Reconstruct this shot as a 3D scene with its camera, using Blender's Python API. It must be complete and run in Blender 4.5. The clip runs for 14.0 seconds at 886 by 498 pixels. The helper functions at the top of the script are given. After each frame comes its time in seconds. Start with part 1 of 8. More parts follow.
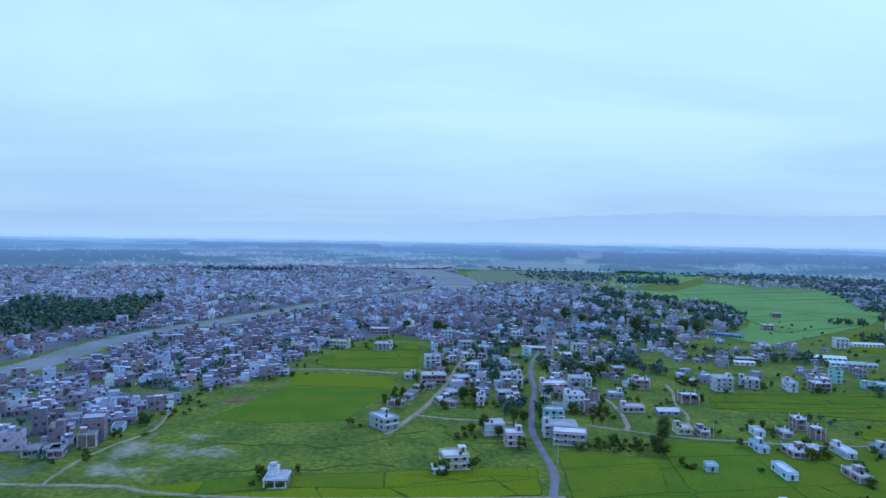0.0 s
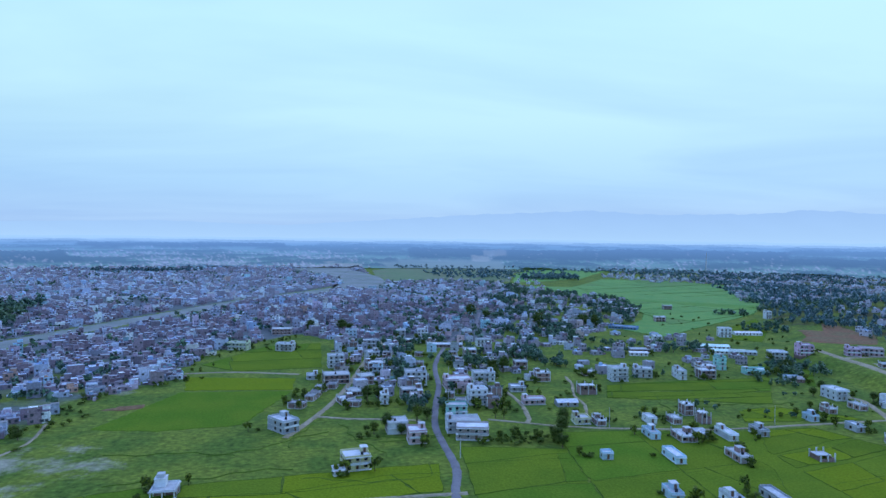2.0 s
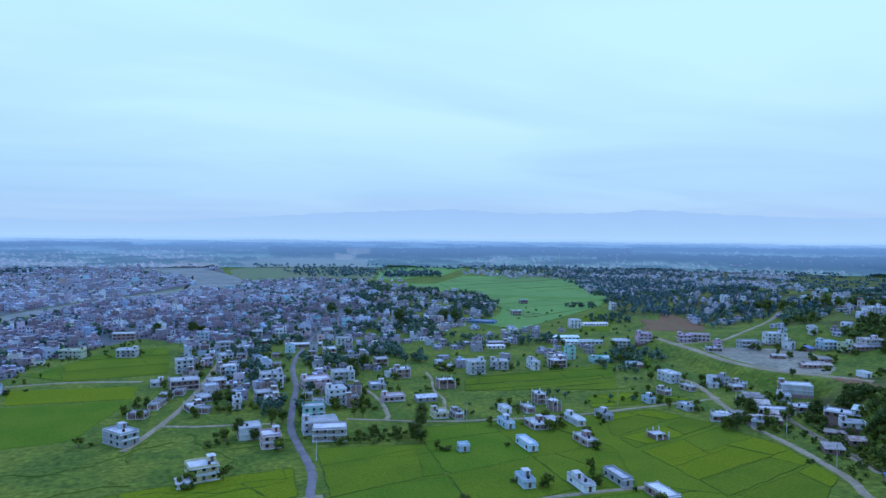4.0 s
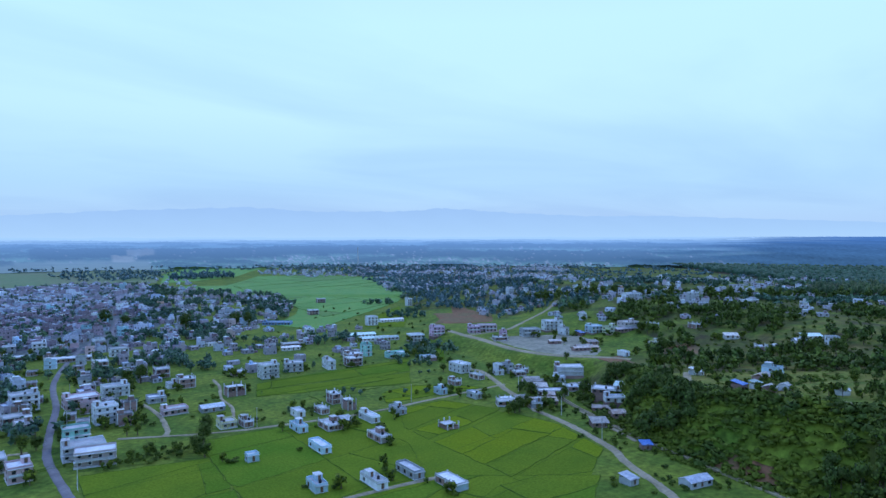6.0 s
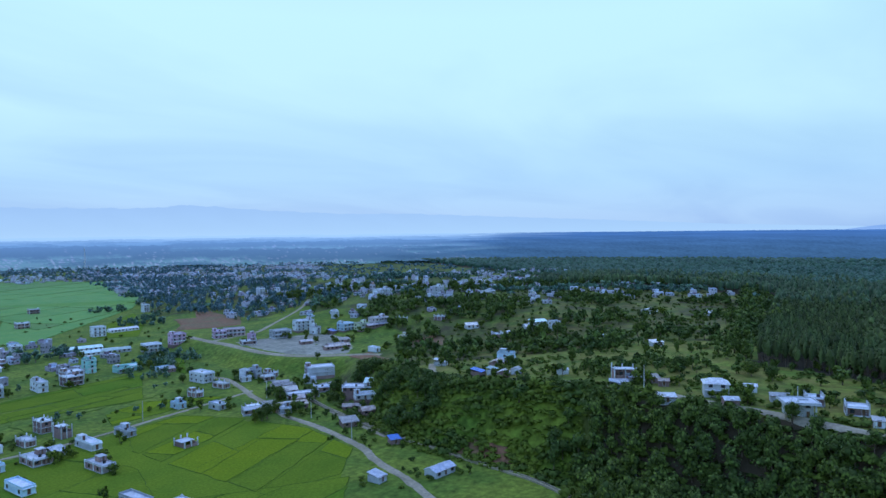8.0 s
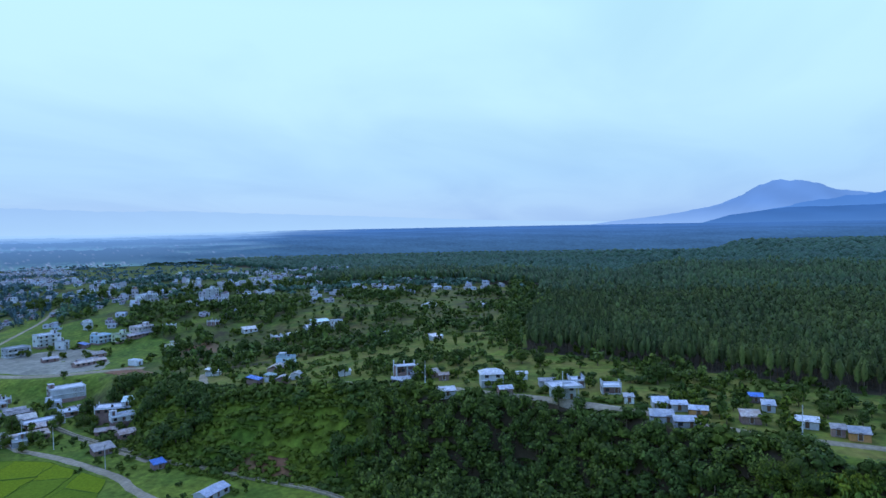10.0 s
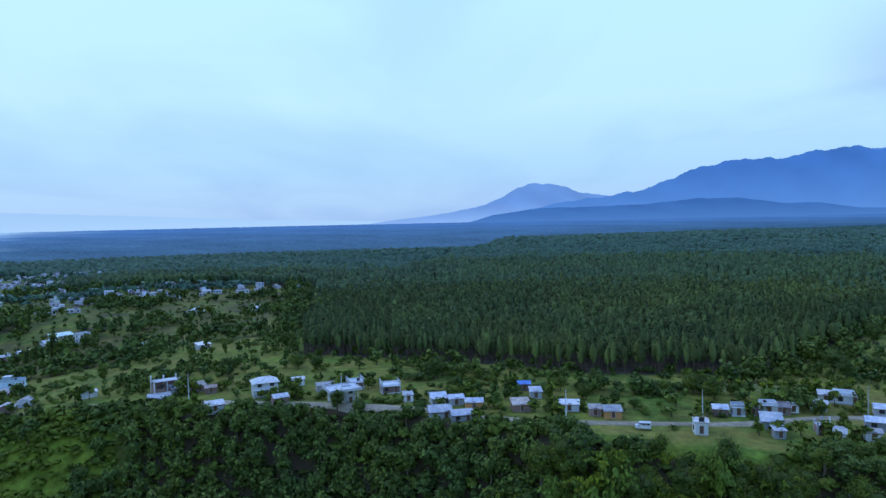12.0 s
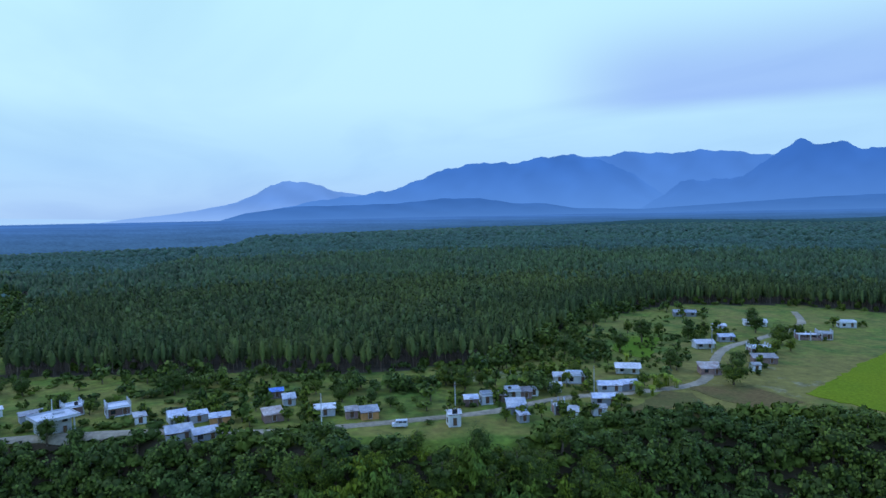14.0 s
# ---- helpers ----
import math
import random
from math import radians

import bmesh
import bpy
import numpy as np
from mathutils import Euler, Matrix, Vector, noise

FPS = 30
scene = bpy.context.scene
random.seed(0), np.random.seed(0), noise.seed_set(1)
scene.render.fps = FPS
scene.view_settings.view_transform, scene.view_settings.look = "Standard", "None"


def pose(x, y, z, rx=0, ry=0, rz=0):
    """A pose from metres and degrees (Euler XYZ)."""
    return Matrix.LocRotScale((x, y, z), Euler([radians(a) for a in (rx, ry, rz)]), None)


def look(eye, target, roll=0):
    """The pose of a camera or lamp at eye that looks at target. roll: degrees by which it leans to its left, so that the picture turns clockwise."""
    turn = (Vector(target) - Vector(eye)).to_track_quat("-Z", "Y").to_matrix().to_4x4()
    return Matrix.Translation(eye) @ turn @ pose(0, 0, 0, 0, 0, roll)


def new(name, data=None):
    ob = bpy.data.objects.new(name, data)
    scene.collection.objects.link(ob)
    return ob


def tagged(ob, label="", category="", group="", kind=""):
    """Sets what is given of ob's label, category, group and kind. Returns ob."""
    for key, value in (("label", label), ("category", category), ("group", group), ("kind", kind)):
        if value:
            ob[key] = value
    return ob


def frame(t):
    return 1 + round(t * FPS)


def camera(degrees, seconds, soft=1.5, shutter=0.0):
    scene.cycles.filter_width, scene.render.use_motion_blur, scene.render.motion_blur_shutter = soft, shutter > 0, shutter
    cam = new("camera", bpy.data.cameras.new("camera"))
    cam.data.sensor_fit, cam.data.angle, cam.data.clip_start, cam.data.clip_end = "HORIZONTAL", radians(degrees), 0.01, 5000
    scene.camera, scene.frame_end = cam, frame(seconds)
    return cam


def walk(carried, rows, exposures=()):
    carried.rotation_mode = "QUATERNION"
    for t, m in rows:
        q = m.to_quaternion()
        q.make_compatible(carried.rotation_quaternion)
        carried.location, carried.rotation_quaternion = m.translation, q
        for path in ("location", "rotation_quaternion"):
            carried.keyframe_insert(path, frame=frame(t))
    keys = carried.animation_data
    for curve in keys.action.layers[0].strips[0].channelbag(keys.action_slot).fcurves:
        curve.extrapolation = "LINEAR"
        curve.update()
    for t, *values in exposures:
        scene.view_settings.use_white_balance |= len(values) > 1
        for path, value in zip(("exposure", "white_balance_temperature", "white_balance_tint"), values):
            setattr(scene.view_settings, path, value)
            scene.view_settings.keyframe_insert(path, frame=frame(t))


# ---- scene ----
cam = camera(67.33, 14.0)
PATH = [
    (0, (0.00, -0.00, 88.00), (-4.00, 99.90, 86.24), 0.86),
    (0.5, (0.67, 0.93, 87.72), (0.17, 100.92, 85.95), 0.78),
    (1, (1.36, 1.86, 87.43), (4.28, 101.81, 85.66), 0.71),
    (1.5, (2.08, 2.79, 87.14), (8.34, 102.58, 85.36), 0.64),
    (2, (2.85, 3.71, 86.85), (12.65, 103.21, 85.05), 0.59),
    (2.7, (4.05, 4.98, 86.43), (19.78, 103.72, 84.63), 0.52),
    (3.4, (5.41, 6.21, 86.03), (28.24, 103.55, 84.20), 0.49),
    (4, (6.72, 7.23, 85.72), (36.38, 102.71, 83.83), 0.47),
    (4.5, (7.93, 8.03, 85.51), (43.80, 101.36, 83.57), 0.38),
    (5, (9.27, 8.80, 85.33), (51.78, 99.29, 83.38), 0.20),
    (5.5, (10.76, 9.55, 85.20), (60.18, 96.46, 83.22), 0.01),
    (6, (12.43, 10.30, 85.11), (68.85, 92.84, 83.06), -0.11),
    (6.5, (14.32, 11.08, 85.04), (77.65, 88.44, 82.89), -0.22),
    (7, (16.44, 11.90, 85.00), (86.44, 83.28, 82.72), -0.35),
    (7.5, (18.73, 12.74, 84.98), (95.04, 77.32, 82.54), -0.49),
    (8, (21.09, 13.59, 84.97), (103.16, 70.66, 82.35), -0.61),
    (8.7, (24.37, 14.73, 84.97), (112.76, 61.39, 82.00), -0.82),
    (9.4, (27.61, 15.75, 84.93), (120.54, 52.54, 81.62), -1.04),
    (10, (30.43, 16.48, 84.82), (126.36, 44.50, 81.32), -1.15),
    (10.5, (32.85, 16.96, 84.63), (130.74, 37.07, 80.96), -1.18),
    (11, (35.34, 17.27, 84.36), (134.57, 29.03, 80.49), -1.20),
    (11.5, (37.85, 17.38, 84.05), (137.71, 20.87, 80.00), -1.24),
    (12, (40.33, 17.22, 83.73), (140.13, 12.50, 79.52), -1.29),
    (12.5, (42.74, 16.77, 83.45), (141.74, 3.42, 79.01), -1.31),
    (13, (45.09, 16.08, 83.19), (142.46, -6.20, 78.49), -1.29),
    (13.5, (47.40, 15.24, 82.96), (142.28, -15.95, 78.00), -1.24),
    (14, (49.69, 14.32, 82.73), (141.24, -25.57, 77.55), -1.18),
]
walk(cam, [(t, look(eye, target, roll)) for t, eye, target, roll in PATH],
     exposures=[(0.0, 0.0, 6500, 10), (14.0, 0.0, 6500, 10)])

# world and sun: a high, even overcast with a faint brighter part
world = bpy.data.worlds.new("sky")
scene.world = world
world.use_nodes = True
wn, wl = world.node_tree.nodes, world.node_tree.links
wn.clear()


def wnode(kind, operation="", blend=""):
    n = wn.new(kind)
    if operation:
        n.operation = operation
    if kind == "ShaderNodeMix":
        n.data_type, n.blend_type = "RGBA", blend or "MIX"
    if kind == "ShaderNodeMapRange":
        n.interpolation_type = "SMOOTHSTEP"
    return n


w_out, w_bg = wnode("ShaderNodeOutputWorld"), wnode("ShaderNodeBackground")
wl.new(w_bg.outputs[0], w_out.inputs[0])
w_sky = wnode("ShaderNodeTexSky")
w_sky.sky_type, w_sky.sun_disc, w_sky.sun_elevation, w_sky.sun_rotation = "NISHITA", False, radians(48), radians(39)
w_dim = wnode("ShaderNodeMix", blend="MULTIPLY")
w_dim.inputs[0].default_value = 1.0
w_dim.inputs[7].default_value = (0.07, 0.07, 0.07, 1)
wl.new(w_sky.outputs[0], w_dim.inputs[6])
w_co = wnode("ShaderNodeTexCoord")
w_sep = wnode("ShaderNodeSeparateXYZ")
wl.new(w_co.outputs["Generated"], w_sep.inputs[0])
w_ramp = wnode("ShaderNodeValToRGB")
wl.new(w_sep.outputs[2], w_ramp.inputs[0])
cr = w_ramp.color_ramp
cr.elements[0].position, cr.elements[0].color = 0.0, (0.40, 0.63, 1.0, 1)
cr.elements[1].position, cr.elements[1].color = 1.0, (0.43, 0.73, 1.72, 1)
for at, colour in ((0.02, (0.41, 0.65, 1.02, 1)), (0.075, (0.43, 0.72, 1.05, 1)), (0.17, (0.55, 0.88, 1.06, 1)), (0.30, (0.56, 0.92, 1.07, 1)), (0.42, (0.50, 0.81, 1.30, 1)), (0.6, (0.46, 0.76, 1.60, 1))):
    e = cr.elements.new(at)
    e.color = colour
# cloud sheet: the sky direction laid on a flat ceiling, so that streaks crowd towards the horizon
w_add = wnode("ShaderNodeMath", operation="ADD")
w_add.inputs[1].default_value = 0.13
w_abs = wnode("ShaderNodeMath", operation="ABSOLUTE")
wl.new(w_sep.outputs[2], w_abs.inputs[0])
wl.new(w_abs.outputs[0], w_add.inputs[0])
w_div = wnode("ShaderNodeVectorMath", operation="DIVIDE")
w_comb = wnode("ShaderNodeCombineXYZ")
for k in range(3):
    wl.new(w_add.outputs[0], w_comb.inputs[k])
wl.new(w_co.outputs["Generated"], w_div.inputs[0])
wl.new(w_comb.outputs[0], w_div.inputs[1])
w_map = wnode("ShaderNodeMapping")
w_map.inputs["Scale"].default_value = (0.55, 1.0, 1.0)
w_map.inputs["Rotation"].default_value = (0, 0, radians(25))
wl.new(w_div.outputs[0], w_map.inputs[0])
w_noise = wnode("ShaderNodeTexNoise")
w_noise.inputs["Scale"].default_value, w_noise.inputs["Detail"].default_value, w_noise.inputs["Roughness"].default_value = 0.8, 5.0, 0.5
w_noise.inputs["Distortion"].default_value = 0.6
wl.new(w_map.outputs[0], w_noise.inputs[0])
w_cloud = wnode("ShaderNodeValToRGB")
w_cloud.color_ramp.elements[0].position, w_cloud.color_ramp.elements[0].color = 0.36, (0.90, 0.93, 0.985, 1)
w_cloud.color_ramp.elements[1].position, w_cloud.color_ramp.elements[1].color = 0.60, (1.05, 1.05, 1.03, 1)
wl.new(w_noise.outputs[0], w_cloud.inputs[0])
w_mul = wnode("ShaderNodeMix", blend="MULTIPLY")
w_mul.inputs[0].default_value = 1.0
wl.new(w_ramp.outputs[0], w_mul.inputs[6])
wl.new(w_cloud.outputs[0], w_mul.inputs[7])
w_mix = wnode("ShaderNodeMix")
w_mix.inputs[0].default_value = 0.90
wl.new(w_dim.outputs[2], w_mix.inputs[6])
# a heavier, violet cloud bank hangs over the hills in the south-east
w_dot = wnode("ShaderNodeVectorMath", operation="DOT_PRODUCT")
w_dot.inputs[1].default_value = (0.536, -0.825, 0.18)
wl.new(w_co.outputs["Generated"], w_dot.inputs[0])
w_bank = wnode("ShaderNodeMapRange")
w_bank.inputs[1].default_value, w_bank.inputs[2].default_value, w_bank.inputs[3].default_value, w_bank.inputs[4].default_value = 0.895, 0.972, 0.0, 1.0
wl.new(w_dot.outputs["Value"], w_bank.inputs[0])
w_bn = wnode("ShaderNodeMapRange")
w_bn.inputs[1].default_value, w_bn.inputs[2].default_value = 0.28, 0.46
wl.new(w_noise.outputs[0], w_bn.inputs[0])
w_low, w_high = wnode("ShaderNodeMapRange"), wnode("ShaderNodeMapRange")
w_low.inputs[1].default_value, w_low.inputs[2].default_value = 0.128, 0.158
w_high.inputs[1].default_value, w_high.inputs[2].default_value, w_high.inputs[3].default_value, w_high.inputs[4].default_value = 0.180, 0.290, 1.0, 0.10
w_band = wnode("ShaderNodeMath", operation="MULTIPLY")
for node, k in ((w_low, 0), (w_high, 1)):
    wl.new(w_sep.outputs[2], node.inputs[0])
    wl.new(node.outputs[0], w_band.inputs[k])
w_long = wnode("ShaderNodeMath", operation="MULTIPLY")
wl.new(w_bank.outputs[0], w_long.inputs[0])
wl.new(w_band.outputs[0], w_long.inputs[1])
w_bm = wnode("ShaderNodeMath", operation="MULTIPLY")
wl.new(w_long.outputs[0], w_bm.inputs[0])
wl.new(w_bn.outputs[0], w_bm.inputs[1])
w_dark = wnode("ShaderNodeMix", blend="MULTIPLY")
w_dark.inputs[7].default_value = (0.66, 0.655, 0.95, 1)
wl.new(w_bm.outputs[0], w_dark.inputs[0])
wl.new(w_mul.outputs[2], w_dark.inputs[6])
wl.new(w_dark.outputs[2], w_mix.inputs[7])
wl.new(w_mix.outputs[2], w_bg.inputs[0])
w_bg.inputs[1].default_value = 1.0

sun = new("sun", bpy.data.lights.new("sun", "SUN"))
sun.data.energy, sun.data.angle, sun.data.color = 0.5, radians(25), (1.0, 0.97, 0.93)
sun.matrix_world = look((0, 0, 900), (-500, -620, 0))


# ---- materials ----
def material(name, colour, rough=0.85, vary=0.25, fine=1.5, coarse=0.12, bump=0.15, spec=0.3, metal=0.0, tint=False, random_by="", spread=0.28, other=None, stripes=0.0, sheen=0.0):
    """A procedural surface: colour broken up by noise at two sizes, with relief; other: a second colour that the coarse noise brings in."""
    m = bpy.data.materials.new(name)
    m.use_nodes = True
    n, l = m.node_tree.nodes, m.node_tree.links
    bsdf = n["Principled BSDF"]
    geo = n.new("ShaderNodeNewGeometry")
    grain, blot = n.new("ShaderNodeTexNoise"), n.new("ShaderNodeTexNoise")
    for tex, size, detail in ((grain, fine, 4.0), (blot, coarse, 3.0)):
        tex.inputs["Scale"].default_value, tex.inputs["Detail"].default_value = size, detail
        l.new(geo.outputs["Position"], tex.inputs[0])
    base = n.new("ShaderNodeMix")
    base.data_type = "RGBA"
    base.inputs[6].default_value, base.inputs[7].default_value = (*colour, 1), (*(other or [min(1, c * (1 + vary)) for c in colour]), 1)
    edge = n.new("ShaderNodeMapRange")
    edge.inputs[1].default_value, edge.inputs[2].default_value = 0.38, 0.62
    l.new(blot.outputs[0], edge.inputs[0])
    l.new(edge.outputs[0], base.inputs[0])
    speck = n.new("ShaderNodeMapRange")
    speck.inputs[1].default_value, speck.inputs[2].default_value, speck.inputs[3].default_value, speck.inputs[4].default_value = 0.3, 0.7, 1 - vary, 1 + vary
    l.new(grain.outputs[0], speck.inputs[0])
    last = base.outputs[2]

    def times(a, value):
        mul = n.new("ShaderNodeVectorMath")
        mul.operation = "MULTIPLY"
        l.new(a, mul.inputs[0])
        l.new(value, mul.inputs[1])
        return mul.outputs[0]

    last = times(last, speck.outputs[0])
    if random_by:
        if random_by == "object":
            src = n.new("ShaderNodeObjectInfo").outputs["Random"]
        else:
            src = geo.outputs["Random Per Island"]
        sp = n.new("ShaderNodeMapRange")
        sp.inputs[3].default_value, sp.inputs[4].default_value = 1 - spread, 1 + spread
        l.new(src, sp.inputs[0])
        last = times(last, sp.outputs[0])
    if tint:
        att = n.new("ShaderNodeAttribute")
        att.attribute_name = "tint"
        last = times(last, att.outputs["Color"])
    l.new(last, bsdf.inputs["Base Color"])
    bsdf.inputs["Roughness"].default_value, bsdf.inputs["Metallic"].default_value = rough, metal
    bsdf.inputs["Specular IOR Level"].default_value = spec
    # bluish sheen at grazing angles stands in for haze on distant surfaces
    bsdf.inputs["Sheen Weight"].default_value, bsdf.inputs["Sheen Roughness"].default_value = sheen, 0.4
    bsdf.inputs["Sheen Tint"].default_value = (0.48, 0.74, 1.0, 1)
    if bump:
        b = n.new("ShaderNodeBump")
        b.inputs["Strength"].default_value, b.inputs["Distance"].default_value = bump, 0.3
        l.new(grain.outputs[0], b.inputs["Height"])
        l.new(b.outputs[0], bsdf.inputs["Normal"])
    if stripes:
        tc = n.new("ShaderNodeTexCoord")
        wave = n.new("ShaderNodeTexWave")
        wave.inputs["Scale"].default_value, wave.inputs["Distortion"].default_value = stripes, 0.4
        l.new(tc.outputs["Object"], wave.inputs[0])
        b = n.new("ShaderNodeBump")
        b.inputs["Strength"].default_value, b.inputs["Distance"].default_value = 0.6, 0.1
        l.new(wave.outputs[0], b.inputs["Height"])
        l.new(b.outputs[0], bsdf.inputs["Normal"])
    return m


PAINT = {"white": (0.62, 0.68, 0.74), "cream": (0.68, 0.68, 0.42), "pink": (0.62, 0.46, 0.50), "rose": (0.50, 0.45, 0.46), "teal": (0.30, 0.62, 0.58),
         "blue": (0.42, 0.60, 0.72), "brightblue": (0.16, 0.36, 0.70), "grey": (0.39, 0.44, 0.49), "green": (0.52, 0.62, 0.42), "purple": (0.60, 0.40, 0.56)}
WALLS = {name: material("paint_" + name, c, 0.8, 0.10, 2.2, 0.35, 0.1, random_by="object", other=[v * 0.82 for v in c]) for name, c in PAINT.items()}
BRICK = WALLS["brick"] = material("brick", (0.225, 0.15, 0.155), 0.9, 0.22, 3.5, 0.4, 0.4, random_by="object", other=(0.30, 0.21, 0.185))
CONCRETE = material("concrete", (0.44, 0.475, 0.51), 0.9, 0.16, 1.6, 0.3, 0.25, random_by="object", other=(0.57, 0.61, 0.65))
TANK = material("black_plastic", (0.02, 0.02, 0.022), 0.5, 0.1, 2, 0.3, 0.0)
GLASS = material("window_glass", (0.03, 0.035, 0.045), 0.25, 0.1, 1, 0.2, 0, spec=0.5)
WOOD = material("door_wood", (0.12, 0.07, 0.04), 0.7, 0.25, 4, 0.6, 0.2)
TINS = {name: material("tin_" + name, c, 0.42, 0.22, 1.6, 0.45, 0.0, spec=0.5, metal=mt, random_by="object", spread=0.35, other=o, stripes=3.0)
        for name, c, o, mt in (("bluetin", (0.36, 0.43, 0.54), (0.52, 0.57, 0.64), 0.35), ("greytin", (0.27, 0.27, 0.29), (0.42, 0.41, 0.42), 0.3), ("white", (0.62, 0.65, 0.68), (0.50, 0.53, 0.57), 0.2),
                               ("rust", (0.33, 0.25, 0.22), (0.50, 0.47, 0.46), 0.2), ("bluegreen", (0.38, 0.60, 0.62), (0.55, 0.68, 0.70), 0.2), ("tarp", (0.06, 0.20, 0.62), (0.09, 0.26, 0.70), 0.0))}
OLD_ROOF = material("weathered_roof", (0.215, 0.225, 0.25), 0.9, 0.25, 1.2, 0.3, 0.2, random_by="object", spread=0.4, other=(0.31, 0.33, 0.36))
ROAD = material("asphalt", (0.145, 0.145, 0.165), 0.85, 0.12, 1.2, 0.15, 0.1, other=(0.19, 0.19, 0.21))
YARD = material("yard_earth", (0.20, 0.195, 0.145), 0.95, 0.3, 0.4, 0.05, 0.2, other=(0.285, 0.275, 0.215), sheen=0.08)
TRACK = material("packed_earth", (0.245, 0.220, 0.150), 0.95, 0.25, 0.8, 0.1, 0.2, other=(0.325, 0.295, 0.210))
SAND = material("river_sand", (0.215, 0.225, 0.23), 0.9, 0.16, 0.2, 0.02, 0.2, other=(0.15, 0.175, 0.15), sheen=0.14)
TRUNK = material("bark", (0.10, 0.075, 0.055), 0.9, 0.3, 3, 0.5, 0.4, other=(0.16, 0.13, 0.10))
# darker leaf tone that paints the shade inside tree crowns
INNER_SHADE = material("shaded_inner_leaves", (0.044, 0.070, 0.020), 0.9, 0.3, 1.5, 0.2, 0.0, spec=0.05, other=(0.058, 0.082, 0.022))
LEAF = {name: material("leaf_" + name, c, 0.7, 0.22, 0.9, 0.10, 0.0, spec=0.1, random_by="island", spread=0.38, other=o, sheen=0.03) for name, c, o in (
    ("dark", (0.052, 0.090, 0.016), (0.076, 0.114, 0.017)), ("mid", (0.086, 0.128, 0.016), (0.120, 0.162, 0.017)), ("light", (0.165, 0.215, 0.016), (0.120, 0.172, 0.018)), ("bamboo", (0.086, 0.156, 0.028), (0.126, 0.196, 0.026)))}
FOREST = material("forest_leaf", (0.060, 0.106, 0.022), 0.65, 0.25, 0.4, 0.03, 0.0, spec=0.12, sheen=0.05, random_by="island", spread=0.40, other=(0.102, 0.148, 0.022))
# these two leaf colours have haze painted in: bluer and lighter with distance
FOREST_MID = material("mid_haze_leaf", (0.056, 0.122, 0.082), 0.6, 0.25, 0.2, 0.012, 0.0, spec=0.12, random_by="island", spread=0.42, other=(0.088, 0.158, 0.076), sheen=0.34)
HAZE_LEAF = material("far_haze_leaf", (0.062, 0.130, 0.145), 0.6, 0.25, 0.2, 0.012, 0.0, spec=0.15, random_by="island", spread=0.3, other=(0.080, 0.156, 0.155), sheen=0.62)
STUBBLE = material("stubble_land", (0.150, 0.165, 0.075), 0.95, 0.22, 0.12, 0.010, 0.3, spec=0.1, other=(0.120, 0.175, 0.060), sheen=0.15)
TALL = material("plantation_leaf", (0.050, 0.082, 0.024), 0.65, 0.2, 0.2, 0.012, 0.0, spec=0.12, sheen=0.01, random_by="island", spread=0.5, other=(0.080, 0.112, 0.026))
# canopy colours turn bluer with distance; the haze is put into the base colour
CANOPY_NEAR = material("canopy_leaf_haze_near", (0.040, 0.080, 0.034), 0.6, 0.2, 0.15, 0.010, 0.0, spec=0.15, sheen=0.0, random_by="island", spread=0.35, other=(0.054, 0.098, 0.030))
CANOPY = material("canopy_leaf_haze_far", (0.034, 0.082, 0.050), 0.7, 0.2, 0.1, 0.006, 0.0, spec=0.12, sheen=0.09, random_by="island", spread=0.25, other=(0.042, 0.094, 0.052))
BRUSH = material("brush_leaf", (0.056, 0.092, 0.020), 0.75, 0.25, 0.5, 0.04, 0.0, spec=0.1, random_by="island", spread=0.3, other=(0.100, 0.142, 0.020))
BUND = material("bund_grass", (0.058, 0.112, 0.014), 0.9, 0.25, 0.8, 0.08, 0.2, spec=0.1, other=(0.084, 0.142, 0.020))
SHRUB = material("shrub_leaf", (0.086, 0.132, 0.018), 0.7, 0.25, 0.8, 0.05, 0.0, spec=0.12, random_by="island", spread=0.3, other=(0.128, 0.175, 0.020))
RICE = [material("rice_" + str(k), c, 0.95, 0.2, 1.1, 0.05, 0.6, spec=0.04, random_by="object", spread=0.05, other=o) for k, (c, o) in enumerate((
    ((0.100, 0.164, 0.015), (0.126, 0.188, 0.016)), ((0.134, 0.198, 0.012), (0.150, 0.208, 0.012)), ((0.082, 0.164, 0.015), (0.106, 0.180, 0.017)), ((0.112, 0.262, 0.046), (0.146, 0.276, 0.050))))]
# extra bluish sheen veils the far rice as haze would
RICE[3].node_tree.nodes["Principled BSDF"].inputs["Sheen Weight"].default_value = 0.14
MEADOW_RICE = material("short_rice", (0.104, 0.222, 0.044), 0.95, 0.2, 0.6, 0.03, 0.4, spec=0.04, other=(0.132, 0.226, 0.050), sheen=0.12)
# the strong sheen lays a haze-like veil over the town walls
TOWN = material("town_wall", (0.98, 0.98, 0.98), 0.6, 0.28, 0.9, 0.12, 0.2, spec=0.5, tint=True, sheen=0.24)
RED_EARTH = material("red_earth", (0.195, 0.096, 0.052), 0.95, 0.38, 0.5, 0.06, 0.4, other=(0.150, 0.112, 0.052))
TILLED = material("tilled_soil", (0.155, 0.112, 0.044), 0.95, 0.2, 0.9, 0.08, 0.4, spec=0.05, other=(0.115, 0.112, 0.036))


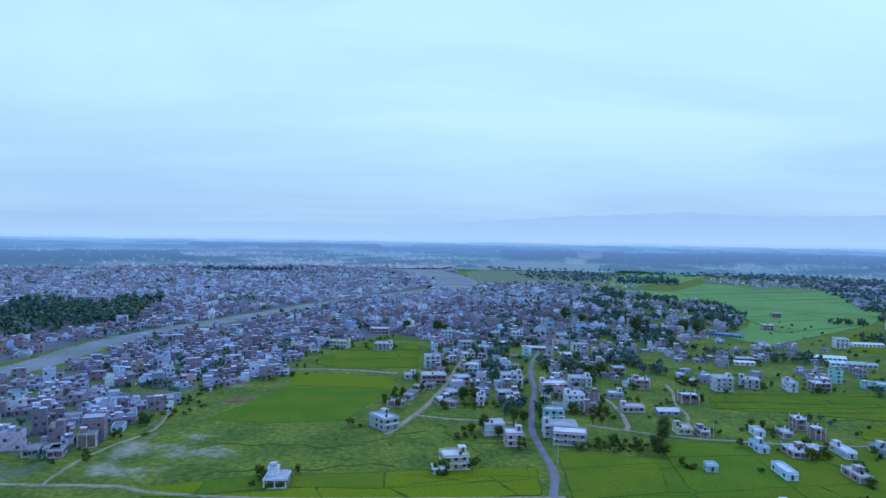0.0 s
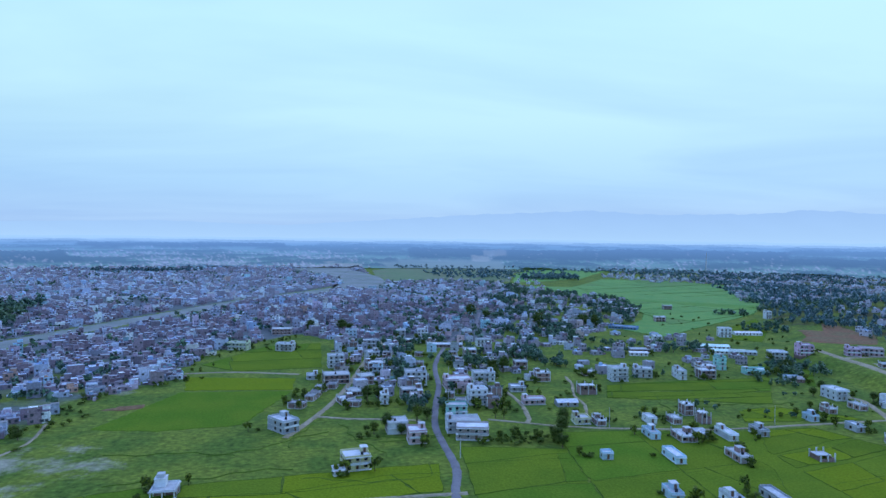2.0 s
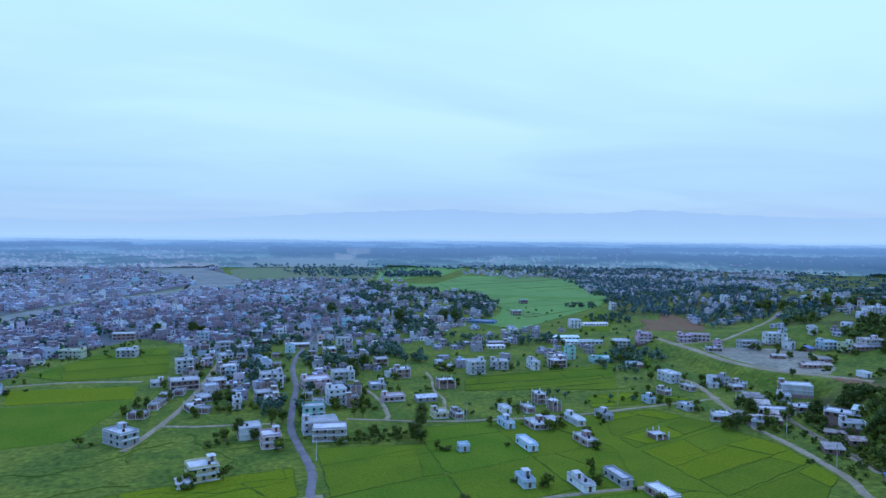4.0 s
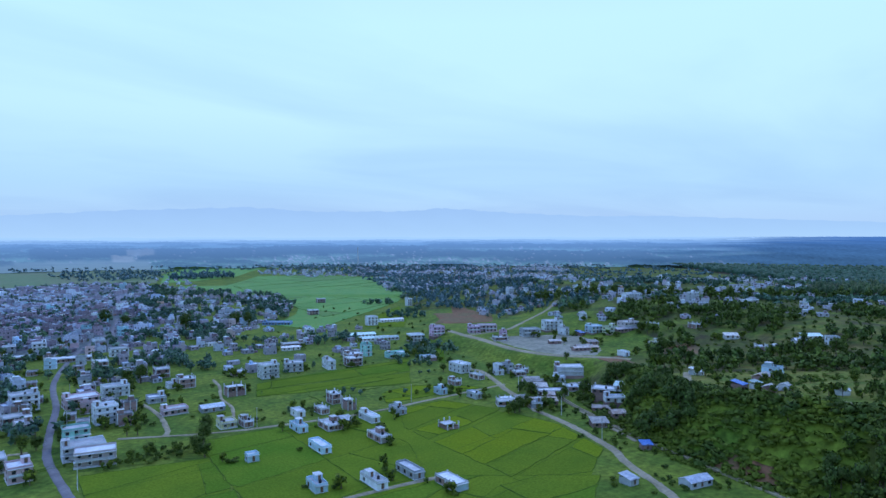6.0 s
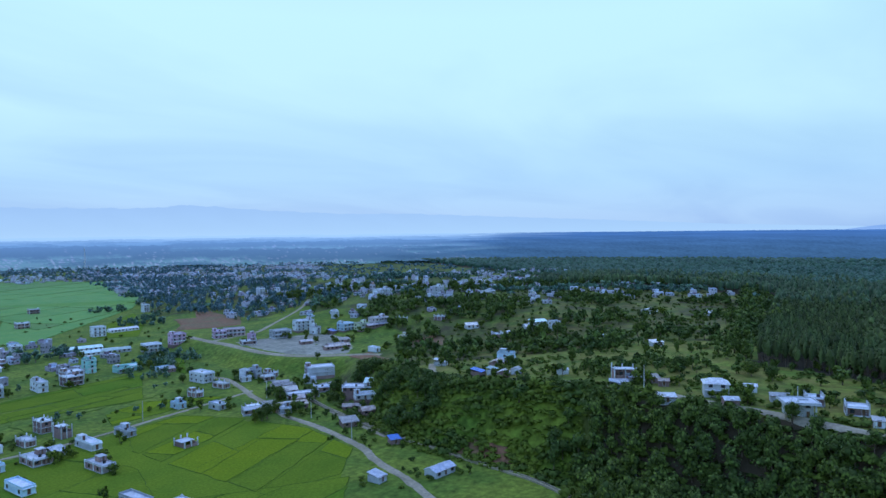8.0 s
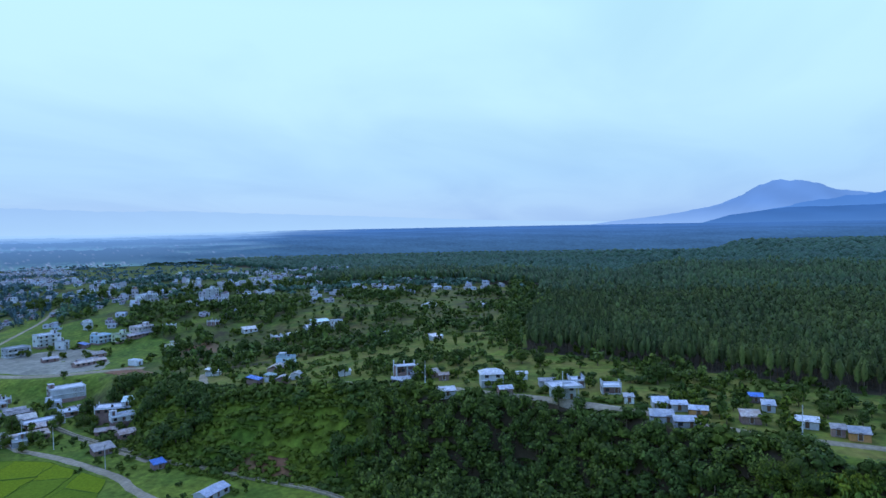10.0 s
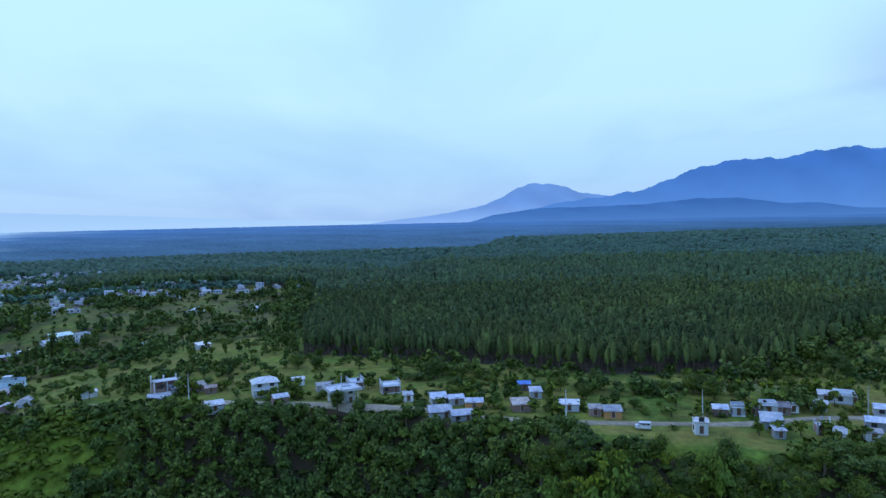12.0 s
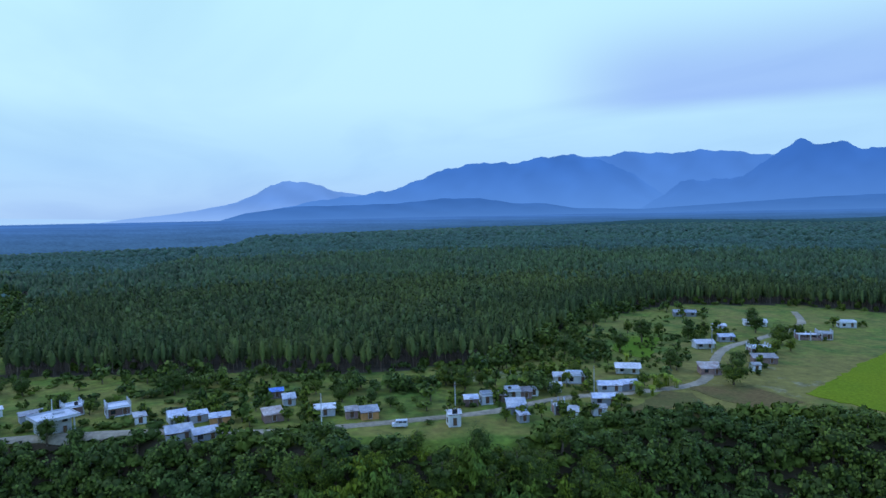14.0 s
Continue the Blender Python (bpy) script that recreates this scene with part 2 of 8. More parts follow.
# ---- helpers for meshes ----
def mesh_of(name, verts, faces, mats=(), index=None, tint=None, flat=True, normals=None):
    """A mesh from arrays: faces is (n, 4) or (n, 3)."""
    verts, faces = np.asarray(verts, np.float32).reshape(-1, 3), np.asarray(faces, np.int32)
    me = bpy.data.meshes.new(name)
    count, side = faces.shape
    me.vertices.add(len(verts))
    me.vertices.foreach_set("co", verts.ravel())
    me.loops.add(count * side)
    me.loops.foreach_set("vertex_index", faces.ravel())
    me.polygons.add(count)
    me.polygons.foreach_set("loop_start", np.arange(0, count * side, side, dtype=np.int32))
    if index is not None:
        me.polygons.foreach_set("material_index", np.asarray(index, np.int32))
    me.polygons.foreach_set("use_smooth", np.full(count, not flat))
    for m in mats:
        me.materials.append(m)
    if tint is not None:
        att = me.color_attributes.new("tint", "FLOAT_COLOR", "POINT")
        att.data.foreach_set("color", np.concatenate([tint, np.ones((len(tint), 1))], 1).astype(np.float32).ravel())
    me.update(calc_edges=True)
    if normals is not None:
        me.normals_split_custom_set_from_vertices(normals)
    return me


CUBE_V = np.array([(-1, -1, -1), (1, -1, -1), (1, 1, -1), (-1, 1, -1), (-1, -1, 1), (1, -1, 1), (1, 1, 1), (-1, 1, 1)], float) / 2
CUBE_F = np.array([(0, 3, 2, 1), (4, 5, 6, 7), (0, 1, 5, 4), (1, 2, 6, 5), (2, 3, 7, 6), (3, 0, 4, 7)])


def boxes(name, items, mats, index=None):
    """One mesh of joined boxes, each (x, y, z of the bottom's middle, width, depth, height)."""
    v, f = [], []
    for k, (x, y, z, a, b, c) in enumerate(items):
        v.append(CUBE_V * (a, b, c) + (x, y, z + c / 2))
        f.append(CUBE_F + 8 * k)
    return mesh_of(name, np.concatenate(v), np.concatenate(f), mats, None if index is None else np.repeat(index, 6))


def part(name, me, parent, at=None, label=""):
    ob = new(name, me)
    ob.parent = parent
    if at is not None:
        ob.matrix_basis = at
    return tagged(ob, label)


def ground_z(x, y):
    return float(terrain(np.array([x]), np.array([y]))[0])


def inside(poly, x, y):
    """Which points lie inside a polygon."""
    hit = np.zeros(np.shape(x), bool)
    for (ax, ay), (bx, by) in zip(poly, poly[1:] + poly[:1]):
        cross = ((ay > y) != (by > y)) & (x < (bx - ax) * (y - ay) / ((by - ay) or 1e-9) + ax)
        hit ^= cross
    return hit


def line_distance(line, x, y):
    best = np.full(np.shape(x), 1e9)
    for (ax, ay), (bx, by) in zip(line[:-1], line[1:]):
        lx, ly = bx - ax, by - ay
        u = np.clip(((x - ax) * lx + (y - ay) * ly) / (lx * lx + ly * ly), 0, 1)
        best = np.minimum(best, np.hypot(x - ax - u * lx, y - ay - u * ly))
    return best


def curve(line, step=4.0):
    """A smooth line through the points (Catmull-Rom), in short steps."""
    p = np.array([line[0], *line, line[-1]], float)
    out = []
    for a, b, c, d in zip(p[:-3], p[1:-2], p[2:-1], p[3:]):
        n = max(2, int(np.hypot(*(c - b)) / step))
        for u in np.arange(n)[:, None] / n:
            out.append((0.5 * (2 * b + (c - a) * u + (2 * a - 5 * b + 4 * c - d) * u * u + (3 * b - a - 3 * c + d) * u ** 3)))
    return np.array([q.ravel() for q in out] + [p[-1]])


# ---- the plan of the place ----
RIVER = [(-330, 240), (-300, 340), (-286, 420), (-288, 520), (-270, 600), (-227, 733), (-170, 900), (-90, 1060), (-31, 1224), (-50, 1420), (-100, 1600), (-180, 1760), (-130, 1960), (20, 2040), (200, 2180), (340, 2350), (480, 2600)]
SAND_BAR = [(-196, 1620), (-224, 1780), (-150, 1830), (-40, 1840), (-70, 1740), (-30, 1600), (10, 1420), (24, 1230), (0, 1080), (-70, 1090), (-62, 1240), (-96, 1400), (-146, 1540)]
ASPHALT = [(20, 120), (27, 180), (30, 226), (33, 250), (31, 282), (30, 307), (34, 349), (39, 388), (43, 456), (60, 540), (80, 605), (102, 666), (120, 760)]
LANE = [(56, 316), (90, 302), (124, 296), (160, 293), (200, 297), (240, 301), (255, 303)]
TOWN_LANE = [(107, 540), (95, 580), (102, 666)]
TRACKS = {}
TRACKS["cart_track"] = ([(-36, 292), (-26, 326), (-18, 362), (-10, 422), (1, 519), (10, 560)], 3.2)
TRACKS["side_track"] = ([(-26, 326), (-10, 321), (6, 319), (24, 316)], 2.4)
TRACKS["field_track"] = ([(60, 395), (74, 378), (78, 345), (76, 316), (73, 309)], 2.4)
TRACKS["yard_track"] = ([(121, 410), (119, 390), (112, 362), (111, 339), (104, 315)], 1.7)
TRACKS["plot_path"] = ([(88, 203), (103, 204), (125, 204), (142, 203)], 2.6)
TRACKS["south_path"] = ([(-170, 222), (-149, 223), (-122, 224), (-102, 219), (-54, 218), (34, 226)], 2.6)
TRACKS["meadow_path"] = ([(-147, 224), (-149, 246), (-146, 267), (-140, 290), (-146, 320)], 1.4)
TRACKS["hill_road"] = ([(262, 352), (266, 340), (255, 310), (247, 292), (238, 265), (231, 250), (227, 225), (217, 191), (208, 175), (199, 153), (190, 136), (178, 110)], 3.6)
TRACKS["upper_path"] = ([(262, 268), (253, 246), (245, 229), (232, 190)], 2.2)
TRACKS["ramp_road"] = ([(331, 472), (323, 438), (321, 411), (315, 381), (311, 357), (313, 336), (318, 318), (326, 301), (336, 280)], 7.0)
TRACKS["climbing_road"] = ([(324, 432), (350, 436), (374, 441), (414, 464), (469, 493), (505, 520)], 4.0)
TRACKS["terrace_road"] = ([(300, 215), (268, 190), (261, 165), (262, 141), (258, 110), (254, 85), (248, 56), (241, 30), (232, 8), (221, -13), (217, -30), (213, -52), (211, -70), (213, -95), (208, -120), (208, -142), (225, -165), (243, -190), (251, -216), (270, -266), (300, -300)], 3.7)
TRACKS["plot_lane"] = ([(-116, 430), (-84, 433), (-45, 425)], 3.0)
WEST_TOWN = [(-160, 205), (-152, 232), (-154, 268), (-151, 304), (-146, 330), (-147, 362), (-136, 383), (-114, 408), (-125, 479), (-89, 562), (-66, 598), (-34, 566), (-8, 530), (-6, 440), (4, 440), (10, 560), (18, 560), (100, 545), (130, 640), (180, 780), (215, 1000), (240, 1230), (215, 1310), (30, 1270), (-10, 1400), (-30, 1700), (-60, 2050), (-300, 2500), (-870, 2350), (-1075, 1760), (-1500, 1550), (-1700, 200), (-330, 60), (-220, 130)]
OPEN_LAND = [(335, 430), (345, 520), (375, 560), (425, 610), (430, 560), (412, 504), (470, 502), (480, 482), (400, 430), (392, 380), (385, 340), (340, 296), (318, 318), (314, 381)]
FOREST_EDGE = [(327, 66), (317, 40), (296, -8), (272, -53), (264, -104), (295, -139), (336, -195), (344, -260), (322, -322), (265, -345), (140, -470), (300, -4600), (4600, -3200), (4800, 2400), (3300, 3100), (2300, 2150), (1650, 1350), (1300, 800), (1050, 420), (812, 372), (668, 348), (700, 275), (735, 200), (689, 110), (513, 86), (400, 74)]

HAMLET_MEADOW = [(318, -202), (328, -234), (303, -234), (276, -200), (262, -172), (240, -163), (228, -148), (252, -142), (272, -152), (284, -170)]
LAWN = [(214, -22), (206, -26), (196, -38), (185, -60), (188, -74), (206, -60), (211, -42)]
VILLAGE_LAND = [(262, 240), (300, 290), (392, 300), (450, 430), (395, 500), (410, 640), (500, 860), (700, 1450), (1100, 1700), (1650, 1350), (1300, 800), (1050, 420), (812, 372), (668, 348), (700, 275), (735, 200), (689, 110), (513, 86), (400, 76), (330, 190)]


# ---- the lie of the land ----
EDGE = np.array([(-60, -560, 26), (20, -400, 26), (95, -250, 26), (150, -158, 27), (170, -134, 28), (183, -109, 28), (184, -70, 28),
                 (200, -34, 28), (228, 8, 28), (244, 33, 28), (249, 77, 28), (251, 125, 26), (251, 160, 22), (263, 200, 19),
                 (285, 240, 15), (318, 284, 9), (306, 335, 6.5), (303, 357, 6.5), (308, 381, 6), (313, 411, 6), (315, 440, 6), (330, 485, 5), (372, 545, 4), (430, 640, 4),
                 (520, 900, 4), (900, 2200, 6), (1700, 4600, 8)], float)


def smooth(a, b, v):
    u = np.clip((v - a) / (b - a), 0, 1)
    return u * u * (3 - 2 * u)


def edge_distance(x, y):
    """Metres inland from the rim of the terrace (negative on the plain), and the rim's height there."""
    best, side, rim = np.full(x.shape, 1e18), np.zeros(x.shape), np.zeros(x.shape)
    for (ax, ay, az), (bx, by, bz) in zip(EDGE[:-1], EDGE[1:]):
        lx, ly = bx - ax, by - ay
        u = np.clip(((x - ax) * lx + (y - ay) * ly) / (lx * lx + ly * ly), 0, 1)
        d2 = (x - ax - u * lx) ** 2 + (y - ay - u * ly) ** 2
        near = d2 < best
        best = np.where(near, d2, best)
        side = np.where(near, np.sign((x - ax) * ly - (y - ay) * lx), side)
        rim = np.where(near, az + u * (bz - az), rim)
    return np.sqrt(best) * side, rim


def waves(x, y, size):
    """Soft rolling noise between about -1 and 1."""
    a, b = x / size, y / size
    return (np.sin(a * 1.9 + 1.3 * np.sin(b * 1.1 + 0.4)) + np.sin(b * 2.3 + 1.7 * np.sin(a * 0.9 + 2.1)) + np.sin((a + b) * 1.4 + 0.7)) / 3


def terrain(x, y):
    """Height of the ground: a flat plain, a wooded slope, the terrace above it, and far land raised towards eye height
    so that it looks further off from the camera.
    """
    x, y = np.asarray(x, float), np.asarray(y, float)
    d, rim = edge_distance(x, y)
    z = rim * smooth(-27 + 12 * smooth(190, 225, y), 1, d) + (25 - rim) * smooth(45, 190, d) * smooth(-200, 300, y)
    z = z + 0.9 * waves(x, y, 19) * smooth(-26, -10, d) * (1 - smooth(-3, 10, d)) + 0.25 * waves(x, y, 47) * smooth(5, 60, d)
    r = np.hypot(x - 25, y - 10)
    z = z + 10 * smooth(250, 1400, d) * smooth(900, -300, y) + 5 * waves(x, y, 260) * smooth(500, 1200, d) * smooth(900, -300, y)
    limit = np.interp(np.degrees(np.arctan2(x - 25, y - 10)), [50, 62, 75, 86, 98, 112, 131], [900, 960, 1030, 1200, 1430, 1650, 2300])
    z = z * (1 - smooth(0, 170, r - limit))
    far = np.clip(r - 1500, 0, None)
    true = r + far ** 3 / 1.7e6
    return z + (84 - z) * (1 - np.maximum(r, 1) / np.maximum(true, 1))


# ---- ground ----
def ground_sheet():
    """The one sheet of ground: fine where the camera passes, out to the horizon, with attributes for bare earth and forest floor."""
    fine, rough = np.radians(np.arange(-48, 158, 0.58)), np.radians(np.arange(158, 312, 4.0))
    az = np.concatenate([fine, rough])
    rings = [0.0, 40.0, 80.0, 110.0]
    while rings[-1] < 4880:
        rings.append(rings[-1] * 1.018 + 0.25)
    r = np.array(rings)
    x, y = 25 + r[:, None] * np.sin(az), 10 + r[:, None] * np.cos(az)
    z = terrain(x, y)
    nr, na = x.shape
    i, j = np.meshgrid(np.arange(nr - 1), np.arange(na), indexing="ij")
    k = (j + 1) % na
    f = np.stack([i * na + j, i * na + k, (i + 1) * na + k, (i + 1) * na + j], -1).reshape(-1, 4)[:, ::-1]
    v = np.stack([x, y, z], -1).reshape(-1, 3)
    px, py = v[:, 0], v[:, 1]
    d, _ = edge_distance(px, py)
    rim = line_distance(WEST_TOWN + WEST_TOWN[:1], px, py) * np.where(inside(WEST_TOWN, px, py), 1, -1)
    town = smooth(-9, 9, rim) * smooth(15, 24, line_distance(RIVER, px, py)) * (0.40 + 0.6 * smooth(420, 750, np.hypot(px, py)))
    wood = inside(FOREST_EDGE, px, py).astype(float)
    scrub = smooth(-50, -30, d) * (1 - smooth(-6, 3, d)) * smooth(260, 200, py)
    wood = np.maximum(wood, 0.75 * scrub * smooth(125, 85, py))
    wood = np.maximum(wood, 0.40 * inside(VILLAGE_LAND, px, py) * ~inside(OPEN_LAND, px, py))
    me = mesh_of("ground", v, f, [GROUND], flat=False)
    worn = sum(k * np.exp(-(((px - cx) / wx) ** 2 + ((py - cy) / wy) ** 2)) for cx, cy, wx, wy, k in ((-126, 240, 17, 9, 0.85), (-131, 265, 15, 10, 0.75), (-104, 262, 17, 11, 0.85), (-121, 285, 16, 8, 0.75), (-138, 250, 6, 20, 0.6), (-145, 300, 8, 20, 0.5))) + 0.8 * np.exp(-(((px + 136) / 14) ** 2 + ((py - 383) / 12) ** 2)) + 0.45 * np.exp(-(((px - 196) / 18) ** 2 + ((py + 160) / 22) ** 2)) + 0.3 * np.exp(-(((px - 225) / 16) ** 2 + ((py + 180) / 20) ** 2)) + 0.7 * np.exp(-(((px - 250) / 12) ** 2 + ((py + 90) / 25) ** 2))
    dry = smooth(-2, 6, d) * (1 - inside(FOREST_EDGE, px, py)) * smooth(420, 200, py) * (0.41 + 0.25 * np.exp(-(((px - 200) / 30) ** 2 + ((py + 165) / 45) ** 2)))
    for name, values in (("dry", dry), ("worn", worn), ("town", town), ("wood", wood)):
        att = me.attributes.new(name, "FLOAT", "POINT")
        att.data.foreach_set("value", values.astype(np.float32))
    return tagged(new("ground", me), "green grassy plain rising to a wooded terrace", "ground", kind="structure")


def ground_material():
    m = material("meadow", (0.082, 0.142, 0.020), 0.95, 0.34, 0.45, 0.045, 0.5, spec=0.08, other=(0.146, 0.196, 0.026), sheen=0.035)
    n, l = m.node_tree.nodes, m.node_tree.links
    bsdf = n["Principled BSDF"]
    last = bsdf.inputs["Base Color"].links[0].from_socket
    geo = n.new("ShaderNodeNewGeometry")
    for name, colour, size in (("town", (0.12, 0.145, 0.15), 0.05), ("dry", (0.190, 0.170, 0.040), 0.09), ("wood", (0.062, 0.050, 0.030), 0.05)):
        att = n.new("ShaderNodeAttribute")
        att.attribute_name = name
        tex = n.new("ShaderNodeTexNoise")
        tex.inputs["Scale"].default_value, tex.inputs["Detail"].default_value = size, 4.0
        l.new(geo.outputs["Position"], tex.inputs[0])
        add = n.new("ShaderNodeMath")
        add.operation = "MULTIPLY_ADD"
        l.new(att.outputs["Fac"], add.inputs[0])
        add.inputs[1].default_value = 1.6
        l.new(tex.outputs[0], add.inputs[2])
        step = n.new("ShaderNodeMapRange")
        step.inputs[1].default_value, step.inputs[2].default_value = 1.0, 1.35
        l.new(add.outputs[0], step.inputs[0])
        mix = n.new("ShaderNodeMix")
        mix.data_type = "RGBA"
        l.new(step.outputs[0], mix.inputs[0])
        l.new(last, mix.inputs[6])
        mix.inputs[7].default_value = (*colour, 1)
        last = mix.outputs[2]
    # worn, sandy patches in the meadow
    tex = n.new("ShaderNodeTexNoise")
    tex.inputs["Scale"].default_value, tex.inputs["Detail"].default_value, tex.inputs["Roughness"].default_value = 0.075, 8.0, 0.78
    l.new(geo.outputs["Position"], tex.inputs[0])
    step = n.new("ShaderNodeMapRange")
    step.inputs[1].default_value, step.inputs[2].default_value, step.inputs[4].default_value = 0.68, 0.88, 0.8
    att = n.new("ShaderNodeAttribute")
    att.attribute_name = "worn"
    add = n.new("ShaderNodeMath")
    add.operation = "MULTIPLY_ADD"
    add.inputs[1].default_value = 0.37
    l.new(att.outputs["Fac"], add.inputs[0])
    l.new(tex.outputs[0], add.inputs[2])
    l.new(add.outputs[0], step.inputs[0])
    mix = n.new("ShaderNodeMix")
    mix.data_type = "RGBA"
    l.new(step.outputs[0], mix.inputs[0])
    l.new(last, mix.inputs[6])
    mix.inputs[7].default_value = (0.35, 0.34, 0.275, 1)
    # tussocks and trodden spots over all of it
    tuft = n.new("ShaderNodeTexNoise")
    tuft.inputs["Scale"].default_value, tuft.inputs["Detail"].default_value, tuft.inputs["Roughness"].default_value = 0.28, 7.0, 0.7
    l.new(geo.outputs["Position"], tuft.inputs[0])
    shade = n.new("ShaderNodeMapRange")
    shade.inputs[1].default_value, shade.inputs[2].default_value, shade.inputs[3].default_value, shade.inputs[4].default_value = 0.34, 0.66, 0.66, 1.26
    l.new(tuft.outputs[0], shade.inputs[0])
    mul = n.new("ShaderNodeVectorMath")
    mul.operation = "MULTIPLY"
    l.new(mix.outputs[2], mul.inputs[0])
    l.new(shade.outputs[0], mul.inputs[1])
    l.new(mul.outputs[0], bsdf.inputs["Base Color"])
    return m


GROUND = ground_material()
ground_sheet()


def ribbon(name, line, width, mat, label, category, lift=0.12, edge=0.25, kind="structure"):
    """A road or bed laid along a line on the ground, with ragged edges and slightly sunken shoulders."""
    p = curve(line, 3.0)
    t = np.gradient(p, axis=0)
    t /= np.hypot(t[:, 0], t[:, 1])[:, None]
    side = np.stack([t[:, 1], -t[:, 0]], 1)
    rng = np.random.default_rng(len(p))
    v = []
    for k, u in enumerate((-0.5, -0.42, 0.0, 0.42, 0.5)):
        wob = rng.normal(0, edge, len(p)) * (1 if k in (0, 4) else 0)
        q = p + side * (u * width + np.sign(u) * wob)[:, None]
        v.append(np.column_stack([q, terrain(q[:, 0], q[:, 1]) + (lift if k not in (0, 4) else -0.05) + (0.05 if k == 2 else 0)]))
    v = np.stack(v, 1)
    n = len(p)
    i, j = np.meshgrid(np.arange(n - 1), np.arange(4), indexing="ij")
    f = np.stack([i * 5 + j, i * 5 + j + 1, (i + 1) * 5 + j + 1, (i + 1) * 5 + j], -1).reshape(-1, 4)[:, ::-1]
    return tagged(new(name, mesh_of(name, v.reshape(-1, 3), f, [mat], flat=False)), label, category, kind=kind)


ribbon("river_bed", RIVER, 30, SAND, "broad grey sandy river bed winding through the town", "river bed", 0.10, 2.0)
ribbon("asphalt_road", ASPHALT, 3.3, ROAD, "narrow grey asphalt road between rice fields", "road", 0.22, 0.1)
ribbon("colony_lane", LANE, 2.3, TRACK, "pale gravel lane past new houses", "road", 0.18)
ribbon("town_lane", TOWN_LANE, 4.2, ROAD, "grey town street between houses", "road", 0.18)
for name, (line, width) in TRACKS.items():
    ribbon(name, line, width, TRACK, "pale dusty " + name.replace("_", " ") + " of packed earth", "track", 0.2)


def patch(name, poly, mat, label, category, lift=0.08, kind="structure", flat=True):
    """A low sheet of soil or crop with an uneven rim: one level face, or draped in rings where the ground slopes."""
    p = np.array(poly, float)
    c = p.mean(0)
    rng = np.random.default_rng(int(abs(c[0] * 7 + c[1])))
    ring = []
    for a, b in zip(p, np.roll(p, -1, 0)):
        n = max(2, int(np.hypot(*(b - a)) / 3))
        ring += [a + (b - a) * k / n for k in range(n)]
    ring = np.array(ring) + rng.normal(0, 0.45, (len(ring), 2))
    n = len(ring)
    turn = sum(a[0] * b[1] - a[1] * b[0] for a, b in zip(p, np.roll(p, -1, 0)))
    if flat:
        rim = terrain(ring[:, 0], ring[:, 1])
        v = [(x, y, z - 0.1) for (x, y), z in zip(ring, rim)] + [(x, y, z + lift) for (x, y), z in zip(ring, rim)]
        top = list(range(n, 2 * n))
        me = bpy.data.meshes.new(name)
        me.from_pydata(v, [], [top if turn > 0 else top[::-1]] + [(k, (k + 1) % n, n + (k + 1) % n, n + k) for k in range(n)])
        me.materials.append(mat)
    else:
        v, steps = [], (1.0, 0.97, 0.75, 0.5, 0.25, 0.002)
        for k, s in enumerate(steps):
            q = c + (ring - c) * s
            v.append(np.column_stack([q, terrain(q[:, 0], q[:, 1]) + (lift if k else -0.05)]))
        i, j = np.meshgrid(np.arange(len(steps) - 1), np.arange(n), indexing="ij")
        k = (j + 1) % n
        f = np.stack([i * n + j, i * n + k, (i + 1) * n + k, (i + 1) * n + j], -1).reshape(-1, 4)
        me = mesh_of(name, np.concatenate(v), f if turn > 0 else f[:, ::-1], [mat], flat=False)
    return tagged(new(name, me), label, category, kind=kind)


patch("dirt_yard", [(321, 321), (332, 304), (352, 318), (376, 345), (386, 374), (374, 394), (350, 410), (331, 414), (326, 400), (319, 370), (316, 345)], YARD, "wide bare earth yard beside the ramp road", "yard", flat=False)
patch("red_bank", [(348, 514), (372, 500), (401, 497), (420, 520), (437, 545), (440, 572), (454, 620), (445, 627), (410, 575), (392, 584), (374, 546)], RED_EARTH, "cut bank of bare red earth", "earth bank", 0.3, flat=False)
patch("red_slope", [(352, 240), (384, 256), (406, 288), (372, 292)], RED_EARTH, "worn slope of reddish earth", "earth bank", 0.2, flat=False)
patch("red_cut", [(306, 250), (322, 262), (340, 292), (322, 296)], RED_EARTH, "small cut of reddish earth", "earth bank", 0.2, flat=False)
patch("earth_pit", [(-132, 343), (-125, 350), (-114, 354), (-112, 346), (-122, 341)], RED_EARTH, "shallow dug pit of reddish earth beside the town", "earth bank", 0.2, flat=False)
patch("bank_scar", [(228, 128), (233, 133), (233, 149), (228, 152)], RED_EARTH, "eroded scar of bare earth over the canal", "earth bank", 0.3, flat=False)
patch("tilled_plot", [(193, -100), (206, -126), (199, -131), (180, -122), (184, -104)], TILLED, "freshly tilled brown vegetable plot", "field", 0.1)
patch("tilled_plot", [(197, -133), (206, -135), (198, -152), (178, -152), (180, -134)], TILLED, "brown stubble plot with weeds", "field", 0.1)
patch("terrace_rice", [(184, -160), (198, -197), (214, -243), (190, -262), (150, -200), (160, -165)], RICE[1], "bright green rice field on the terrace", "rice field", 0.15)
patch("terrace_garden", [(240, -150), (262, -150), (284, -172), (272, -184), (256, -166)], RICE[2], "green vegetable garden behind the houses", "garden", 0.15)
patch("bright_field", [(-123, 309), (-104, 380), (-44, 380), (-58, 314), (-90, 306)], RICE[2], "deep green rice field", "rice field", 0.14)
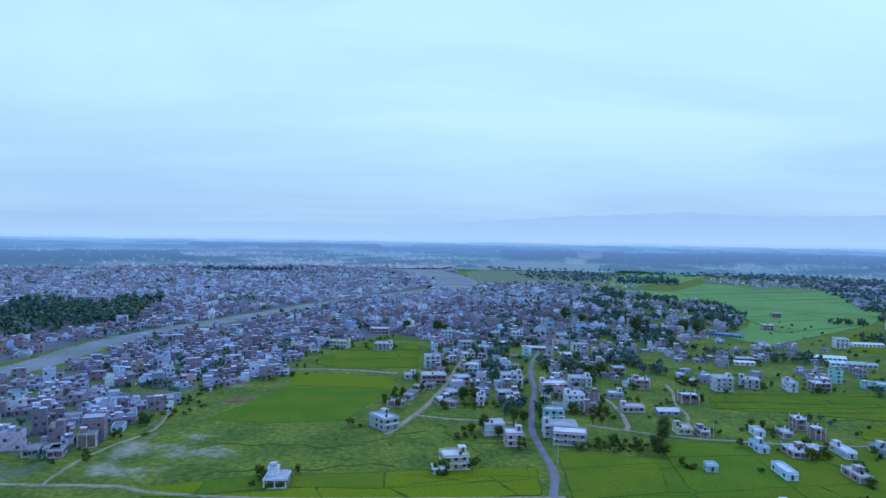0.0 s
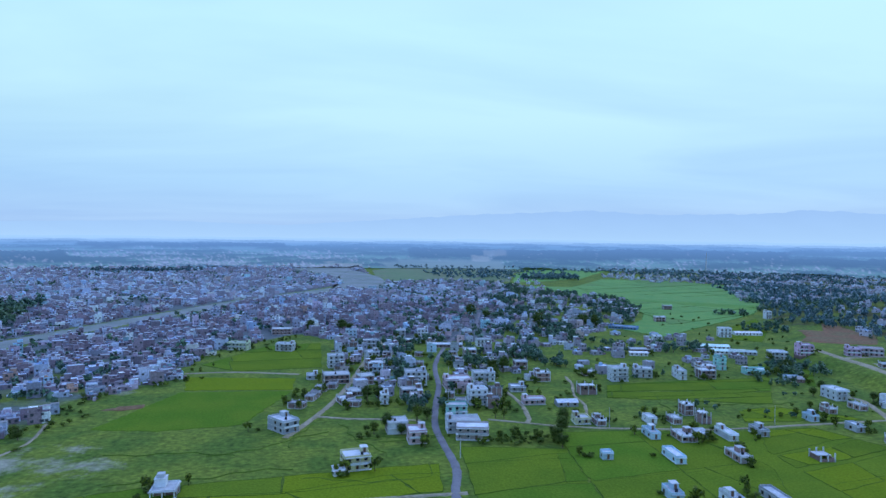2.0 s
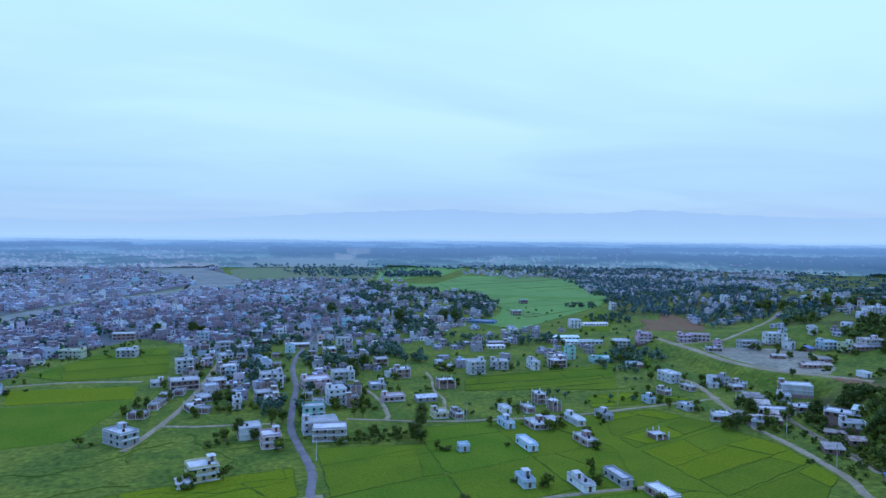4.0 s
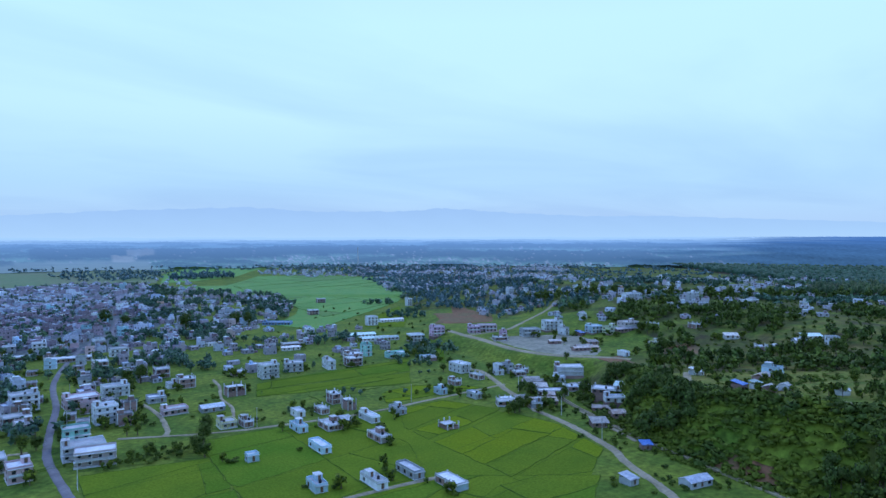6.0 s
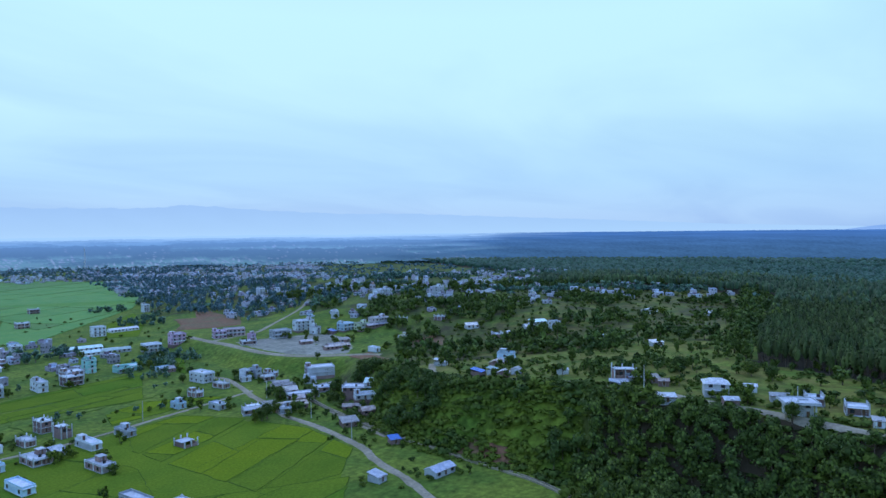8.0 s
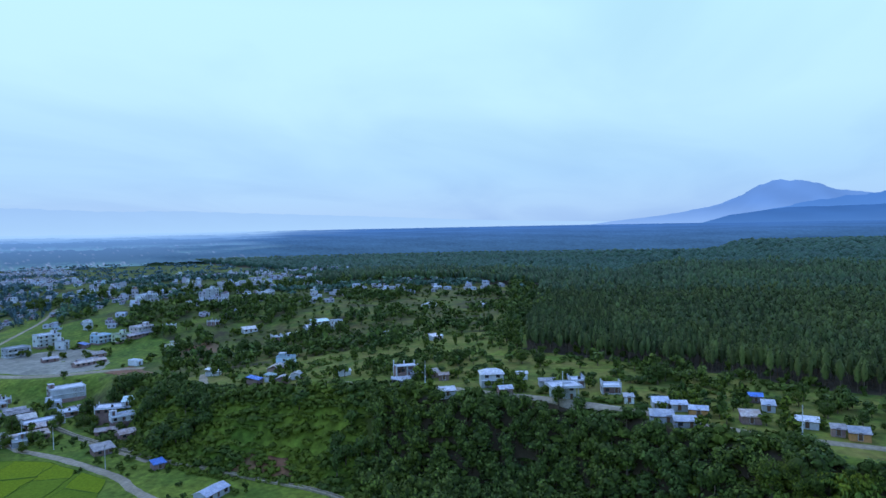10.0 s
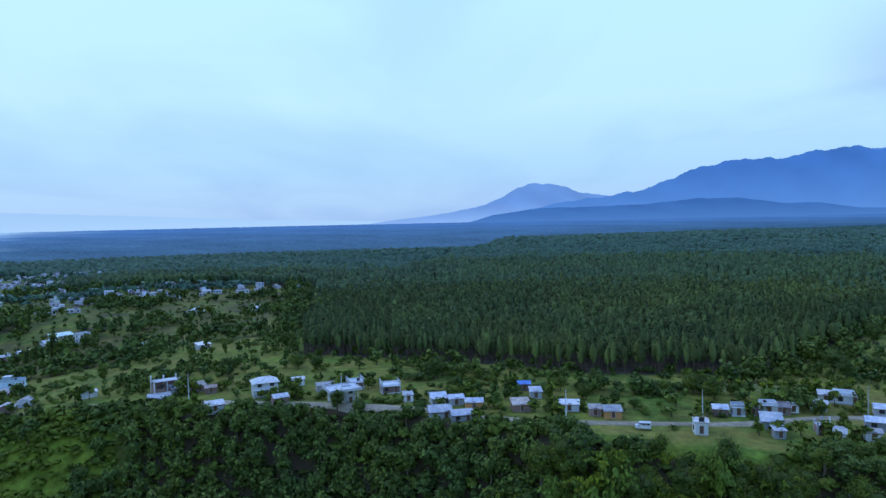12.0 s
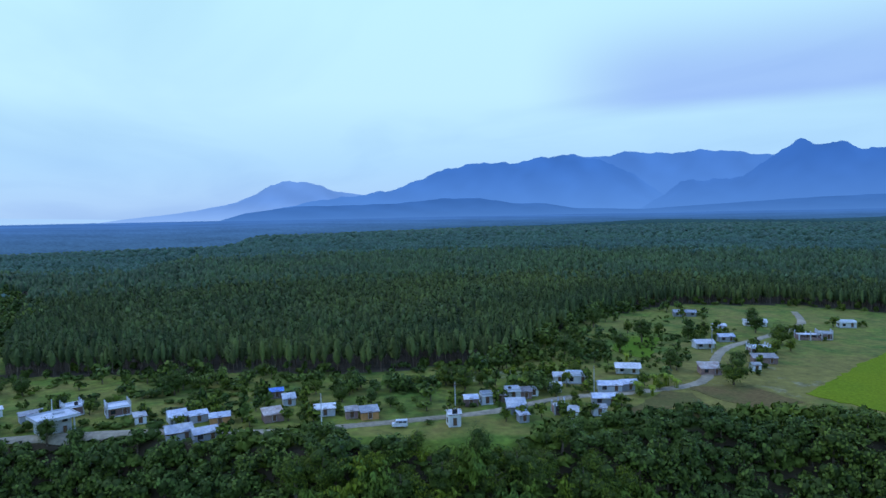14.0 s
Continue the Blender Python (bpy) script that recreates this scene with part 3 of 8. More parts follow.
patch("ripe_field", [(-103, 384), (-111, 419), (-46, 413), (-44, 383)], RICE[1], "yellow-green ripening rice field", "rice field", 0.15)
patch("far_rice", [(268, 1290), (310, 1290), (440, 1400), (520, 1560), (600, 1700), (420, 1780), (330, 1560)], RICE[3], "far flat green rice land behind a grove", "rice field", 0.6, flat=False)
patch("stubble_fields", [(34, 1290), (212, 1330), (262, 1290), (322, 1560), (410, 1790), (250, 1830), (40, 1840), (-10, 1700), (0, 1420)], STUBBLE, "wide pale olive fields of stubble beyond the town", "field", 0.6, flat=False)
patch("sand_bar", SAND_BAR, SAND, "broad pale sand bar in the bend of the river", "river bed", 0.5, flat=False)


def paddies(name, poly, turn, across, along, mats, seed, gap=0.32, label="rice paddy of even young green rice", lift=0.0):
    """Rice plots: a field cut into uneven strips with grassy bunds standing between them."""
    rng = np.random.default_rng(seed)
    c, s = math.cos(radians(turn)), math.sin(radians(turn))
    p = [(x * c + y * s, -x * s + y * c) for x, y in poly]
    u0, u1, v0, v1 = min(q[0] for q in p), max(q[0] for q in p), min(q[1] for q in p), max(q[1] for q in p)
    across, along = across * 0.72, along * 1.05
    v = v0
    while v < v1:
        step_v = across * rng.uniform(0.7, 1.4)
        u = u0 + rng.uniform(-along, 0)
        while u < u1:
            step_u = along * rng.uniform(0.6, 1.5)
            quad = [(u, v), (u + step_u, v), (u + step_u, v + step_v), (u, v + step_v)]
            quad = [(a + 4.5 * math.sin(b * 0.11 + seed) + 1.6 * math.sin(a * 0.31 + b * 0.2), b + 3.2 * math.sin(a * 0.09 + seed) + 1.2 * math.sin(b * 0.27 + a * 0.23)) for a, b in quad]
            clip = clipped(quad, p)
            if len(clip) > 2:
                cu, cv = np.mean(clip, 0)
                ring = [(cu + (a - cu) * (1 - gap / max(1.0, abs(a - cu) + abs(b - cv))), cv + (b - cv) * (1 - gap / max(1.0, abs(a - cu) + abs(b - cv)))) for a, b in clip]
                area = abs(sum(a[0] * b[1] - a[1] * b[0] for a, b in zip(ring, ring[1:] + ring[:1]))) / 2
                if area > 25:
                    world_ring = [(a * c - b * s, a * s + b * c) for a, b in ring]
                    plot(name, world_ring, mats[rng.integers(len(mats))], lift + rng.uniform(0.10, 0.22), label)
            u += step_u
        v += step_v


def clipped(subject, clip):
    """The part of a polygon inside a convex or nearly convex field, edge by edge."""
    area = sum(a[0] * b[1] - a[1] * b[0] for a, b in zip(clip, clip[1:] + clip[:1]))
    out = subject
    for a, b in zip(clip, clip[1:] + clip[:1]):
        nx, ny = -(b[1] - a[1]), b[0] - a[0]
        if area < 0:
            nx, ny = -nx, -ny
        d = [(q[0] - a[0]) * nx + (q[1] - a[1]) * ny for q in out]
        nxt = []
        for k, q in enumerate(out):
            r, dq, dr = out[(k + 1) % len(out)], d[k], d[(k + 1) % len(out)]
            if dq >= 0:
                nxt.append(q)
            if (dq >= 0) != (dr >= 0):
                t = dq / (dq - dr)
                nxt.append((q[0] + (r[0] - q[0]) * t, q[1] + (r[1] - q[1]) * t))
        out = nxt
        if len(out) < 3:
            return []
    return out


def plot(name, ring, mat, height, label):
    rough, rng = [], random.Random(int(ring[0][0] * 31 + ring[0][1]))
    for (ax, ay), (bx, by) in zip(ring, ring[1:] + ring[:1]):
        m = max(1, int(math.hypot(bx - ax, by - ay) / 4))
        rough += [(ax + (bx - ax) * k / m + rng.uniform(-0.5, 0.5), ay + (by - ay) * k / m + rng.uniform(-0.5, 0.5)) for k in range(m)]
    ring, n = rough, len(rough)
    base = ground_z(*np.mean(ring, 0))
    v = [(x, y, base - 0.05) for x, y in ring] + [(x, y, base + height) for x, y in ring]
    me = bpy.data.meshes.new(name)
    order = list(range(n, 2 * n))
    area = sum(a[0] * b[1] - a[1] * b[0] for a, b in zip(ring, ring[1:] + ring[:1]))
    me.from_pydata(v, [], [order if area > 0 else order[::-1]] + [(k, (k + 1) % n, n + (k + 1) % n, n + k) for k in range(n)])
    me.materials.append(mat)
    field = tagged(new(name, me), label, "rice field", "rice plots", "structure")
    # the grassy bund round the plot
    c = np.mean(ring, 0)
    q = np.array(ring)
    away = (q - c) / np.maximum(1, np.hypot(*(q - c).T))[:, None]
    rows = [np.column_stack([q + away * o, np.full(n, base + h)]) for o, h in ((-0.18, 0.0), (-0.05, height + 0.12), (0.08, height + 0.10), (0.22, -0.05))]
    k = np.arange(n)
    f = np.concatenate([np.stack([r * n + k, r * n + (k + 1) % n, (r + 1) * n + (k + 1) % n, (r + 1) * n + k], 1) for r in range(3)])
    part("bund", mesh_of("bund", np.concatenate(rows), f if area < 0 else f[:, ::-1], [BUND], flat=False), field)


paddies("rice_paddy", [(-107, 212), (-112, 231), (-79, 237), (-48, 249), (-10, 261), (27, 272), (26, 226), (-20, 220)], 12, 34, 36, [RICE[0], RICE[0], RICE[1], RICE[2]], 3)
patch("rice_land", [(82, 292), (163, 289), (204, 291), (216, 262), (221, 226), (212, 193), (189, 175), (150, 142), (93, 152), (79, 202)], RICE[0], "green rice between the plots", "rice field", 0.07)
patch("rice_land", [(38, 275), (80, 269), (76, 191), (37, 191)], RICE[0], "green rice between the plots", "rice field", 0.07)
paddies("rice_paddy", [(37, 276), (81, 270), (77, 190), (36, 190)], 6, 44, 60, [RICE[0], RICE[2]], 5)
paddies("rice_paddy", [(82, 293), (118, 293), (117, 206), (78, 202)], 8, 52, 46, [RICE[0], RICE[0], RICE[2]], 8)
paddies("rice_paddy", [(118, 292), (164, 289), (162, 262), (153, 240), (153, 207), (117, 206)], 14, 44, 40, [RICE[0], RICE[2], RICE[0]], 9)
paddies("rice_paddy", [(100, 200), (150, 200), (190, 172), (150, 140), (92, 150)], 10, 22, 26, [RICE[2], RICE[0]], 10)
paddies("rice_paddy", [(163, 289), (205, 292), (218, 262), (223, 226), (214, 192), (190, 176), (152, 186), (152, 240), (163, 262)], 20, 24, 40, [RICE[0], RICE[1], RICE[1], RICE[0]], 13)
paddies("rice_paddy", [(128, 354), (138, 384), (160, 390), (250, 400), (212, 335), (170, 345)], 4, 18, 44, [RICE[0], RICE[2], RICE[0]], 17)
paddies("rice_paddy", [(178, 304), (186, 325), (210, 330), (236, 310), (240, 303)], 12, 12, 20, [RICE[0], RICE[1]], 19)
paddies("rice_paddy", [(-113, 458), (-84, 530), (-42, 550), (-33, 447), (-84, 435)], 10, 40, 44, [RICE[0], RICE[2]], 23)
paddies("rice_paddy", [(262, 372), (292, 420), (284, 440), (262, 440)], 10, 20, 24, [RICE[2]], 29)
patch("north_meadow", [(255, 570), (440, 740), (560, 900), (690, 1140), (600, 1330), (482, 1385), (380, 1205), (345, 1150), (262, 1180), (296, 1000), (342, 915), (322, 772), (285, 690), (235, 620)], RICE[3], "wide flat green rice land", "rice field", 0.5)
paddies("north_field", [(300, 650), (440, 742), (556, 900), (684, 1130), (604, 1322), (486, 1376), (352, 1140)], 24, 80, 100, [RICE[3], RICE[3], RICE[3], MEADOW_RICE], 37, label="wide flat plot of far green rice", lift=0.55)
paddies("rice_paddy", [(300, 560), (330, 540), (372, 600), (420, 700), (330, 610)], 30, 30, 40, [RICE[0], RICE[2]], 31)


def meadow_bunds():
    """Low grassy banks that wander across the meadow, one ridge each."""
    rng = np.random.default_rng(41)
    for k in range(12):
        x0, y0 = rng.uniform(-120, 10), rng.uniform(228, 300)
        if k > 7:
            x0, y0 = rng.uniform(90, 200), rng.uniform(300, 470)
        length, turn = rng.uniform(25, 70), rng.normal(0.12, 0.25) + (math.pi / 2 if rng.random() < 0.25 else 0)
        u = np.arange(0, length, 1.6)
        w = 1.6 * np.sin(u * 0.16 + rng.uniform(0, 6)) + 0.8 * np.sin(u * 0.47 + rng.uniform(0, 6)) + rng.normal(0, 0.12, len(u))
        p = np.column_stack([x0 + u * math.cos(turn) - w * math.sin(turn), y0 + u * math.sin(turn) + w * math.cos(turn)])
        side = np.array((-math.sin(turn), math.cos(turn)))
        wide = rng.uniform(0.25, 0.45) * (1 + 0.4 * np.sin(u * 0.8))
        rows = np.stack([np.column_stack([p + side * (o * wide)[:, None], terrain(*p.T) + h]) for o, h in ((-1, -0.1), (-0.35, 0.28), (0.35, 0.28), (1, -0.1))], 1)
        n = len(u)
        i, j = np.meshgrid(np.arange(n - 1), np.arange(3), indexing="ij")
        f = np.stack([i * 4 + j, (i + 1) * 4 + j, (i + 1) * 4 + j + 1, i * 4 + j + 1], -1).reshape(-1, 4)[:, ::-1]
        tagged(new("field_bund", mesh_of("field_bund", rows.reshape(-1, 3), f, [BUND], flat=False)), "low dark grassy bank wandering through the meadow", "field bank", "field bunds", "structure")


meadow_bunds()


def far_land():
    """The misty distance that stands behind the rest: flat land with tree belts, ending in layered hills; it glows by
    itself, with mist painted into its tint.
    """
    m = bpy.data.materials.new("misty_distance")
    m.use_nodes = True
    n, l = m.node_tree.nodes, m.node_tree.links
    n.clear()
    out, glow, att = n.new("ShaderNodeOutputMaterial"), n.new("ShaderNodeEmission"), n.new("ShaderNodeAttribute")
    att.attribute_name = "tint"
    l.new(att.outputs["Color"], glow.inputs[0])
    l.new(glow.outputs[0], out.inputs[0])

    def wall(name, radius, marks, foot, head, base, label, jag, seed, depth=90.0, folds=0.09):
        """One layer of hills. marks: bearing and height angle in degrees along the crest; foot, head: the mist's colour at the base and crest."""
        az = np.arange(-62, 175, 0.16)
        el = np.interp(az, [a for a, _ in marks], [b for _, b in marks])
        rng = np.random.default_rng(seed)
        rough = sum(np.sin(az * fr + rng.uniform(0, 6)) / fr ** 0.8 for fr in (2.3, 4.1, 7.7, 13.0, 21.0))
        el = np.maximum(el + jag * rough * np.clip(el, 0, 2.2) / 2.2, -0.6)
        top = 85 + radius * np.tan(np.radians(el))
        rows, cols = [], []
        for k, u in enumerate(np.linspace(0, 1, 9)):
            r = radius + depth * (u + 0.15 * np.sin(az * 1.9 + 5 * u) * u)
            z = base + (top - base) * u
            a = np.radians(az)
            rows.append(np.stack([25 + r * np.sin(a), 10 + r * np.cos(a), z], 1))
            # mist is blended into the tint; ridge folds are painted lighter and darker
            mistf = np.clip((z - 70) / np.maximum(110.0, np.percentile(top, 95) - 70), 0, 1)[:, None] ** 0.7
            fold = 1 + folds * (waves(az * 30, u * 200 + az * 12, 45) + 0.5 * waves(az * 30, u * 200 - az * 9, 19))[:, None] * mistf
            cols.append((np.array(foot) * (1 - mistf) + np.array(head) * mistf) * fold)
        na = len(az)
        i, j = np.meshgrid(np.arange(8), np.arange(na - 1), indexing="ij")
        f = np.stack([i * na + j, i * na + j + 1, (i + 1) * na + j + 1, (i + 1) * na + j], -1).reshape(-1, 4)
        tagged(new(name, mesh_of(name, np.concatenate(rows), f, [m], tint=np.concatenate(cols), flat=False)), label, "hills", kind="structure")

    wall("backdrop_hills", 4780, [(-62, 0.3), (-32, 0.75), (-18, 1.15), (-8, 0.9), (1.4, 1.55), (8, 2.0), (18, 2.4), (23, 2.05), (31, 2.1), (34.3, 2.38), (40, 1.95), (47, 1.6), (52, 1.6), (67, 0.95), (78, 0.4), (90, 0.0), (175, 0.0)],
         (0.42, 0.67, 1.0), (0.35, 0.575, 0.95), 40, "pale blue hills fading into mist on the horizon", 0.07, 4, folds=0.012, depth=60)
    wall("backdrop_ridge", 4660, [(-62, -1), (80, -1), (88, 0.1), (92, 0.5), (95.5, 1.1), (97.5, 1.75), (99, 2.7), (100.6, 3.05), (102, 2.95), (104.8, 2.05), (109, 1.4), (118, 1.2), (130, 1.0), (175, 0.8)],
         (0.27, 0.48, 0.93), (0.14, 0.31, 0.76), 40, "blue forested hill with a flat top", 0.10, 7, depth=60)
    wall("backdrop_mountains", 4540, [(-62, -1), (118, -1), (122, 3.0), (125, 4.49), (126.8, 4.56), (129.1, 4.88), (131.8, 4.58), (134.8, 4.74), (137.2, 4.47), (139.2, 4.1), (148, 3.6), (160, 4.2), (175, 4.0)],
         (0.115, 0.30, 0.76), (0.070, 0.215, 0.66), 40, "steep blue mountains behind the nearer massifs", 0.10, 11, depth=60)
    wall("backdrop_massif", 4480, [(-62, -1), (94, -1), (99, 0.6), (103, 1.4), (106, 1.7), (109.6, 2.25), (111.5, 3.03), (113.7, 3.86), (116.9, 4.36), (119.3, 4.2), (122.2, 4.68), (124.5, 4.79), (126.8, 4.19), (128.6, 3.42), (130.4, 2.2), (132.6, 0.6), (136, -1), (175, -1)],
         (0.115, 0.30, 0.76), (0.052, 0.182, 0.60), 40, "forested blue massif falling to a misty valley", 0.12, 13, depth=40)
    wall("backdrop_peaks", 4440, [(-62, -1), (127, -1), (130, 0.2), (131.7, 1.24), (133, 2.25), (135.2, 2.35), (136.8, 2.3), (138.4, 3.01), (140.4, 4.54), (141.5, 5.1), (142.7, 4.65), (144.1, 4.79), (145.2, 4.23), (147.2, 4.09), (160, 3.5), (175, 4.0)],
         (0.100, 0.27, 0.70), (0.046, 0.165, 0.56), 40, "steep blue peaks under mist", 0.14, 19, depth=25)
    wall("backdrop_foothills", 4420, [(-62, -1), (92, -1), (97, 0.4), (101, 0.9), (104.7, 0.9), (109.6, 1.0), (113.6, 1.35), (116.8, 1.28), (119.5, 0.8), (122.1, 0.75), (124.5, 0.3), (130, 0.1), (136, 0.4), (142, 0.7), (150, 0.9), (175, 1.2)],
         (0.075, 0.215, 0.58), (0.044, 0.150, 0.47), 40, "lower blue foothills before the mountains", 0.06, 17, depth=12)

    # the far plain and the far forest in one glowing sheet, mist blended into its colours
    deg = np.arange(-62, 175, 0.14)
    az, r = np.radians(deg), 1780 * (4880 / 1780) ** np.linspace(0, 1, 64)
    x, y = 25 + r[:, None] * np.sin(az), 10 + r[:, None] * np.cos(az)
    rng = np.random.default_rng(3)
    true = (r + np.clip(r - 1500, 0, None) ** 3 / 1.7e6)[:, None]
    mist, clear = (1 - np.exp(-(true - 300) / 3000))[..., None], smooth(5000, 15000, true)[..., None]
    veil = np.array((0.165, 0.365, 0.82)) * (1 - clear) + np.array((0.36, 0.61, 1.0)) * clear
    # belts of trees lie across the view, thinner the further off; between them pale fields and small towns
    speck = rng.normal(0, 1, x.shape)
    for k in (1, 2, 3, 5, 2):
        speck = (speck + np.roll(speck, k, 1) + np.roll(speck, -k, 1)) / 1.8
    speck = speck / speck.std()
    broad = waves(az * 900 + 40, np.log(true) * 430, 60) + 0.7 * waves(az * 2100, np.log(true) * 900 + 70, 60)
    ragged = 0.5 * waves(az * 2600, r[:, None] * 0.09, 40) + 0.35 * waves(az * 7000, r[:, None] * 0.2 + 30, 40)
    bands = 0.0 * x - 1

    def band(a0, a1, r0, r1, weight=1.0, soft=1.2):
        """How far inside a stretch of the plain a point lies, in bearing and distance, with a ragged rim."""
        wide = np.minimum(deg - a0, a1 - deg)[None] / soft + ragged
        deep = np.minimum(r - r0, r1 - r)[:, None] / 110 + 0.9 * ragged + 0.25 * speck
        return smooth(-0.35, 0.35, np.minimum(wide, deep)) * weight

    woods_here = [band(*b) for b in ((-62, -24.5, 2020, 2600), (-31, -23, 2000, 2350), (-24, -8, 2900, 3300), (-9, 2, 2640, 3150, 0.7), (1.6, 9.4, 2270, 2900), (9, 21, 2200, 2850), (19, 33, 2330, 3000), (30, 52, 2150, 2600), (40, 60, 1900, 2250), (33, 60, 2800, 3200, 0.8), (-20, -12, 2250, 2420, 0.8), (-6, 1, 2050, 2200, 0.8))]
    belts = np.maximum(np.maximum.reduce(woods_here), 0.75 * smooth(0.05, 0.55, 0.45 * speck + broad) * smooth(2300, 3000, r)[:, None] + 0.85 * smooth(-0.1, 0.45, 0.5 * speck + broad) * smooth(3000, 2300, r)[:, None] * (1 - 0.8 * band(-0.5, 10.5, 1600, 2230)))[..., None]
    dry_land, sand_land = band(-0.5, 10.5, 1600, 2230, 1.0, 0.8)[..., None], np.maximum(band(7.6, 9.2, 2180, 2420, 1.0, 0.3), np.maximum(band(8.6, 10.6, 2380, 2800, 0.9, 0.3), band(-6.5, -2.0, 1600, 1930, 1.0, 0.5)))[..., None]
    built = 0.03 + 0.62 * smooth(-1, -5, deg) * smooth(-33, -26, deg) * smooth(2900, 2300, r)[:, None] + 0.16 * smooth(16, 20, deg) * smooth(2500, 2000, r)[:, None] + 0.10 * smooth(3200, 2600, r)[:, None]
    town = (rng.random(x.shape) < built * smooth(0.9, -0.6, broad) * (1 - 0.85 * belts[..., 0]) * (1 - 0.9 * dry_land[..., 0]))[..., None]
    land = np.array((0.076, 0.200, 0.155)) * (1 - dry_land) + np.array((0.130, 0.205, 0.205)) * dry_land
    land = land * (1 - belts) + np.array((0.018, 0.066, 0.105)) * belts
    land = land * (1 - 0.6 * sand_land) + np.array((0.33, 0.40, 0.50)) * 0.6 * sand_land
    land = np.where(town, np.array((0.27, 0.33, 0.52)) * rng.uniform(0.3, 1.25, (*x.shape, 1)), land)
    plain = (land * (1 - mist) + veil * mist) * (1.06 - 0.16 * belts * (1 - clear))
    # the forest begins along a ragged line; its painted haze blue turns greener towards the south
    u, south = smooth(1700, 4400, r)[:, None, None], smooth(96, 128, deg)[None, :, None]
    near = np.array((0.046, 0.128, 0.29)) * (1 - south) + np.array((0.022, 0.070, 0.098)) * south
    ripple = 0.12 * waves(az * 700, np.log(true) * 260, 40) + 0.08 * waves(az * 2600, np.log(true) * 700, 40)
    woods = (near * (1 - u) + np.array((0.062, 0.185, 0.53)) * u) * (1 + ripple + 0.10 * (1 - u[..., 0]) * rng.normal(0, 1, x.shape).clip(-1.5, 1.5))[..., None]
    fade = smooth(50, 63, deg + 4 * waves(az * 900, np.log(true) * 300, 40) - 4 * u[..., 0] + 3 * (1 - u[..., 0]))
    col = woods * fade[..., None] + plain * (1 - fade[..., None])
    z = terrain(x, y) + 1.5 + (1 - fade) * (belts[..., 0] * rng.uniform(5, 10, x.shape) + 2.5 * town[..., 0]) + fade * ((8 - 6 * u[..., 0]) + 2 * (1 - u[..., 0]) * waves(x, y, 330) + rng.uniform(-1, 1, x.shape))
    na = len(az)
    i, j = np.meshgrid(np.arange(len(r) - 1), np.arange(na - 1), indexing="ij")
    f = np.stack([i * na + j, i * na + j + 1, (i + 1) * na + j + 1, (i + 1) * na + j], -1).reshape(-1, 4)[:, ::-1]
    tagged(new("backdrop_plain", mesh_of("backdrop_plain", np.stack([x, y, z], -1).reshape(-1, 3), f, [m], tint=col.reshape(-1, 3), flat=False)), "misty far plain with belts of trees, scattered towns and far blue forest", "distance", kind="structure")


far_land()


# ---- houses ----
def plate(name, w, h, mats, rim=0.09, proud=0.09, back=0.05):
    """A framed opening in one piece: a rim standing proud of the wall round a pane or leaf set back."""
    a, b = w / 2, w / 2 - rim
    v = []
    for half, lo, hi, y in ((a, 0, h, 0.02), (a, 0, h, -proud), (b, rim, h - rim, -proud), (b, rim, h - rim, -back)):
        v += [(-half, y, lo), (half, y, lo), (half, y, hi), (-half, y, hi)]
    f = [(r + k, r + (k + 1) % 4, r + 4 + (k + 1) % 4, r + 4 + k) for r in (0, 4, 8) for k in range(4)] + [(12, 13, 14, 15)]
    return mesh_of(name, v, f, mats, [0] * 12 + [1])


def tube(path, radii, sides=5):
    """A tapered limb along a path."""
    path = np.asarray(path, float)
    v = []
    for k, (p, r) in enumerate(zip(path, radii)):
        t = path[min(k + 1, len(path) - 1)] - path[max(k - 1, 0)]
        t /= np.linalg.norm(t) + 1e-9
        a = np.cross(t, (0.3, 1, 0.2))
        a /= np.linalg.norm(a) + 1e-9
        b = np.cross(t, a)
        th = np.arange(sides) * 2 * np.pi / sides
        v.append(p + r * (np.cos(th)[:, None] * a + np.sin(th)[:, None] * b))
    f = [(i * sides + j, i * sides + (j + 1) % sides, (i + 1) * sides + (j + 1) % sides, (i + 1) * sides + j) for i in range(len(path) - 1) for j in range(sides)]
    return np.concatenate(v), np.array(f)


WINDOWS = {k: plate("window", 1.35, 1.3, [m, GLASS], 0.10) for k, m in (("white", WALLS["white"]), ("wood", WOOD))}
DOOR = plate("door", 1.15, 2.15, [WALLS["grey"], WOOD])


def ring(name, w, d, z, h, t, mat):
    """A low wall running round a roof, in one piece."""
    v = []
    for a, b, zz in ((w / 2, d / 2, z), (w / 2, d / 2, z + h), (w / 2 - t, d / 2 - t, z + h), (w / 2 - t, d / 2 - t, z)):
        v += [(-a, -b, zz), (a, -b, zz), (a, b, zz), (-a, b, zz)]
    f = [(r + k, r + (k + 1) % 4, (r + 4) % 16 + (k + 1) % 4, (r + 4) % 16 + k) for r in (0, 4, 8, 12) for k in range(4)]
    return mesh_of(name, v, f, [mat])


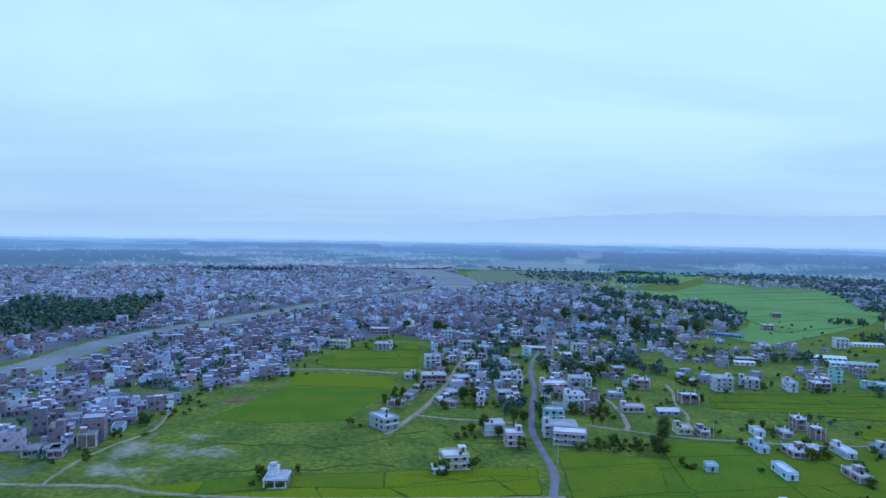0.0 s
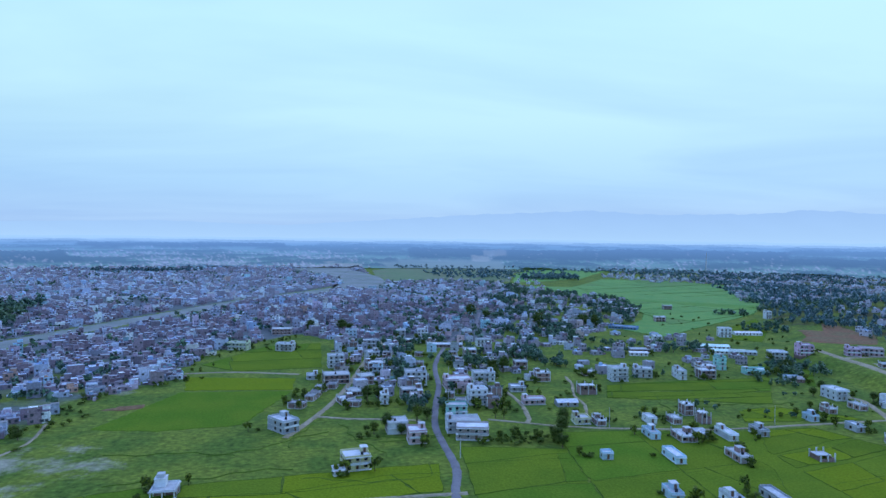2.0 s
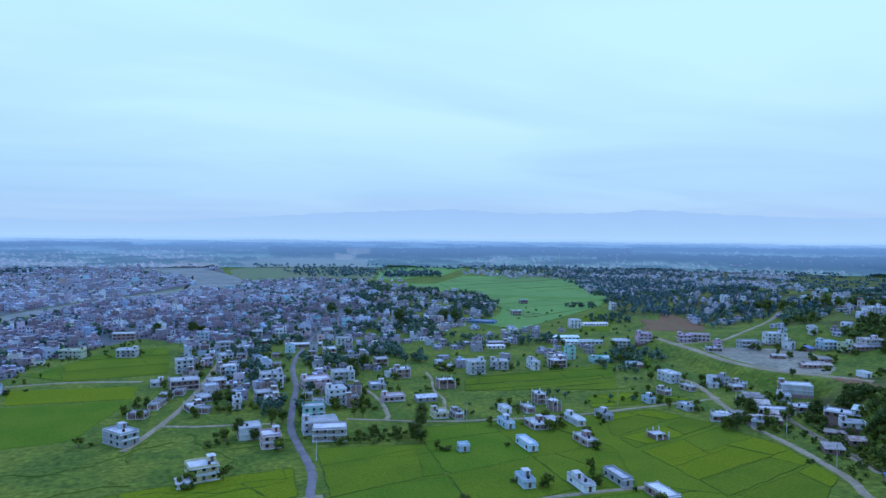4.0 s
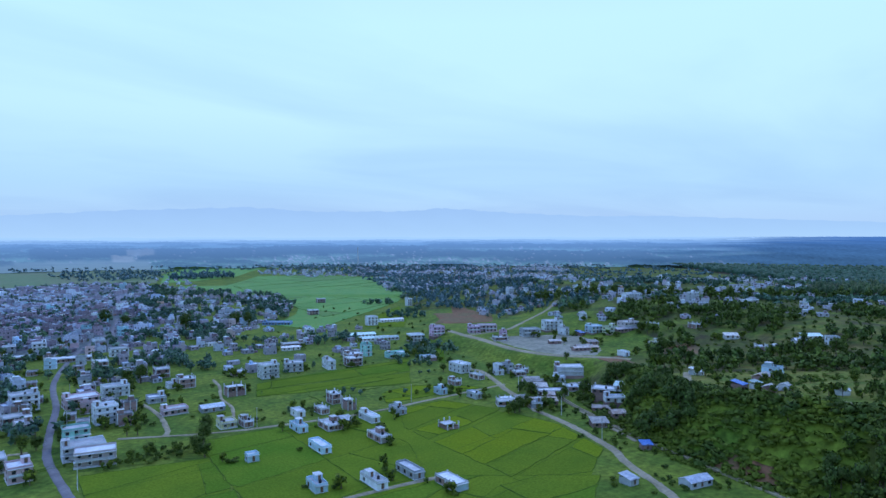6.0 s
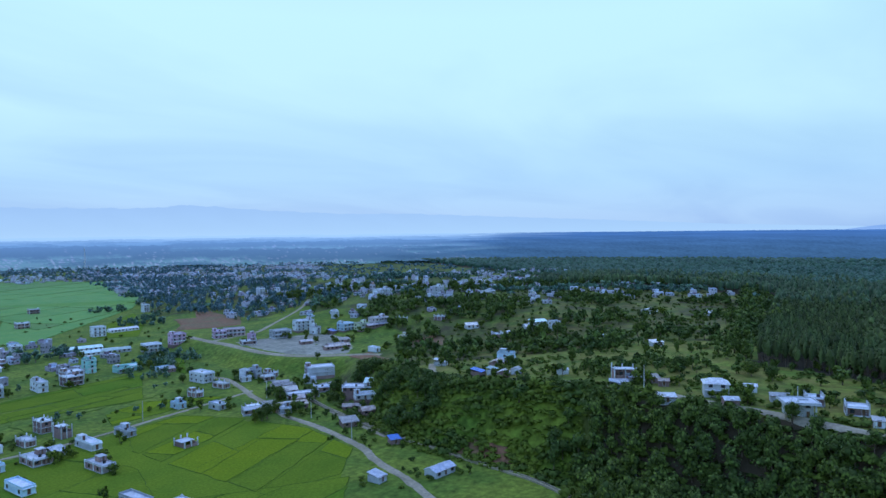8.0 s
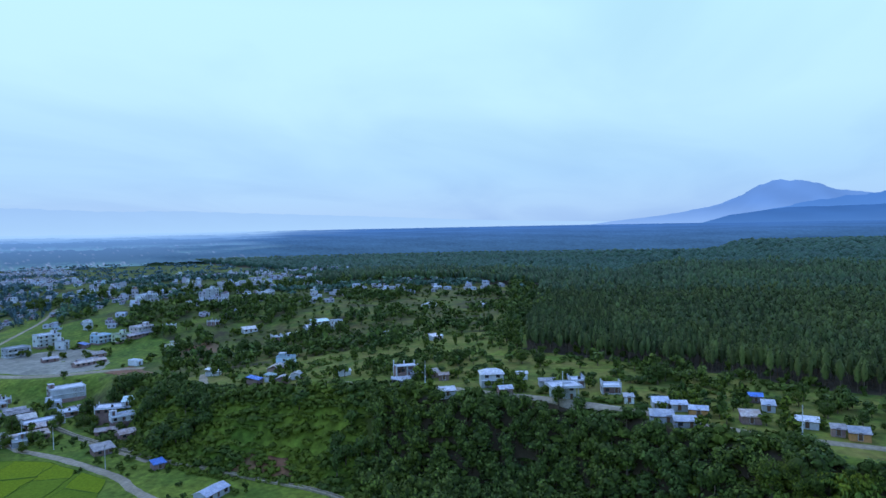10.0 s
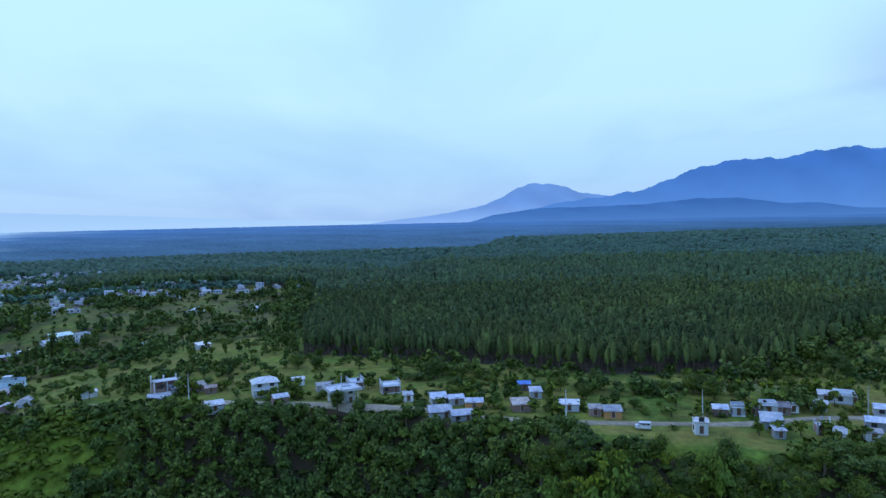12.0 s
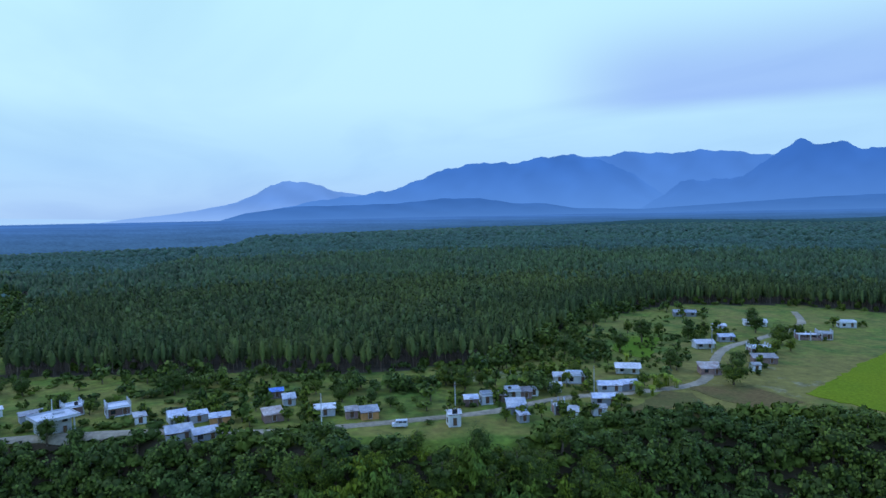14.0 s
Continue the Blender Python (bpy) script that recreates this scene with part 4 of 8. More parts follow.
def railing(w, y0, y1, z, h, t, mat):
    """A balcony wall on three sides, in one piece."""
    a, b = w / 2, w / 2 - t
    path = [((-a, y1), (-b, y1)), ((-a, y0), (-b, y0 + t)), ((a, y0), (b, y0 + t)), ((a, y1), (b, y1))]
    v = []
    for (ox, oy), (ix, iy) in path:
        v += [(ox, oy, z), (ox, oy, z + h), (ix, iy, z + h), (ix, iy, z)]
    f = [(4 * r + k, 4 * r + 4 + k, 4 * r + 4 + (k + 1) % 4, 4 * r + (k + 1) % 4) for r in range(3) for k in range(4)]
    return mesh_of("balcony", v, f, [mat])


WORDS = {1: "single-storey", 2: "two-storey", 3: "three-storey"}
COLOUR = {"white": "white", "cream": "cream-yellow", "pink": "pink", "rose": "faded rose", "teal": "teal-green", "blue": "pale blue", "brightblue": "bright blue", "grey": "bare grey", "green": "pale green", "purple": "lilac", "brick": "bare brick"}
TIN_WALL = {"bluetin": "grey", "greytin": "brick", "white": "white", "rust": "brick", "bluegreen": "white", "tarp": "brick", "redwall": "brick", "orange": "brick"}
ORANGE = WALLS["orange"] = material("mud_wall", (0.46, 0.25, 0.10), 0.9, 0.15, 1.5, 0.3, 0.2)
made_houses = []
STOREY = 2.6


def at(x, y, z, turn=0.0):
    return pose(x, y, z, 0, 0, turn)


def pitched(name, w, d, z, rise, over, mat, hip=0.0, single=False):
    """A metal roof with thickness: two slopes along w (hip draws its ends in), or one slope."""
    a, b = w / 2 + over, d / 2 + over
    if single:
        top = [(-a, -b, z), (a, -b, z), (a, b, z + rise), (-a, b, z + rise)]
        faces = [(0, 1, 2, 3)]
    else:
        top = [(-a, -b, z), (a, -b, z), (a, b, z), (-a, b, z), (-a + hip, 0, z + rise), (a - hip, 0, z + rise)]
        faces = [(0, 1, 5, 4), (2, 3, 4, 5), (1, 2, 5), (3, 0, 4)] if hip else [(0, 1, 5, 4), (2, 3, 4, 5)]
    n = len(top)
    low = [(x, y, h - 0.1) for x, y, h in top]
    me = bpy.data.meshes.new(name)
    rim = [(0, 1), (1, 2), (2, 3), (3, 0)] if (hip or single) else [(0, 1), (1, 5), (5, 2), (2, 3), (3, 4), (4, 0)]
    me.from_pydata(top + low, [], faces + [tuple(n + k for k in f[::-1]) for f in faces] + [(i, i + n, j + n, j) for i, j in rim])
    me.materials.append(mat)
    return me


def gable_walls(w, d, h, rise, mat):
    a, b = w / 2, d / 2
    me = bpy.data.meshes.new("wall")
    v = [(-a, -b, 0), (a, -b, 0), (a, b, 0), (-a, b, 0), (-a, -b, h), (a, -b, h), (a, b, h), (-a, b, h), (-a, 0, h + rise), (a, 0, h + rise)]
    me.from_pydata(v, [], [(0, 1, 5, 4), (1, 2, 6, 9, 5), (2, 3, 7, 6), (3, 0, 4, 8, 7), (0, 3, 2, 1)])
    me.materials.append(mat)
    return me


def openings(root, w, d, storeys, kind, step, rng, base=0.0, sides=True, back=(1, 0.0)):
    """Windows round the house, floor by floor, and a door in front."""
    me = WINDOWS[kind]
    for s in range(storeys):
        z = base + STOREY * s + 0.8
        nx, ny = max(1, int(w / 2.9)), max(1, int(d / 4.2))
        for k in range(nx):
            u = -w / 2 + w * (k + 0.5) / nx
            front = -d / 2 + (0 if u * back[0] > w * 0.08 else back[1])
            if s == 0 and k == nx // 2:
                part("door", DOOR, root, at(u, front, base + 0.3))
            else:
                part("window", me, root, at(u, front, z))
            if nx > 1 and k % 2 == 0:
                part("window", me, root, at(u, d / 2, z, 180))
        if sides:
            for k in range(ny):
                u = -d / 2 + d * (k + 0.5) / ny
                if rng.random() < 0.75:
                    part("window", me, root, at(-w / 2, u, z, -90))
                if rng.random() < 0.55:
                    part("window", me, root, at(w / 2, u, z, 90))


def house(x, y, yaw, w, d, storeys, style, colour, plain=False):
    """One house with its parts. style: flat (painted concrete), brick, brickw (brick with a painted front), open, ruin, tin, gable, hip or deck."""
    rng = random.Random(int(x * 13 + y * 7))
    root = new("house")
    root.empty_display_size = 2
    corners = [(x + a * w / 2 * math.cos(radians(yaw)) - b * d / 2 * math.sin(radians(yaw)), y + a * w / 2 * math.sin(radians(yaw)) + b * d / 2 * math.cos(radians(yaw))) for a in (-1, 1) for b in (-1, 1)]
    zs = [ground_z(*c) for c in corners]
    z = (min(zs) + max(zs)) / 2
    foot = max(zs) - min(zs)
    root.matrix_basis = pose(x, y, z, 0, 0, yaw)
    made_houses.append((x, y, math.hypot(w, d) / 2))
    H = STOREY * storeys
    word, tone = WORDS[storeys], COLOUR.get(colour, "")
    if style in ("flat", "brick", "brickw"):
        wall = WALLS[colour] if style == "flat" else BRICK
        deep = 1.4 if w > 5.5 and d > 5.5 and rng.random() < 0.75 else 0.0
        turn = rng.choice((-1, 1))
        body = [(0, deep / 2, 0.3, w, d - deep, H - 0.3)]
        if deep:
            # part of the front stands back behind a veranda on each floor
            body.append((turn * w * 0.29, -d / 2 + deep / 2, 0.3, w * 0.42, deep, H - 0.3))
            for b in (-0.47, -0.08):
                part("veranda_post", boxes("veranda_post", [(-turn * w * 0.5 * (-b * 2), -d / 2 + 0.15, 0.3, 0.26, 0.26, H - 0.4)], [CONCRETE]), root)
        part("wall", boxes("wall", body, [wall]), root)
        part("plinth", boxes("plinth", [(0, 0, -foot / 2 - 0.3, w + 0.3, d + 0.3, 0.6 + foot / 2)], [CONCRETE if foot < 1 else BRICK]), root)
        for s in range(1, storeys + 1):
            part("floor_slab", boxes("floor_slab", [(0, -0.22, STOREY * s - 0.14, w + 0.22, d + 0.7, 0.16)], [OLD_ROOF if plain else CONCRETE]), root)
        t = 0.14
        par = wall if style == "flat" else OLD_ROOF if plain else CONCRETE
        ph = 0.7 if style == "flat" else 0.4
        part("parapet", ring("parapet", w, d, H + 0.02, ph, t, par), root)
        if d > 5.5 and (rng.random() < (0.75 if style == "flat" else 0.4)):
            tw, td = min(2.6, w * 0.55), min(3.4, d * 0.36)
            tx, ty = rng.choice((-1, 1)) * (w / 2 - tw / 2 - 0.15), d / 2 - td / 2 - 0.4 - rng.random() * (d - td - 1) * 0.4
            tower = part("stair_tower", boxes("stair_tower", [(tx, ty, H + 0.02, tw, td, 1.95)], [wall]), root)
            part("tower_slab", boxes("tower_slab", [(tx, ty, H + 1.97, tw + 0.3, td + 0.3, 0.14)], [CONCRETE]), tower)
            part("door", DOOR, tower, at(tx, ty - td / 2, H + 0.05))
        if not plain and rng.random() < 0.45:
            v, f = tube([(0, 0, 0), (0, 0, 0.85), (0, 0, 1.05), (0, 0, 1.15)], [0.55, 0.55, 0.4, 0.12], 10)
            part("water_tank", mesh_of("water_tank", v, f, [TANK], flat=False), root, at(rng.uniform(-0.25, 0.25) * w, -d * 0.2, H + 0.02), "black plastic water tank")
        if style != "flat":
            for a in (-1, 1):
                for b in (-1, 0, 1):
                    part("column", boxes("column", [(a * (w / 2 - 0.05), b * (d / 2 - 0.05), -0.2, 0.4, 0.4, H + 0.3 + (0.5 if plain else 1.3 if style == "brick" else 0.6))], [CONCRETE]), root)
        elif storeys > 1 and not plain:
            bw = w * 0.9
            part("balcony", railing(bw, -d / 2 - 0.55, -d / 2, STOREY - 0.05, 0.85, 0.1, WALLS["white"] if colour != "white" else WALLS["grey"]), root)
        if style == "brickw":
            part("front_wall", boxes("front_wall", [(0, -d / 2 - 0.03, 0.3, w - 0.5, 0.1, H - 0.5)], [WALLS[colour] if colour != "brick" else WALLS["white"]]), root)
        openings(root, w, d, storeys, "white" if style == "flat" and rng.random() < 0.4 else "wood", 3.0, rng, sides=True, back=(turn, deep))
        label = f"{word} {tone} house with flat concrete roof" if style == "flat" else f"{word} unfinished brick house with concrete columns"
    elif style == "open":
        part("floor_slab", boxes("floor_slab", [(0, 0, 2.9, w + 0.8, d + 0.8, 0.2)], [CONCRETE]), root)
        part("plinth", boxes("plinth", [(0, 0, -0.2, w, d, 0.4)], [CONCRETE]), root)
        for a in (-1, 0, 1):
            for b in (-1, 0, 1):
                part("column", boxes("column", [(a * (w / 2 - 0.2), b * (d / 2 - 0.2), 0.2, 0.35, 0.35, 2.7)], [WALLS["white"]]), root)
        part("wall", boxes("wall", [(0, d / 4, 0.2, w - 0.6, d / 2, 2.7)], [BRICK]), root)
        part("parapet", ring("parapet", w, d, 3.1, 0.5, 0.15, CONCRETE), root)
        tower = part("stair_tower", boxes("stair_tower", [(-w / 5, d / 6, 3.1, w * 0.45, d * 0.4, 2.7)], [WALLS["white"]]), root)
        part("tower_slab", boxes("tower_slab", [(-w / 5, d / 6, 5.8, w * 0.5, d * 0.46, 0.16)], [CONCRETE]), tower)
        part("water_tank_stand", boxes("water_tank_stand", [(-w / 5, d / 6, 5.96, w * 0.3, d * 0.3, 1.3)], [WALLS["white"]]), tower)
        label = "white house still being built on open columns"
    elif style == "ruin":
        for a, b, ww, dd, hh in ((0, -1, w, 0.25, 0.55), (0, 1, w, 0.25, 0.95), (-1, 0, 0.25, d - 0.6, 0.8), (1, 0, 0.25, d - 0.6, 0.65)):
            part("wall", boxes("wall", [(a * w / 2, b * d / 2, -0.2 - foot / 2, ww * 0.94, dd * 0.94, H * hh + foot / 2)], [BRICK]), root)
        for a in (-1, 0, 1):
            for b in (-1, 1):
                part("column", boxes("column", [(a * w / 2, b * d / 2, -0.2, 0.42, 0.42, H + 0.4 + rng.random())], [CONCRETE]), root)
        part("floor_slab", boxes("floor_slab", [(0, d * 0.12, H - 0.6, w * 0.96, d * 0.7, 0.2)], [WALLS["white"] if colour in ("white", "rose") else CONCRETE]), root)
        for s in range(storeys):
            part("window", WINDOWS["wood"], root, at(-w * 0.2, -d / 2 - 0.06, STOREY * s + 0.3))
        label = f"half-built {word} brick shell with bare columns"
    elif style == "deck":
        part("wall", boxes("wall", [(0, d * 0.1, -0.4 - foot / 2, w * 0.85, d * 0.7, H - 0.3 + foot / 2)], [WALLS["white"]]), root)
        roof = part("roof", boxes("roof", [(0, 0, H - 0.65, w + 1.6, d + 1.2, 0.35)], [WALLS["white"]]), root)
        part("parapet", ring("parapet", w + 1.5, d + 1.1, H - 0.3, 0.4, 0.15, WALLS["white"]), roof)
        part("skylight", boxes("skylight", [(w * 0.2, d * 0.2, H - 0.3, w * 0.3, d * 0.2, 0.35)], [WALLS["grey"]]), roof)
        for a in (-1, 1):
            part("column", boxes("column", [(a * w * 0.45, -d * 0.42, -0.4, 0.35, 0.35, H - 0.25)], [WALLS["white"]]), root)
        openings(root, w * 0.85, d * 0.7, storeys, "wood", 3.0, rng, sides=False)
        label = "white house under a broad flat concrete roof deck"
    else:
        wall = WALLS[TIN_WALL.get(colour, colour)] if colour != "orange" else ORANGE
        tin = TINS.get(colour, TINS["bluetin"])
        h = 2.3 if storeys == 1 else 4.7 if style == "hip" else 3.5
        if style == "tin":
            rise = min(1.3, 0.22 * d)
            single = rng.random() < 0.45 and d < 6.5
            part("wall", gable_walls(w, d, h, rise * 0.8 if not single else 0.05, wall), root, at(0, 0, -foot / 2) if foot < 1.5 else at(0, 0, -0.6))
            part("roof", pitched("roof", w, d, h - 0.12, rise, 0.3, tin, single=single), root)
            part("roof_batten", boxes("roof_batten", [(0, -d / 2 - 0.3, h - 0.30, w + 0.6, 0.12, 0.1)], [WOOD]), root)
            label = f"{word} hut with a corrugated {'blue sheet' if colour == 'tarp' else 'metal'} roof"
        elif style == "gable":
            rise = 0.24 * d
            part("wall", gable_walls(w, d, h, rise * 0.9, wall), root)
            part("roof", pitched("roof", w, d, h - 0.1, rise, 0.5, tin), root)
            part("porch_roof", boxes("porch_roof", [(0, -d / 2 - 0.9, 2.2, w, 1.8, 0.1)], [tin]), root)
            for a in (-1, 1):
                part("porch_post", boxes("porch_post", [(a * (w / 2 - 0.2), -d / 2 - 1.6, -0.2, 0.15, 0.15, 2.4)], [WOOD]), root)
            label = f"small {word} {tone} house with pitched metal roof"
        else:
            part("wall", boxes("wall", [(0, 0, -0.4, w, d, h + 0.4)], [wall]), root)
            part("veranda_slab", boxes("veranda_slab", [(0, -d / 2 - 0.5, 2.5, w, 1.2, 0.18)], [CONCRETE]), root)
            part("roof", pitched("roof", w, d, h, 1.5, 0.5, tin, hip=2.6), root)
            label = f"{word} white house with a hipped metal roof"
        openings(root, w, d, storeys, "wood", 3.0, rng, sides=(storeys > 1))
    return tagged(root, label, "house", "houses")


# ---- trees ----
def leaf_quads(centres, out, size, rng, lean=0.75):
    """Small bent leaf sprays: a quad at each centre, turned partly outwards."""
    n = len(centres)
    nrm = out * lean + rng.normal(0, 0.5, (n, 3)) + (0, 0, 0.4)
    nrm /= np.linalg.norm(nrm, axis=1)[:, None]
    a = np.cross(nrm, rng.normal(0, 1, (n, 3)))
    a /= np.linalg.norm(a, axis=1)[:, None] + 1e-9
    b = np.cross(nrm, a)
    s = (size * rng.uniform(0.6, 1.35, n))[:, None]
    k = rng.uniform(0.55, 0.95, n)[:, None]
    bend = nrm * s * 0.22
    v = np.stack([centres - a * s * k - bend, centres - b * s * 0.8 + bend * 0.4, centres + a * s * k - bend, centres + b * s + bend * 0.4], 1)
    shade = out + 0.75 * nrm + (0, 0, 0.25)
    shade /= np.linalg.norm(shade, axis=1)[:, None]
    return v.reshape(-1, 3), np.arange(4 * n).reshape(-1, 4), np.repeat(shade, 4, axis=0)


def crown_points(rng, n, lobes, radius, height, low):
    """Points on and in a cluster of lobes that make up an uneven crown."""
    c = rng.normal(0, 1, (lobes, 3))
    c /= np.linalg.norm(c, axis=1)[:, None]
    c = c * (radius * 0.55, radius * 0.55, height * 0.30) * rng.uniform(0.5, 1.15, (lobes, 1)) + (0, 0, low + height * 0.5)
    r = radius * rng.uniform(0.34, 0.62, lobes)
    pick = rng.integers(0, lobes, n)
    d = rng.normal(0, 1, (n, 3))
    d[:, 2] = d[:, 2] * 0.8 + 0.25
    d /= np.linalg.norm(d, axis=1)[:, None]
    p = c[pick] + d * (r[pick] * rng.uniform(0.40, 1.15, n) ** 0.7)[:, None] * (1, 1, min(1.2, height / radius / 1.7))
    return p, d, c, r


def lumps(centres, radii, rng, squash=1.0):
    """Uneven rounded clumps of foliage, one at each centre, that fill a crown behind its outer leaves."""
    seg = 6
    th = np.arange(seg) * 2 * np.pi / seg
    base = np.concatenate([np.column_stack([np.cos(th + o) * math.cos(e), np.sin(th + o) * math.cos(e), np.full(seg, math.sin(e))]) for e, o in ((-0.75, 0.0), (0.15, 0.5), (1.0, 0.0))])
    faces = [(a * seg + k, a * seg + (k + 1) % seg, (a + 1) * seg + (k + 1) % seg, (a + 1) * seg + k) for a in (0, 1) for k in range(seg)] + [(12, 13, 14, 15), (12, 15, 16, 17)]
    vs, fs, ns = [], [], []
    for k, (c, r) in enumerate(zip(centres, radii)):
        vs.append(c + base * r * rng.uniform(0.78, 1.18, (len(base), 1)) * (1, 1, squash))
        fs.append(np.array(faces) + len(base) * k)
        ns.append(base + (0, 0, 0.15))
    n = np.concatenate(ns)
    return np.concatenate(vs), np.concatenate(fs), n / np.linalg.norm(n, axis=1)[:, None]


def joined(pieces):
    v, f, n = [], [], 0
    for a, b in pieces:
        v.append(a)
        f.append(b + n)
        n += len(a)
    return np.concatenate(v), np.concatenate(f)


def trunk_arrays(rng, height, radius, spread):
    pieces = [tube([(0, 0, -1.0), (rng.normal(0, 0.1), rng.normal(0, 0.1), height * 0.4), (rng.normal(0, 0.4), rng.normal(0, 0.4), height * 0.85)], [radius * 1.25, radius, radius * 0.35])]
    for k in range(4):
        a = rng.uniform(0, 6.28)
        z0 = height * rng.uniform(0.4, 0.65)
        pieces.append(tube([(0, 0, z0), (math.cos(a) * spread * 0.35, math.sin(a) * spread * 0.35, z0 + height * 0.14), (math.cos(a) * spread * 0.75, math.sin(a) * spread * 0.75, z0 + height * 0.24)], [radius * 0.5, radius * 0.3, radius * 0.1], 4))
    return joined(pieces)


def tree_kind(seed, height, spread, leaves, leaf, mat, size=0.42):
    """Trunk and crown meshes of one kind of broadleaf tree."""
    rng = np.random.default_rng(seed)
    trunk = mesh_of("trunk", *trunk_arrays(rng, height, 0.03 * height, spread), [TRUNK])
    p, d, c, r = crown_points(rng, leaves, 17, spread, height * 0.88, height * 0.10)
    v, f, shade = leaf_quads(p, d, size, rng)
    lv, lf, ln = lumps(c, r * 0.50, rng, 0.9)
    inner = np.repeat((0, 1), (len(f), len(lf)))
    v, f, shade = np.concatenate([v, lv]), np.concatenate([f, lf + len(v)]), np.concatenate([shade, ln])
    crown = mesh_of("crown", v, f, [mat, INNER_SHADE], inner, flat=False, normals=shade)
    return trunk, crown


def bamboo_kind(seed, height, leaf):
    """A bamboo clump: many culms that arch over, each ending in a drooping plume of narrow leaves."""
    rng = np.random.default_rng(seed)
    culms, quads, shades = [], [], []
    for k in range(22):
        a, reach = rng.uniform(0, 6.28), rng.uniform(0.12, 0.62) * height
        h = height * rng.uniform(0.6, 1.0)
        u = np.linspace(0, 1, 5)
        out = np.array((math.cos(a), math.sin(a), 0))
        path = out * (0.5 + reach * u ** 2.0)[:, None] + np.array((0, 0, 1)) * (h * (1.55 * u - 0.75 * u ** 3.0))[:, None]
        culms.append(tube(path, 0.07 * (1 - 0.8 * u), 3))
        for q in np.linspace(0.25, 1.0, 50):
            c = np.array([np.interp(q, u, path[:, i]) for i in range(3)])
            b = rng.uniform(0, 6.28)
            way = np.array((math.cos(b), math.sin(b), 0)) * rng.uniform(0.3, 1) + 0.35 * out
            root = c + way * rng.uniform(0, 0.5) + (0, 0, rng.uniform(-0.1, 0.3))
            size = rng.uniform(0.6, 1.35) * (1.15 - 0.4 * q)
            tip = root + way * size * 0.8 - (0, 0, size * rng.uniform(0.5, 1.0))
            across = np.cross(tip - root, (0, 0, 1))
            across = across / (np.linalg.norm(across) + 1e-9) * size * 0.20
            mid = (root + tip) / 2 + (0, 0, 0.18 * size)
            quads += [root, mid + across, tip, mid - across]
            nrm = way * 0.8 + out * 0.5 + (0, 0, 0.9)
            shades += [nrm / np.linalg.norm(nrm)] * 4
    f = np.arange(len(quads)).reshape(-1, 4)
    return mesh_of("stand", *joined(culms), [LEAF["light"]]), mesh_of("foliage", np.array(quads), f, [LEAF[leaf]], flat=False, normals=np.array(shades))


def banana_kind(seed):
    """A banana clump: short stems with long arching leaves."""
    rng = np.random.default_rng(seed)
    stems, v, f = [], [], []
    for k in range(4):
        ox, oy, h = rng.normal(0, 0.8), rng.normal(0, 0.8), rng.uniform(1.6, 2.8)
        stems.append(tube([(ox, oy, -0.3), (ox, oy, h)], [0.16, 0.10], 5))
        for j in range(9):
            a = j * 0.7 + rng.uniform(0, 0.5)
            out, across = np.array((math.cos(a), math.sin(a), 0)), np.array((-math.sin(a), math.cos(a), 0))
            n, size = len(v), rng.uniform(1.6, 2.6)
            for u, wide in ((0.0, 0.06), (0.3, 0.30), (0.65, 0.30), (1.0, 0.05)):
                c = np.array((ox, oy, h)) + out * size * (u - 0.15 * u * u) * 0.8 + (0, 0, size * (0.75 * u - 0.95 * u * u))
                v += [c - across * wide, c + across * wide]
            f += [(n + 2 * i, n + 2 * i + 1, n + 2 * i + 3, n + 2 * i + 2) for i in range(3)]
    return mesh_of("stem", *joined(stems), [LEAF["light"]]), mesh_of("leaves", np.array(v), np.array(f), [LEAF["light"]], flat=False)


BANANA = banana_kind(31)


def banana(x, y, size):
    root = new("banana_clump")
    root.matrix_basis = pose(x, y, ground_z(x, y), 0, 0, x * 9 % 360) @ Matrix.Diagonal((size, size, size, 1))
    tagged(part("stem", BANANA[0], root), kind="stuff")
    tagged(part("leaves", BANANA[1], root), kind="stuff")
    return tagged(root, "banana clump with long arching bright green leaves", "banana plant", "banana clumps")


